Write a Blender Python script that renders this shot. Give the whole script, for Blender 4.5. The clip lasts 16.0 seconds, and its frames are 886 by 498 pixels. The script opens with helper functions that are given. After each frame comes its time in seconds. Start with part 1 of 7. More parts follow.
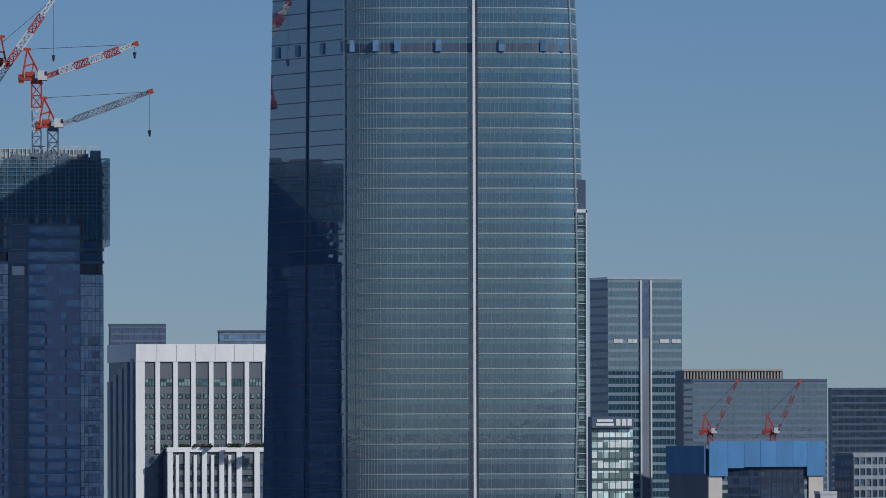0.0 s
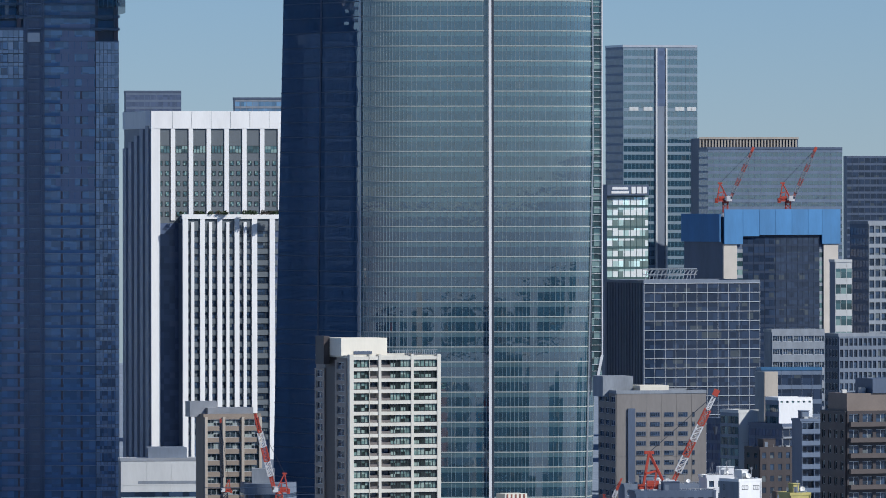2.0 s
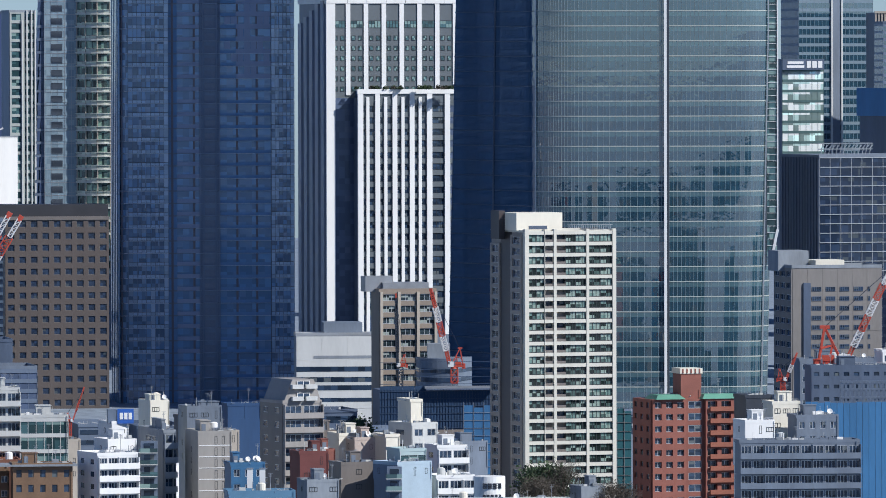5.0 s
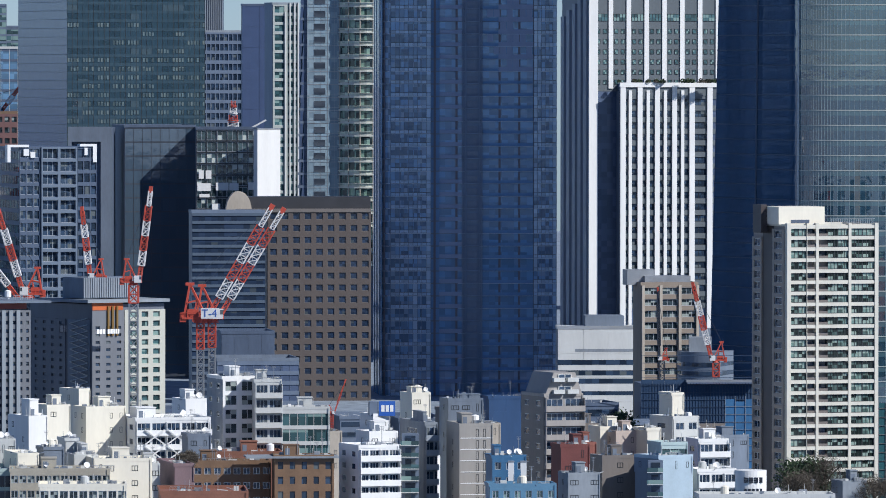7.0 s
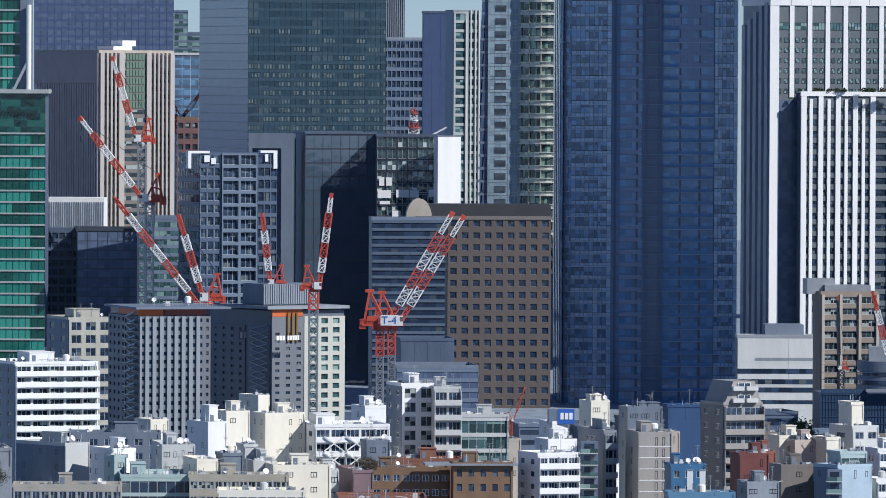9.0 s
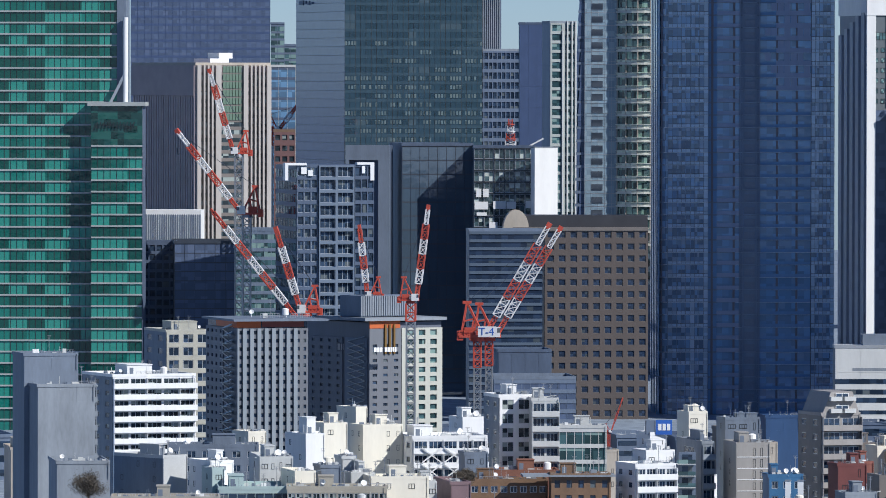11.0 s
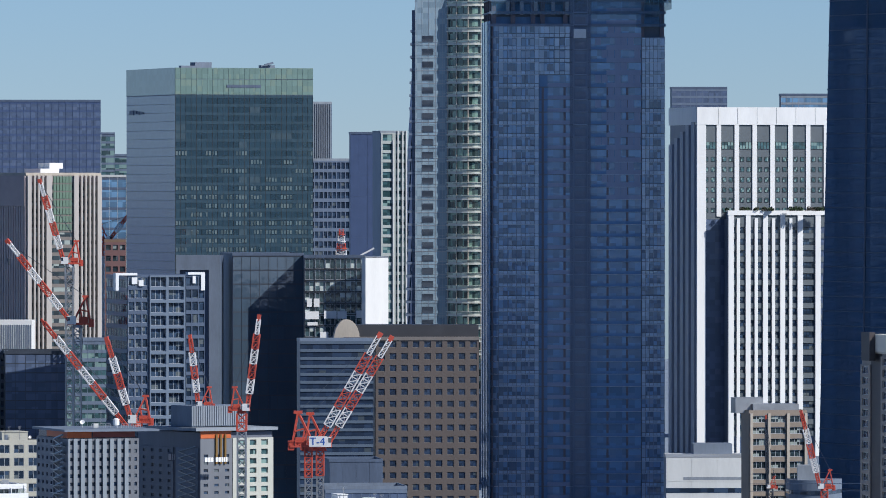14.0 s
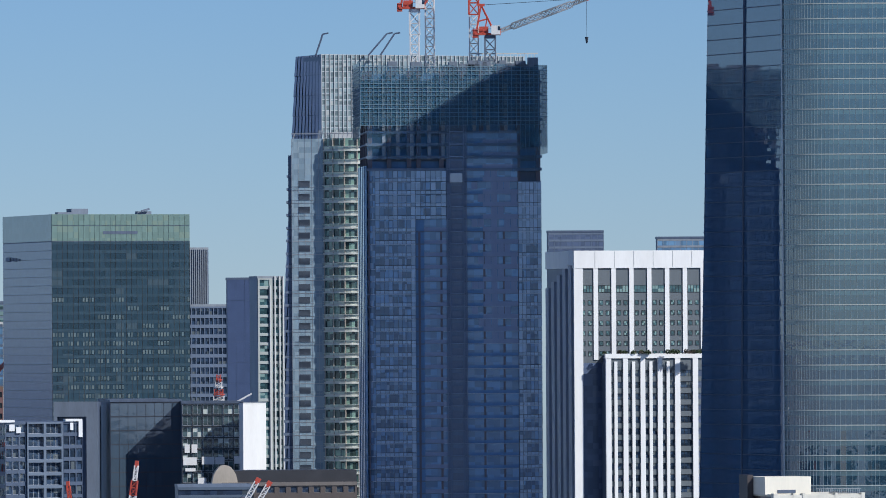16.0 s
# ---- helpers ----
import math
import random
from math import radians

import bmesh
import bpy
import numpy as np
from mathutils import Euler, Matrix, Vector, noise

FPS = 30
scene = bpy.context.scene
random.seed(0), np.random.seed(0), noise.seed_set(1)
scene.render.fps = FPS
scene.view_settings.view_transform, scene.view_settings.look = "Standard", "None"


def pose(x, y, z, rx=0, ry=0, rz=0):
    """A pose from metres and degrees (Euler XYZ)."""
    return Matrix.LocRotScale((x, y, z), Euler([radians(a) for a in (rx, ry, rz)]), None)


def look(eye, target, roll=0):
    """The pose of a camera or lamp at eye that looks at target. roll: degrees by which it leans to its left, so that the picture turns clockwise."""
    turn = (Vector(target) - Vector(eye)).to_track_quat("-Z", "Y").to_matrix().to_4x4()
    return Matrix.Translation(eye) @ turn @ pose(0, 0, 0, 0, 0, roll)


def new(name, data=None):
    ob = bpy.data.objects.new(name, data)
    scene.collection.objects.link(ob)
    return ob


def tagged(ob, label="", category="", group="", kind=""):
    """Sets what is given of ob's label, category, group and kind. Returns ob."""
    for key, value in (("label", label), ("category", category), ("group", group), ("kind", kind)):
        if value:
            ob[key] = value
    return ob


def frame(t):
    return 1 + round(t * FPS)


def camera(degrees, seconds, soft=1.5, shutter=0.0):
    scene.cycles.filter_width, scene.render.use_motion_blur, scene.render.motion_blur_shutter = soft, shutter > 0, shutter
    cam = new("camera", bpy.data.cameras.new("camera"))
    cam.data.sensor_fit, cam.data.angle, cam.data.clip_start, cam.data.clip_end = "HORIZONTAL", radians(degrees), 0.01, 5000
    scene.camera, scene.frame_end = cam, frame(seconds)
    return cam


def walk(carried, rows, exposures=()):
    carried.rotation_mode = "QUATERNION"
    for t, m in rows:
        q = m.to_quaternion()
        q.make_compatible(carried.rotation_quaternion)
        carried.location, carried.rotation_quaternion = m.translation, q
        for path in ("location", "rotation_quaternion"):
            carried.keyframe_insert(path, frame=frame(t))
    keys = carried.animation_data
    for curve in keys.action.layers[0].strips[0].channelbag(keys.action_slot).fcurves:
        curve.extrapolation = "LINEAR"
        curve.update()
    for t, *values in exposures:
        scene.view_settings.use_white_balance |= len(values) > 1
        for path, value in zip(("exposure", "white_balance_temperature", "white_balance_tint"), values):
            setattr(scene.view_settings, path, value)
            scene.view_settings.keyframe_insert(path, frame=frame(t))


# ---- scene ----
# A long lens on a fixed stand, panning over a city of towers. Metres, z up, ground at 0.
EYE_HEIGHT = 105.0
cam = camera(6.410, 16.0, soft=0.9)
# seconds, turn, tilt, lean (degrees)
ROWS = [
    (0.0, -2.5251, 1.3055, 0.168),
    (0.5, -2.5040, 0.8036, 0.200),
    (1.0, -2.4439, 0.3616, 0.058),
    (1.5, -2.4248, -0.0294, -0.005),
    (2.0, -2.4148, -0.3782, 0.057),
    (2.5, -2.3998, -0.7185, 0.005),
    (3.0, -2.3517, -1.0213, -0.053),
    (3.2, -2.3333, -1.0993, -0.104),
    (3.73, -2.1762, -1.2826, -0.115),
    (4.25, -1.8406, -1.3175, -0.032),
    (4.78, -1.3802, -1.2891, 0.074),
    (5.3, -0.8485, -1.2820, 0.132),
    (5.5, -0.6510, -1.2833, 0.085),
    (6.0, -0.1160, -1.3246, 0.147),
    (6.5, 0.3523, -1.3630, 0.008),
    (7.0, 0.7548, -1.3317, -0.049),
    (7.5, 1.1104, -1.3106, -0.153),
    (8.0, 1.4205, -1.2924, -0.128),
    (8.5, 1.7367, -1.2720, -0.177),
    (9.0, 2.0639, -1.2802, -0.292),
    (9.5, 2.4030, -1.2112, -0.214),
    (9.7, 2.5201, -1.1923, -0.161),
    (10.22, 2.7503, -1.1673, -0.103),
    (10.75, 2.7922, -1.1890, -0.098),
    (11.28, 2.6998, -1.2041, -0.104),
    (11.8, 2.5270, -1.1594, -0.081),
    (12.0, 2.4322, -1.1282, -0.046),
    (12.5, 2.2668, -1.0363, -0.014),
    (13.0, 2.0397, -0.9068, 0.021),
    (13.5, 1.7656, -0.7020, 0.010),
    (14.0, 1.5366, -0.4046, -0.014),
    (14.5, 1.3489, -0.0602, -0.015),
    (15.0, 1.0809, 0.2194, 0.039),
    (15.5, 0.8270, 0.4644, 0.234),
    (16.0, 0.6475, 0.6409, 0.338),
]
walk(cam, [(t, pose(0, 0, EYE_HEIGHT, 90 + tilt, lean, turn)) for t, turn, tilt, lean in ROWS],
     exposures=[(0.0, -0.58, 5380, 13), (0.5, -0.5, 5380, 13), (1.0, -0.3, 5380, 13), (1.5, -0.2, 5380, 13), (2.0, -0.12, 5380, 13), (2.5, -0.06, 5380, 13), (3.2, 0.0, 5380, 13), (16.0, 0.0, 5380, 13)])

# ---- light: clear winter afternoon, sun behind the camera on its right ----
SUN_ELEV, SUN_SIDE = radians(39), radians(60)   # SUN_SIDE: from straight behind, to the right
sun_from = Vector((math.sin(SUN_SIDE) * math.cos(SUN_ELEV), -math.cos(SUN_SIDE) * math.cos(SUN_ELEV), math.sin(SUN_ELEV)))
world = bpy.data.worlds.new("sky")
scene.world = world
world.use_nodes = True
wn = world.node_tree.nodes
sky = wn.new("ShaderNodeTexSky")
sky.sky_type, sky.sun_disc = "NISHITA", False
sky.sun_elevation, sky.sun_rotation = SUN_ELEV, math.pi - SUN_SIDE
sky.altitude, sky.air_density, sky.dust_density, sky.ozone_density = 2500, 1.0, 0.05, 6.2
world.node_tree.links.new(sky.outputs[0], wn["Background"].inputs[0])
wn["Background"].inputs[1].default_value = 0.069
sun = new("sun", bpy.data.lights.new("sun", "SUN"))
sun.data.energy, sun.data.angle, sun.data.color = 5.4, radians(0.53), (1.0, 0.89, 0.71)
sun.matrix_world = look(sun_from * 300, (0, 0, 0))


# ---- materials ----
MATS = {}


def paint(name, color, rough=0.7, stain=0.25, grain=3.0, streak=0.0, metal=0.0, vary=0.0):
    """An opaque surface with stains some metres wide, fine grain, rain streaks and a slight shift from piece to piece."""
    if name in MATS:
        return MATS[name]
    m = MATS[name] = bpy.data.materials.new(name)
    m.use_nodes = True
    nt = m.node_tree
    N, L = nt.nodes, nt.links
    b = N["Principled BSDF"]
    tc = N.new("ShaderNodeTexCoord")
    mp = N.new("ShaderNodeMapping")
    mp.inputs["Scale"].default_value = (1, 1, 0.25 if streak else 1)
    L.new(tc.outputs["Object"], mp.inputs[0])
    n1, n2 = N.new("ShaderNodeTexNoise"), N.new("ShaderNodeTexNoise")
    n1.inputs["Scale"].default_value, n1.inputs["Detail"].default_value = 0.22, 5
    n2.inputs["Scale"].default_value, n2.inputs["Detail"].default_value = grain, 3
    L.new(mp.outputs[0], n1.inputs[0])
    L.new(mp.outputs[0], n2.inputs[0])
    add = N.new("ShaderNodeMath")
    add.operation = "MULTIPLY_ADD"
    L.new(n2.outputs[0], add.inputs[0])
    add.inputs[1].default_value = 0.45
    L.new(n1.outputs[0], add.inputs[2])
    info = N.new("ShaderNodeObjectInfo")
    add2 = N.new("ShaderNodeMath")
    add2.operation = "MULTIPLY_ADD"
    L.new(info.outputs["Random"], add2.inputs[0])
    add2.inputs[1].default_value = vary
    L.new(add.outputs[0], add2.inputs[2])
    rg = N.new("ShaderNodeMapRange")
    rg.inputs[1].default_value, rg.inputs[2].default_value = 0.45, 1.05 + vary
    rg.inputs[3].default_value, rg.inputs[4].default_value = 1.0 - stain, 1.0 + stain * 0.5
    L.new(add2.outputs[0], rg.inputs[0])
    mx = N.new("ShaderNodeVectorMath")
    mx.operation = "SCALE"
    mx.inputs[0].default_value = color
    L.new(rg.outputs[0], mx.inputs["Scale"])
    L.new(mx.outputs[0], b.inputs["Base Color"])
    b.inputs["Roughness"].default_value, b.inputs["Metallic"].default_value = rough, metal
    bp = N.new("ShaderNodeBump")
    bp.inputs["Strength"].default_value, bp.inputs["Distance"].default_value = 0.25, 0.03
    L.new(n2.outputs[0], bp.inputs["Height"])
    L.new(bp.outputs[0], b.inputs["Normal"])
    return m


def glass(name, tint, ior=1.9, rough=0.03, wave=0.04, light=0.12, blind=(0.35, 0.36, 0.34), wave_scale=0.35, spread=0.4, cell=(2.0, 2.0, 2.0)):
    """Coated facade glass: dark room behind, sky in front; here and there a drawn blind."""
    if name in MATS:
        return MATS[name]
    m = MATS[name] = bpy.data.materials.new(name)
    m.use_nodes = True
    nt = m.node_tree
    N, L = nt.nodes, nt.links
    b = N["Principled BSDF"]
    info = N.new("ShaderNodeObjectInfo")
    geo = N.new("ShaderNodeNewGeometry")
    mixr = N.new("ShaderNodeMath")
    mixr.operation = "ADD"
    L.new(info.outputs["Random"], mixr.inputs[0])
    L.new(geo.outputs["Random Per Island"], mixr.inputs[1])
    where = N.new("ShaderNodeTexCoord")
    snap = N.new("ShaderNodeVectorMath")
    snap.operation = "SNAP"
    snap.inputs[1].default_value = cell
    L.new(where.outputs["Object"], snap.inputs[0])
    noise = N.new("ShaderNodeTexWhiteNoise")
    L.new(snap.outputs[0], noise.inputs["Vector"])
    mix2 = N.new("ShaderNodeMath")
    mix2.operation = "ADD"
    L.new(mixr.outputs[0], mix2.inputs[0])
    L.new(noise.outputs["Value"], mix2.inputs[1])
    fr = N.new("ShaderNodeMath")
    fr.operation = "FRACT"
    L.new(mix2.outputs[0], fr.inputs[0])
    ramp = N.new("ShaderNodeValToRGB")
    ramp.color_ramp.interpolation = "CONSTANT"
    e = ramp.color_ramp.elements
    e[0].position, e[0].color = 0, (*[c * (1 - spread) for c in tint], 1)
    e[1].position, e[1].color = 0.35, (*tint, 1)
    k = e.new(0.7 - light / 2)
    k.color = (*[c * (1 + 1.2 * spread) for c in tint], 1)
    k = e.new(1 - light)
    k.color = (*blind, 1)
    L.new(fr.outputs[0], ramp.inputs[0])
    tc = N.new("ShaderNodeTexCoord")
    n1 = N.new("ShaderNodeTexNoise")
    n1.inputs["Scale"].default_value, n1.inputs["Detail"].default_value = wave_scale, 2
    L.new(tc.outputs["Object"], n1.inputs[0])
    bp = N.new("ShaderNodeBump")
    bp.inputs["Strength"].default_value, bp.inputs["Distance"].default_value = wave, 1.0
    L.new(n1.outputs[0], bp.inputs["Height"])
    L.new(bp.outputs[0], b.inputs["Normal"])
    L.new(ramp.outputs[0], b.inputs["Base Color"])
    b.inputs["IOR"].default_value, b.inputs["Roughness"].default_value = ior, rough
    return m


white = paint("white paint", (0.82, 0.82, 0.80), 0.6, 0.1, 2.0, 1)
cream = paint("cream paint", (0.80, 0.76, 0.64), 0.65, 0.12, 2.0, 1, vary=0.1)
pale = paint("pale tile", (0.58, 0.59, 0.57), 0.5, 0.15, 3.0, 1)
beige = paint("beige tile", (0.45, 0.40, 0.33), 0.6, 0.22, 3.0, 1)
# Greys tinted blue here, and black lifted below, stand in for haze.
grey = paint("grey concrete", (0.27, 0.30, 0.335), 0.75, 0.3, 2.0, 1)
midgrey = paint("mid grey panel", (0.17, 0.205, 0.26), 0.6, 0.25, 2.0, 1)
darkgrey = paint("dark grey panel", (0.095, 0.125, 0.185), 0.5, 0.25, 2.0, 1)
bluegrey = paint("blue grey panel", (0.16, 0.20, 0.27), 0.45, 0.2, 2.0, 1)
brick_red = paint("red brick tile", (0.26, 0.095, 0.068), 0.65, 0.35, 4.0, 0, vary=0.2)
brown = paint("brown tile", (0.21, 0.135, 0.085), 0.6, 0.25, 3.0, 1)
ochre = paint("ochre brick", (0.21, 0.13, 0.075), 0.65, 0.3, 3.0, 0)
taupe = paint("taupe granite", (0.18, 0.16, 0.145), 0.5, 0.2, 3.0, 1)
darkbrown = paint("dark brown tile", (0.06, 0.05, 0.05), 0.5, 0.3, 3.0, 1)
steel = paint("galvanised steel", (0.42, 0.43, 0.44), 0.4, 0.25, 4.0, metal=0.6)
alu = paint("aluminium", (0.55, 0.56, 0.57), 0.35, 0.12, 3.0, metal=0.5)
dark_alu = paint("dark bronze aluminium", (0.05, 0.055, 0.06), 0.4, 0.2, 3.0, metal=0.4)
red = paint("crane red", (0.52, 0.085, 0.05), 0.5, 0.2, 3.0)
crane_white = paint("crane white", (0.78, 0.77, 0.75), 0.5, 0.2, 3.0)
orange = paint("safety orange", (0.55, 0.13, 0.03), 0.5, 0.2, 3.0)
yellow = paint("safety yellow", (0.75, 0.55, 0.06), 0.5, 0.2, 3.0)
blue_sheet = paint("blue sheeting", (0.07, 0.21, 0.43), 0.6, 0.3, 1.2, 1, vary=0.3)
blue_paint = paint("sign blue", (0.04, 0.12, 0.45), 0.4, 0.1, 3.0)
roof_blue = paint("blue roof metal", (0.06, 0.16, 0.30), 0.45, 0.25, 3.0)
green_roof = paint("oxidised green roof", (0.14, 0.33, 0.24), 0.6, 0.25, 3.0)
net = paint("scaffold net", (0.07, 0.19, 0.29), 0.9, 0.35, 1.5, 1, vary=0.2)
net.node_tree.nodes["Principled BSDF"].inputs["Alpha"].default_value = 0.36
black = paint("black metal", (0.045, 0.055, 0.075), 0.5, 0.3, 3.0)
roof_grey = paint("roof felt", (0.22, 0.23, 0.23), 0.85, 0.4, 1.0)
leaf = paint("leaf", (0.045, 0.075, 0.03), 0.7, 0.5, 2.0, vary=0.5)
dryleaf = paint("bare twigs", (0.10, 0.085, 0.065), 0.8, 0.4, 2.0, vary=0.4)
bark = paint("bark", (0.09, 0.07, 0.05), 0.9, 0.4, 4.0)
# Far brighter and bluer than asphalt, to bounce fill light in place of haze.
asphalt = paint("bounce-bright streets and yards", (0.26, 0.31, 0.375), 0.9, 0.5, 0.5)

g_blue = glass("blue tower glass", (0.028, 0.069, 0.102), 2.75, 0.02, 0.006, 0.02, (0.05, 0.08, 0.10), spread=0.12)
# Dark glass in two copies: lifted blue for hazy shade, darker for sun.
g_dark = glass("shade-lifted dark glass", (0.095, 0.125, 0.20), 1.45, 0.15, 0.03, 0.04, (0.12, 0.15, 0.23), spread=0.12)
g_night = glass("sunlit dark glass", (0.025, 0.04, 0.074), 1.55, 0.06, 0.03, 0.06, (0.06, 0.075, 0.09), spread=0.25)
g_navy = glass("navy residential glass", (0.12, 0.225, 0.36), 1.75, 0.04, 0.05, 0.08, (0.16, 0.25, 0.38), spread=0.25)
g_green = glass("green glass", (0.016, 0.125, 0.098), 1.6, 0.05, 0.04, 0.3, (0.05, 0.27, 0.21), spread=0.4, cell=(5.5, 50.0, 50.0))
g_aqua = glass("aqua office glass", (0.05, 0.10, 0.11), 1.8, 0.05, 0.05, 0.25, (0.22, 0.32, 0.30))
g_win = glass("window glass", (0.03, 0.045, 0.055), 1.6, 0.04, 0.06, 0.22, (0.30, 0.34, 0.32))
g_winb = glass("dull window glass", (0.032, 0.052, 0.088), 1.55, 0.05, 0.05, 0.1, (0.12, 0.14, 0.15))
# Pale base colours paint the sunlit reflection into the panes.
g_bright = glass("glass with painted bright reflection", (0.55, 0.72, 0.66), 2.2, 0.03, 0.35, 0.35, (0.92, 0.95, 0.9), 0.12, spread=0.6)
g_smoke = glass("smoky grey glass", (0.07, 0.103, 0.143), 2.2, 0.03, 0.015, 0.0, (0.07, 0.103, 0.143), 0.2, 0.06, (4.3, 50.0, 50.0))
g_slab = glass("slab tower glass", (0.036, 0.066, 0.092), 2.3, 0.02, 0.02, 0.06, (0.07, 0.105, 0.13), 0.2, 0.1, (8.6, 50.0, 50.0))


# ---- building tools ----
class Bits:
    """Boxes and other plain solids gathered into one mesh."""

    def __init__(self):
        self.v, self.f = [], []

    def box(self, x0, y0, z0, x1, y1, z1):
        n = len(self.v)
        self.v += [(x0, y0, z0), (x1, y0, z0), (x1, y1, z0), (x0, y1, z0), (x0, y0, z1), (x1, y0, z1), (x1, y1, z1), (x0, y1, z1)]
        self.f += [tuple(n + i for i in q) for q in ((3, 2, 1, 0), (4, 5, 6, 7), (0, 1, 5, 4), (1, 2, 6, 5), (2, 3, 7, 6), (3, 0, 4, 7))]
        return self

    def bar(self, a, b, r):
        """A square bar of half width r from a to b."""
        a, b = Vector(a), Vector(b)
        w = (b - a).normalized()
        s = w.cross(Vector((0.13, 1, 0.21))).normalized() * r
        t = w.cross(s).normalized() * r
        n = len(self.v)
        for p in (a, b):
            self.v += [tuple(p + s + t), tuple(p - s + t), tuple(p - s - t), tuple(p + s - t)]
        self.f += [tuple(n + i for i in q) for q in ((0, 1, 2, 3), (7, 6, 5, 4), (0, 4, 5, 1), (1, 5, 6, 2), (2, 6, 7, 3), (3, 7, 4, 0))]
        return self

    def strip(self, points, r):
        """A square bar of half width r through points that rise."""
        n = len(self.v)
        for x, y, z in points:
            self.v += [(x - r, y - r, z), (x + r, y - r, z), (x + r, y + r, z), (x - r, y + r, z)]
        k = len(points)
        self.f += [(n + 4 * i + e, n + 4 * i + (e + 1) % 4, n + 4 * i + 4 + (e + 1) % 4, n + 4 * i + 4 + e) for i in range(k - 1) for e in range(4)]
        self.f += [(n + 3, n + 2, n + 1, n), tuple(n + 4 * (k - 1) + e for e in range(4))]
        return self

    def tube(self, x, y, z0, z1, r, r1=None, k=12):
        r1 = r if r1 is None else r1
        n = len(self.v)
        for z, q in ((z0, r), (z1, r1)):
            self.v += [(x + q * math.cos(6.2832 * i / k), y + q * math.sin(6.2832 * i / k), z) for i in range(k)]
        self.f += [(n + i, n + (i + 1) % k, n + k + (i + 1) % k, n + k + i) for i in range(k)]
        self.f += [tuple(n + i for i in reversed(range(k))), tuple(n + k + i for i in range(k))]
        return self

    def prism(self, outline, z0, z1):
        """A solid over an outline of (x, y), from z0 to z1."""
        n, k = len(self.v), len(outline)
        for z in (z0, z1):
            self.v += [(x, y, z) for x, y in outline]
        self.f += [(n + i, n + (i + 1) % k, n + k + (i + 1) % k, n + k + i) for i in range(k)]
        self.f += [tuple(n + i for i in reversed(range(k))), tuple(n + k + i for i in range(k))]
        return self

    def mesh(self, name, *mats):
        me = bpy.data.meshes.new(name)
        me.from_pydata(self.v, [], self.f)
        for m in mats:
            me.materials.append(m)
        me.update()
        return me


def pieces(name, boxes, material, parent):
    """Each box a part of its own."""
    for q in boxes:
        part(name, Bits().box(*q), material, parent)


def part(name, bits, material, parent, label="", kind=""):
    me = bits.mesh(name, material) if isinstance(bits, Bits) else bits
    ob = new(name, me)
    ob.parent = parent
    return tagged(ob, label=label, kind=kind)


def copy_part(name, me, parent, m):
    ob = new(name, me)
    ob.parent = parent
    ob.matrix_local = m
    return ob


def clutter(parent, w, d, z, seed, n=16):
    """Small unsorted roof clutter: boxes, pipes, posts and cables in one mesh."""
    r = random.Random(seed)
    for m, k in ((pale, n), (midgrey, n)):
        b = Bits()
        for i in range(k):
            u, v, q = r.uniform(0.04, 0.9) * w, r.uniform(0.03, 0.6) * d, r.random()
            if q < 0.5:
                b.box(u, v, z, u + r.uniform(0.3, 1.1), v + r.uniform(0.3, 0.7), z + r.uniform(0.25, 1.1))
            elif q < 0.75:
                b.bar((u, v, z + 0.3), (u + r.uniform(-2.5, 2.5), v + r.uniform(-1, 1), z + r.uniform(0.3, 0.9)), 0.07)
            else:
                b.bar((u, v, z), (u, v, z + r.uniform(0.8, 2.6)), 0.04)
        part("roof_clutter", b, m, parent, kind="stuff")


def thing(name, label, category, x, y, z=0.0, turn=0.0, group=""):
    ob = new(name)
    ob.matrix_world = pose(x, y, z, 0, 0, turn)
    return tagged(ob, label, category, group)


FRONT, LEFT = 0, 1


def fbox(bits, side, u0, u1, o0, o1, z0, z1):
    """A box in the coordinates of a face: u along it from the near corner, o outwards."""
    if side == FRONT:
        bits.box(u0, -o1, z0, u1, -o0, z1)
    else:
        bits.box(-o1, u0, z0, -o0, u1, z1)


def on_face(side, u, o, z):
    return pose(u, -o, z) if side == FRONT else pose(-o, u, z, 0, 0, -90)


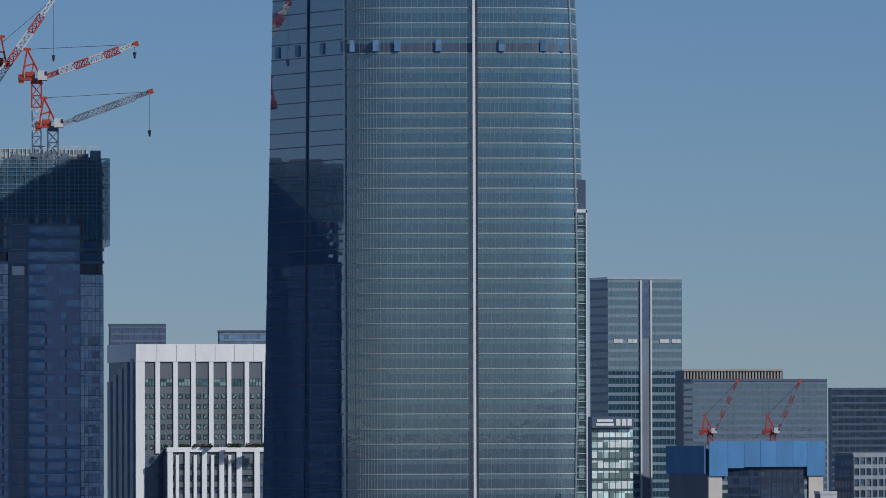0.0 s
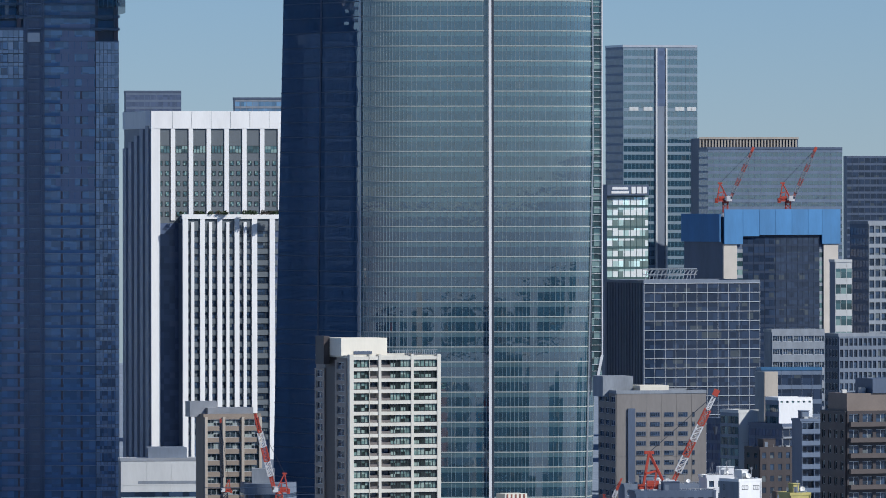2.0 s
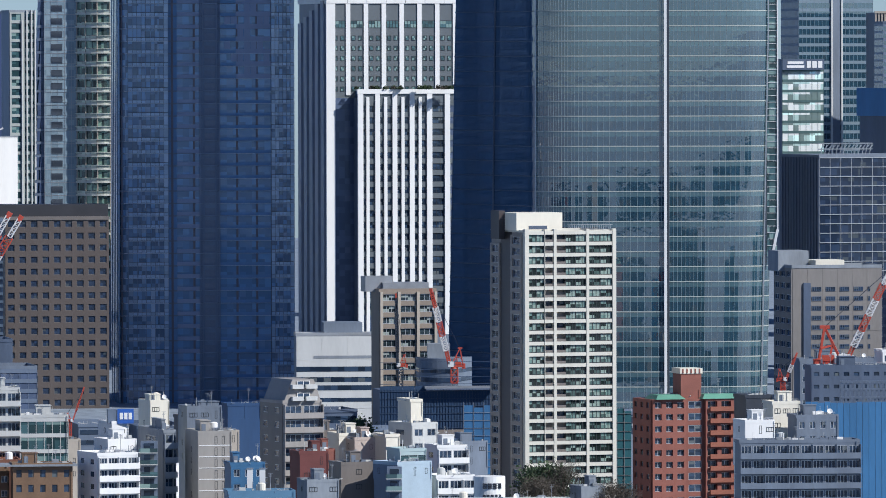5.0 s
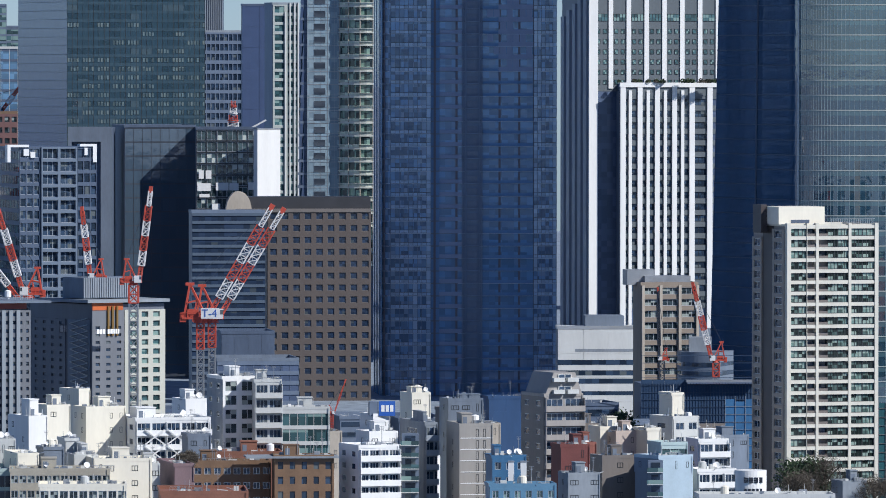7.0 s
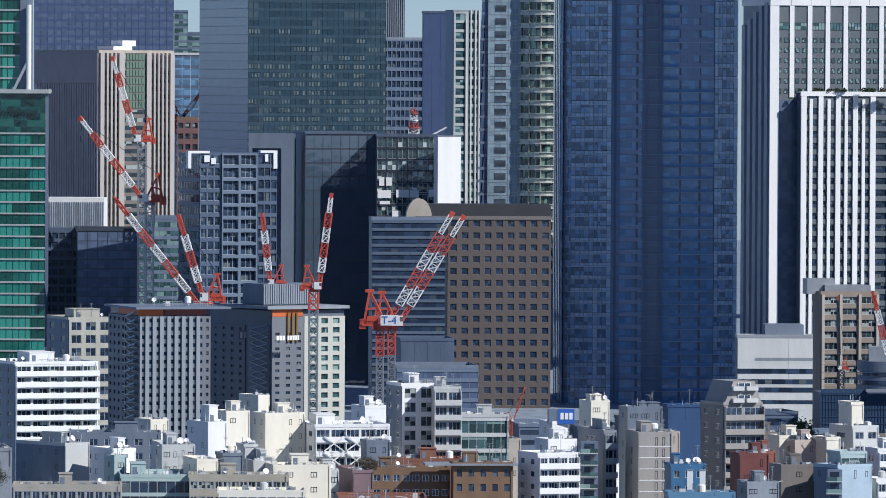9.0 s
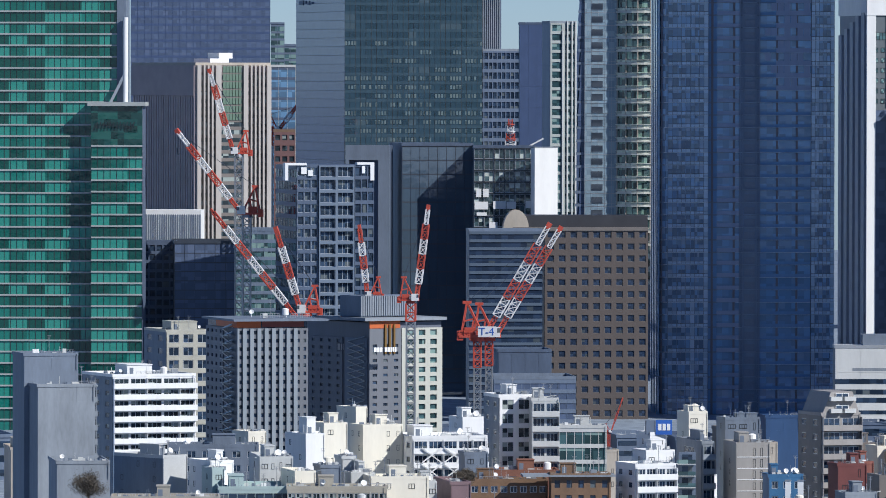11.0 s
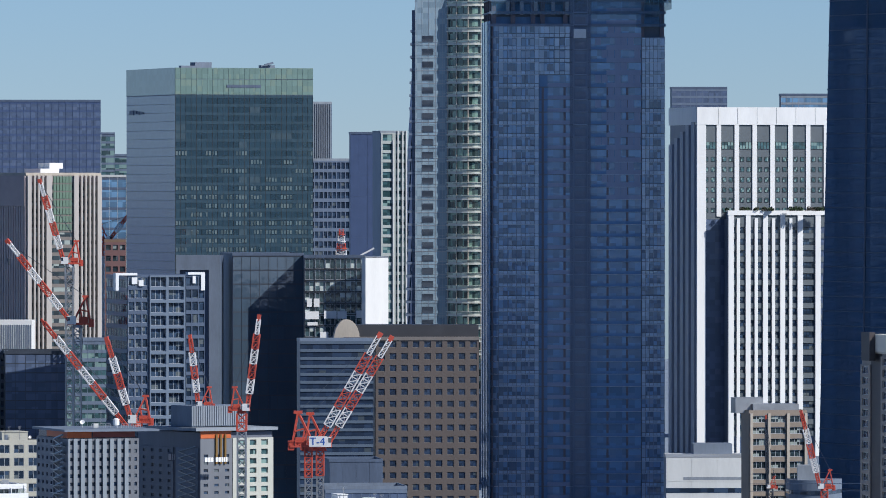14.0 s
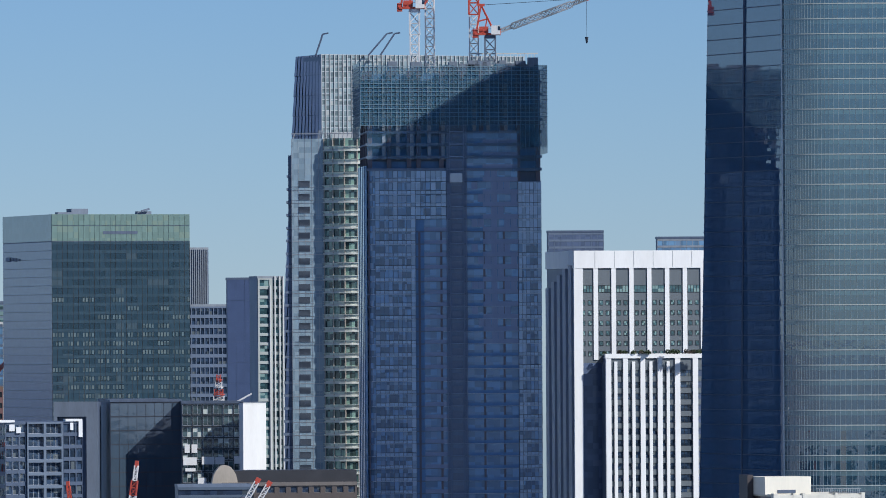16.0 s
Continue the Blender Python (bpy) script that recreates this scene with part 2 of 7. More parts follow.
def window_mesh(w, h, glazing, framing, split=1):
    """A window with its frame, pane and mullions; its back lies on y = 0."""
    key = ("window", round(w, 2), round(h, 2), glazing.name, framing.name, split)
    if key in MATS:
        return MATS[key]
    b = Bits()
    t = min(0.12, 0.08 * min(w, h) + 0.02)
    xs = [-w / 2]
    for i in range(split):
        a = -w / 2 + t + (w - t) * i / split
        xs += [a, a + (w - t) / split - t]
    xs.append(w / 2)
    zs = (-h / 2, -h / 2 + t, h / 2 - t, h / 2)
    m = len(xs)
    # one sheet from edge to edge: frame strips in front, panes set back and joined by their reveals
    b.v += [(x, -0.12, z) for z in zs for x in xs]
    b.v += [(x, 0.0, z) for z in (zs[0], zs[3]) for x in (xs[0], xs[-1])]
    f0 = []
    for j in range(3):
        for i in range(m - 1):
            q = (j * m + i, j * m + i + 1, (j + 1) * m + i + 1, (j + 1) * m + i)
            if j == 1 and i % 2 == 1:
                n = len(b.v)
                b.v += [(xs[i], -0.05, zs[1]), (xs[i + 1], -0.05, zs[1]), (xs[i + 1], -0.05, zs[2]), (xs[i], -0.05, zs[2])]
                f0.append((n, n + 1, n + 2, n + 3))
                b.f += [(q[e], q[(e + 1) % 4], n + (e + 1) % 4, n + e) for e in range(4)]
            else:
                b.f.append(q)
    c = 4 * m
    b.f += [tuple(range(m))[::-1] + (c, c + 1), tuple(range(3 * m, 4 * m)) + (c + 3, c + 2), (0, m, 2 * m, 3 * m, c + 2, c), (4 * m - 1, 3 * m - 1, 2 * m - 1, m - 1, c + 1, c + 3)]
    k = len(f0)
    b.f = f0 + b.f
    me = b.mesh("window", glazing, framing)
    me.polygons.foreach_set("material_index", [0] * k + [1] * (len(b.f) - k))
    MATS[key] = me
    return me


def cells(parent, side, length, z0, z1, bays, floors, wall, glazing, pier=0.25, spandrel=0.35, depth=0.35, framing=None, split=2, edge=0.0, top=0.0, skip=None, u0=0.0, base=0.0):
    """A wall with a grid of set-back windows: one wall mesh and a window object in each cell."""
    framing = framing or alu
    bw, fh = (length - 2 * edge) / bays, (z1 - top - z0 - base) / floors
    b = Bits()
    p, s = pier * bw, spandrel * fh
    us, zs = [u0], [z0]
    for i in range(bays):
        us += [u0 + edge + bw * i + p / 2, u0 + edge + bw * (i + 1) - p / 2]
    for j in range(floors):
        zs += [z0 + base + fh * j + s / 2, z0 + base + fh * (j + 1) - s / 2]
    us.append(u0 + length)
    zs.append(z1)
    at = lambda u, o, z: (u, -o, z) if side == FRONT else (-o, u, z)
    m, n = len(us), len(zs)
    # a sheet with an opening in each cell, its reveals going back to the body
    b.v += [at(u, depth, z) for z in zs for u in us]
    for j in range(n - 1):
        for i in range(m - 1):
            q = (j * m + i, j * m + i + 1, (j + 1) * m + i + 1, (j + 1) * m + i)
            if i % 2 and j % 2:
                k = len(b.v)
                b.v += [at(us[i], 0, zs[j]), at(us[i + 1], 0, zs[j]), at(us[i + 1], 0, zs[j + 1]), at(us[i], 0, zs[j + 1])]
                b.f += [(q[e], q[(e + 1) % 4], k + (e + 1) % 4, k + e) for e in range(4)]
            else:
                b.f.append(q)
    k = len(b.v)
    b.v += [at(u, 0, z) for z in (z0, z1) for u in (us[0], us[-1])]
    b.f += [tuple(range(m)) + (k + 1, k), tuple(range((n - 1) * m, n * m)) + (k + 3, k + 2),
            tuple(m * j for j in range(n)) + (k + 2, k), tuple(m * j + m - 1 for j in range(n)) + (k + 3, k + 1)]
    part("wall", b, wall, parent)
    if min(bw - p, fh - s) * 14000 / parent.location.y < 10:
        # too small to tell apart from here: one mesh of panes
        g = Bits()
        for j in range(floors):
            for i in range(bays):
                u, z = u0 + edge + bw * (i + 0.5), z0 + base + fh * (j + 0.5)
                fbox(g, side, u - (bw - p) / 2, u + (bw - p) / 2, 0.01, 0.06, z - (fh - s) / 2, z + (fh - s) / 2)
        part("glazing", g, glazing, parent, kind="stuff")
        return
    me = window_mesh(bw - p, fh - s, glazing, framing, split)
    for j in range(floors):
        for i in range(bays):
            if skip and skip(i, j):
                continue
            copy_part("window", me, parent, on_face(side, u0 + edge + bw * (i + 0.5), 0.01, z0 + base + fh * (j + 0.5)))


def bands(parent, side, length, z0, z1, floors, glazing, spandrel_mat, spandrel=0.3, proud=0.15, mullion=0.0, mull_mat=None, u0=0.0, mull_proud=0.1, mull_w=0.12):
    """A curtain wall: a glass band and a spandrel for each floor, with thin mullions across."""
    fh = (z1 - z0) / floors
    key = ("band", round(length, 2), round(fh, 2), side, round(spandrel, 2), glazing.name, spandrel_mat.name, round(u0, 2), round(proud, 2))
    if key not in MATS:
        g, s = Bits(), Bits()
        fbox(g, side, u0, u0 + length, -0.05, 0.02, 0, fh * (1 - spandrel))
        fbox(s, side, u0, u0 + length, -0.05, proud, fh * (1 - spandrel), fh)
        MATS[key] = (g.mesh("glass_band", glazing), s.mesh("spandrel", spandrel_mat))
    gm, sm = MATS[key]
    if fh * 14000 / parent.location.y < 17 or floors > 60:
        g, s = Bits(), Bits()
        n = max(1, round(length / (mullion * 2))) if mullion else 1
        for j in range(floors):
            z = z0 + fh * j
            for i in range(n):
                fbox(g, side, u0 + length * i / n, u0 + length * (i + 1) / n, -0.05, 0.02, z, z + fh * (1 - spandrel))
            fbox(s, side, u0, u0 + length, -0.05, proud, z + fh * (1 - spandrel), z + fh)
        part("glazing", g, glazing, parent, kind="stuff")
        part("spandrel_strip", s, spandrel_mat, parent, kind="stuff")
    for j in range(floors if fh * 14000 / parent.location.y >= 17 and floors <= 60 else 0):
        copy_part("glass_band", gm, parent, pose(0, 0, z0 + fh * j))
        copy_part("spandrel", sm, parent, pose(0, 0, z0 + fh * j))
    if mullion:
        b = Bits()
        n = max(2, round(length / mullion))
        for i in range(n + 1):
            c = u0 + min(max(length * i / n, mull_w / 2), length - mull_w / 2)
            fbox(b, side, c - mull_w / 2, c + mull_w / 2, -0.05, mull_proud, z0, z1)
        part("mullion_grid", b, mull_mat or spandrel_mat, parent, kind="stuff")


def block(name, label, xl, xc, xr, y, zt, turn=20.0, group="", category="building", z=0.0, depth=None):
    """An Empty at the near corner of a building whose left wall spans xl to xc and whose front spans xc to xr. Returns it, front length, side length."""
    c, s = math.cos(radians(turn)), math.sin(radians(turn))
    w = (xr - xc) / (c - xr / y * s)
    across = s + xl / y * c
    d = depth if depth else min(60.0, max(8.0, (xc - xl) / across)) if across > 0.005 else 12.0
    return thing(name, label, category, xc, y, z, turn, group), w, d


def core(parent, w, d, zt, material, z=0.0, roof=None, parapet=0.9, inset=0.0):
    part("body", Bits().box(inset, inset, z, w - inset, d - inset, zt), material, parent)
    if roof:
        b = Bits()
        t = 0.3
        b.box(-0.23, -0.23, zt, w, t - 0.23, zt + parapet).box(-0.23, d - t, zt, w, d, zt + parapet)
        b.box(-0.23, t - 0.23, zt, t - 0.23, d - t, zt + parapet).box(w - t, t - 0.23, zt, w, d - t, zt + parapet)
        part("parapet", b, roof, parent)


def lattice(b, p, q, half, step, r, up=(0, 0, 1)):
    """Four chords from p to q with zigzag bracing."""
    p, q = Vector(p), Vector(q)
    w = (q - p).normalized()
    s = w.cross(Vector(up))
    s = (s if s.length > 0.1 else Vector((1, 0, 0))).normalized() * half
    t = w.cross(s).normalized() * half
    ring = [s + t, t - s, -s - t, s - t]
    n = max(1, round((q - p).length / step))
    for k in ring:
        b.bar(p + k, q + k, r)
    for i in range(n):
        a, c = p.lerp(q, i / n), p.lerp(q, (i + 1) / n)
        for j in range(4):
            b.bar(a + ring[(j + i) % 4], c + ring[(j + i + 1) % 4], r * 0.65)
        for j in range(4):
            b.bar(a + ring[j], a + ring[(j + 1) % 4], r * 0.6)
    return b


def tower_crane(label, x, y, z0, z1, reach, rise, mast_half=0.9, jib_half=0.7, r=0.14, mast_mats=None, jib_mats=None, sections=6, hook=0.0, machine=1.0, sway=0.0, sign=""):
    """A luffing crane: mast to z1, then a slewing deck with cab, A-frame, jib and counterweight. reach, rise: the jib's tip from its foot."""
    c = thing("tower_crane", label, "crane", x, y, z0, group="tower cranes")
    mast_mats, jib_mats = mast_mats or (steel, red), jib_mats or (red, crane_white)
    h = z1 - z0
    k = math.copysign(1, reach)
    m = machine
    cut = max(h - 5.5 * m, 0.3 * h)
    part("lower_mast", lattice(Bits(), (0, 0, 0), (0, 0, cut), mast_half, 2.2 * mast_half, r), mast_mats[0], c)
    part("upper_mast", lattice(Bits(), (0, 0, cut), (0, 0, h), mast_half * 1.1, 2.2 * mast_half, r * 1.15), mast_mats[1], c)
    part("collar", Bits().tube(0, 0, h, h + 0.8 * m, 1.5 * m, 1.3 * m), mast_mats[1], c)
    deck = part("slewing_deck", Bits().box(-3.8 * m, -1.3 * m, h + 0.8 * m, 2.6 * m, 1.3 * m, h + 1.3 * m) if k > 0 else Bits().box(-2.6 * m, -1.3 * m, h + 0.8 * m, 3.8 * m, 1.3 * m, h + 1.3 * m), red, c)
    b = Bits()
    for i in range(7):
        u = -k * 3.8 * m + k * i * 1.06 * m
        b.bar((u, -1.35 * m, h + 1.3 * m), (u, -1.35 * m, h + 2.3 * m), 0.05 * m)
    b.bar((-k * 3.8 * m, -1.35 * m, h + 2.3 * m), (k * 2.6 * m, -1.35 * m, h + 2.3 * m), 0.05 * m)
    part("railing", b, red, deck)
    part("counterweight", Bits().box(min(-k * 4.3, -k * 3.0) * m, -1.1 * m, h + 0.2 * m, max(-k * 4.3, -k * 3.0) * m, 1.1 * m, h + 2.2 * m), red, c)
    part("winch_house", Bits().box(min(-k * 2.7, -k * 0.4) * m, -1.0 * m, h + 1.3 * m, max(-k * 2.7, -k * 0.4) * m, 1.0 * m, h + 2.9 * m), red, c)
    cab = part("cab", Bits().box(min(k * 0.3, k * 2.5) * m, -2.1 * m, h + 0.9 * m, max(k * 0.3, k * 2.5) * m, -0.6 * m, h + 3.1 * m), crane_white, c, "white cab with a dark front window")
    part("cab_window", Bits().box(min(k * 1.9, k * 2.52) * m, -2.13 * m, h + 1.9 * m, max(k * 1.9, k * 2.52) * m, -0.7 * m, h + 2.9 * m), g_winb, cab)
    b = Bits()
    top = Vector((-k * 2.2 * m, 0, h + 8.2 * m))
    for s in (-1, 1):
        b.bar((k * 1.2 * m, s * 0.9 * m, h + 1.3 * m), top + Vector((0, s * 0.5 * m, 0)), 0.2 * m)
        b.bar((-k * 3.4 * m, s * 0.9 * m, h + 1.3 * m), top + Vector((0, s * 0.5 * m, 0)), 0.2 * m)
        b.bar((-k * 1.4 * m, s * 0.9 * m, h + 1.3 * m), top + Vector((k * 1.5 * m, s * 0.6 * m, -3.2 * m)), 0.14 * m)
        b.bar((-k * 2.9 * m, s * 0.9 * m, h + 4.2 * m), top + Vector((k * 1.6 * m, s * 0.6 * m, -3.4 * m)), 0.14 * m)
    b.box(min(top.x - 0.9 * m, top.x + 0.9 * m), -0.7 * m, top.z - 0.3 * m, max(top.x - 0.9 * m, top.x + 0.9 * m), 0.7 * m, top.z + 0.3 * m)
    part("a_frame", b, red, c)
    foot = Vector((k * 1.8 * m, 0, h + 1.6 * m))
    tip = foot + Vector((reach, sway, rise))
    for i in range(sections):
        a, q = foot.lerp(tip, i / sections), foot.lerp(tip, (i + 1) / sections)
        taper = 0.55 if i in (0, sections - 1) else 1.0
        part("jib_section", lattice(Bits(), a, q, jib_half * taper, 2.0 * jib_half, r, (0, 1, 0)), jib_mats[i % 2], c)
    part("jib_head", Bits().bar(tip - (tip - foot).normalized() * 0.5, tip + (tip - foot).normalized() * 1.2, 0.55 * m), red, c)
    ropes = Bits()
    for s in (-0.4, 0.4):
        ropes.bar(top + Vector((0, s, 0)), tip + Vector((0, s, 0)), 0.05)
    part("luffing_ropes", ropes, black, c)
    if hook:
        part("hook_rope", Bits().bar(tip, tip - Vector((0, 0, hook)), 0.045), black, c)
        part("hook_block", Bits().tube(tip.x, tip.y, tip.z - hook - 2.0, tip.z - hook, 0.2 * m, 0.45 * m), black, c)
    if sign:
        part("sign_board", Bits().box(min(k * 0.2, k * 4.0) * m, -2.25 * m, h + 1.0 * m, max(k * 0.2, k * 4.0) * m, -2.16 * m, h + 3.2 * m), crane_white, c)
        t = bpy.data.curves.new("sign_text", "FONT")
        t.body, t.size, t.align_x, t.extrude = sign, 2.3 * m, "CENTER", 0.02
        t.materials.append(blue_paint)
        ob = new("sign_text", t)
        ob.parent, ob.matrix_local = c, pose(k * 2.0 * m, -2.29 * m, h + 1.35 * m, 90)
    return c


# ---- ground ----
g = Bits()
g.v = [(-60000, -60000, 0), (60000, -60000, 0), (60000, 60000, 0), (-60000, 60000, 0)]
g.f = [(0, 1, 2, 3)]
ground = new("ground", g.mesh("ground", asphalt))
tagged(ground, "streets and yards of the city, brightened blue to bounce fill light", "ground", kind="structure")


# ==== the large towers ====
def curved_tower():
    """The tall office tower: a bevelled, slightly swelling glass shaft with a fin at its front seam."""
    y0 = 2400.0
    k = 0.17
    xm = 115.5
    t = thing("office_tower", "tall curved blue glass office tower with thin white floor lines", "skyscraper", xm, y0)
    # plan in units of k, from the back left round the front to the back right
    plan = [(-215, 470), (-365, 330), (-229, 38), (-224, 30), (-208, 19), (-190, 11), (-168, 5), (-140, 1.5), (-100, 0), (-50, -1), (0, -1.5), (60, 0),
            (110, 4), (145, 10), (168, 20), (184, 34), (196, 56), (200, 90), (190, 330), (100, 470)]
    SUB = 4
    fine = plan[:2]
    for i in range(2, 17):
        p = [Vector(plan[q]) for q in (max(i - 1, 2), i, i + 1, min(i + 2, 17))]
        for q in range(SUB):
            f = q / SUB
            e = 0.5 * (2 * p[1] + (p[2] - p[0]) * f + (2 * p[0] - 5 * p[1] + 4 * p[2] - p[3]) * f * f + (3 * p[1] - p[0] - 3 * p[2] + p[3]) * f ** 3)
            fine.append((e.x, e.y))
    plan = fine + plan[17:]
    knot = lambda i: 2 + (i - 2) * SUB

    def ring(z, out=0.0):
        f = z / 330.0
        sr = 0.93 + 0.075 * (f / 0.36) if f < 0.36 else 1.005 - 0.16 * max(0, (f - 0.45) / 0.45) ** 1.6
        s2 = 1.13 - 0.31 * f
        return [((-229 + (x + 229) * s2 if x < -229 else x if x < 0 else x * sr) * k * (1 + out / 60.0), ((38 + (y - 38) * s2 if x < -300 else y) - (out / k if y < 60 else 0)) * k) for x, y in plan]

    fh = 4.57
    z_line = 219.5
    n0 = int(z_line / fh)
    start = z_line - n0 * fh
    # Stops at 262 m, unseen, so its shadow spares the neighbour's top.
    rows = int(262 / fh)
    n = len(plan)

    def band(z0, z1, o0, o1, mat_name, mats, split=False):
        a, c = ring(z0, o0), ring(z1, o1)
        v, f, mi = [], [], []
        for i in range(n - 1):
            q = len(v)
            v += [(*a[i], z0), (*a[i + 1], z0), (*c[i + 1], z1), (*c[i], z1)]
            f.append((q, q + 1, q + 2, q + 3))
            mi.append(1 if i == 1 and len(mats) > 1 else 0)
        me = bpy.data.meshes.new(mat_name)
        me.from_pydata(v, [], f)
        for m in mats:
            me.materials.append(m)
        me.polygons.foreach_set("material_index", mi)
        return part(mat_name, me, None, t)

    def ledge(z0, z1, o):
        a, c = ring(z0, 0), ring(z0, o)
        v = [(*p, z0) for p in a] + [(*p, z0) for p in c] + [(*p, z1) for p in c] + [(*p, z1) for p in a]
        f = []
        for i in range(n - 1):
            for j in range(3):
                f.append((j * n + i, j * n + i + 1, (j + 1) * n + i + 1, (j + 1) * n + i))
        me = bpy.data.meshes.new("floor_ledge")
        me.from_pydata(v, [], f)
        me.materials.append(tower_white)
        me.materials.append(tower_shade)
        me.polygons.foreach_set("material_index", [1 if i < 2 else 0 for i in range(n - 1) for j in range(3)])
        return part("floor_ledge", me, None, t)

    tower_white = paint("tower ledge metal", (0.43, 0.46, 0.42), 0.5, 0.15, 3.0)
    # Copy of the ledge metal with the left face's shade in its colour.
    tower_shade = paint("shaded ledge metal", (0.06, 0.085, 0.13), 0.4, 0.15, 3.0)
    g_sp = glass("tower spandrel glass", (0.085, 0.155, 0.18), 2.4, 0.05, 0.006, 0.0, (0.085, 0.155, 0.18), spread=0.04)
    # Left-face glass, its base colour lifted blue in place of haze.
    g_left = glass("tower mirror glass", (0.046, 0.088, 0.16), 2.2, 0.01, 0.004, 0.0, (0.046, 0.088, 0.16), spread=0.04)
    for j in range(rows):
        z = start + j * fh
        if z > 261:
            break
        mech = (j == n0)
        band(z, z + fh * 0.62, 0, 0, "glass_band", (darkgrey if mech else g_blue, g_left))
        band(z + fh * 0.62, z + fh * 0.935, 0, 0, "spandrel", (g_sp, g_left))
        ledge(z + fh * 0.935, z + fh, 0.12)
    # upright mullions
    b = Bits()
    for i in range(2, n - 3):
        (xa, ya), (xb, yb) = plan[i], plan[i + 1]
        m = max(1, round(math.hypot(xb - xa, yb - ya) / 8.5))
        for q in range(m):
            f = q / m
            for j in range(0, rows, 4):
                z0, z1 = start + j * fh, start + (j + 4) * fh
                r0, r1 = ring(z0), ring(z1)
                p0 = (r0[i][0] * (1 - f) + r0[i + 1][0] * f, r0[i][1] * (1 - f) + r0[i + 1][1] * f - 0.02, z0)
                p1 = (r1[i][0] * (1 - f) + r1[i + 1][0] * f, r1[i][1] * (1 - f) + r1[i + 1][1] * f - 0.02, z1)
                b.bar(p0, p1, 0.05)
    part("mullion_grid", b, paint("slim mullion metal", (0.27, 0.33, 0.35), 0.4, 0.1), t, kind="stuff")
    # the white seam and the edge fins
    levels = [start + j * fh for j in range(0, rows + 1, 2)]
    for i, r, m in ((knot(10), 0.42, white), (2, 0.18, alu), (knot(15), 0.16, alu)):
        part("fin", Bits().strip([(*ring(z, 0.5)[i], z) for z in levels], r), m, t)
    mid = [(ring(z)[1], ring(z)[2], z) for z in levels]
    part("fin", Bits().strip([((a[0] + c[0]) / 2 - 0.2, (a[1] + c[1]) / 2 - 0.2, z) for a, c, z in mid], 0.25), darkgrey, t)
    part("seam_recess", Bits().strip([(ring(z, 0.1)[knot(10)][0] + 0.85, ring(z, 0.1)[knot(10)][1] - 0.3, z) for z in levels], 0.32), black, t)
    # open bays of the plant floor
    z = start + n0 * fh
    for px in (497, 531, 573, 608, 624, 665, 703, 777, 890, 965, 997):
        u = (px - 840) * k
        r0 = ring(z)
        for i in range(1, n - 3):
            if r0[i][0] <= u <= r0[i + 1][0]:
                f = (u - r0[i][0]) / (r0[i + 1][0] - r0[i][0])
                yy = r0[i][1] * (1 - f) + r0[i + 1][1] * f
                part("louvre", Bits().box(u - 0.9, yy - 0.5, z + 0.4, u + 0.9, yy + 0.4, z + 3.9), g_navy, t)
    # glazed fin standing off the right flank
    fin = Bits()
    xr = 149.2 - xm
    fz0, fz1 = 48.8, 180.9
    part("side_screen", Bits().box(xr - 2.4, 6, fz0, xr + 0.6, 6.4, 171.1), g_aqua, t)
    fin.box(xr + 0.62, 5.6, fz0 + 8, xr + 1.0, 8.0, 171.6).box(xr - 2.6, 5.6, 170.9, xr + 1.0, 7.0, 171.9)
    for j in range(60):
        zz = fz0 + 3 + j * (170.9 - fz0 - 3) / 60
        fin.box(xr - 2.4, 5.8, zz, xr + 0.6, 5.98, zz + 0.12)
    fin.bar((xr + 0.8, 6, fz0 + 8), (147.9 - xm, 6, 46.3), 0.4)
    part("side_screen_frame", fin, white, t)
    part("side_mast", Bits().box(xr - 2.6, 7, 171.6, xr + 0.7, 9, fz1), darkgrey, t)
    part("base", Bits().prism(ring(0), 0, start + 0.05), darkgrey, t)
    part("roof", Bits().prism(ring(262), 261.9, 263.5), roof_grey, t)


curved_tower()


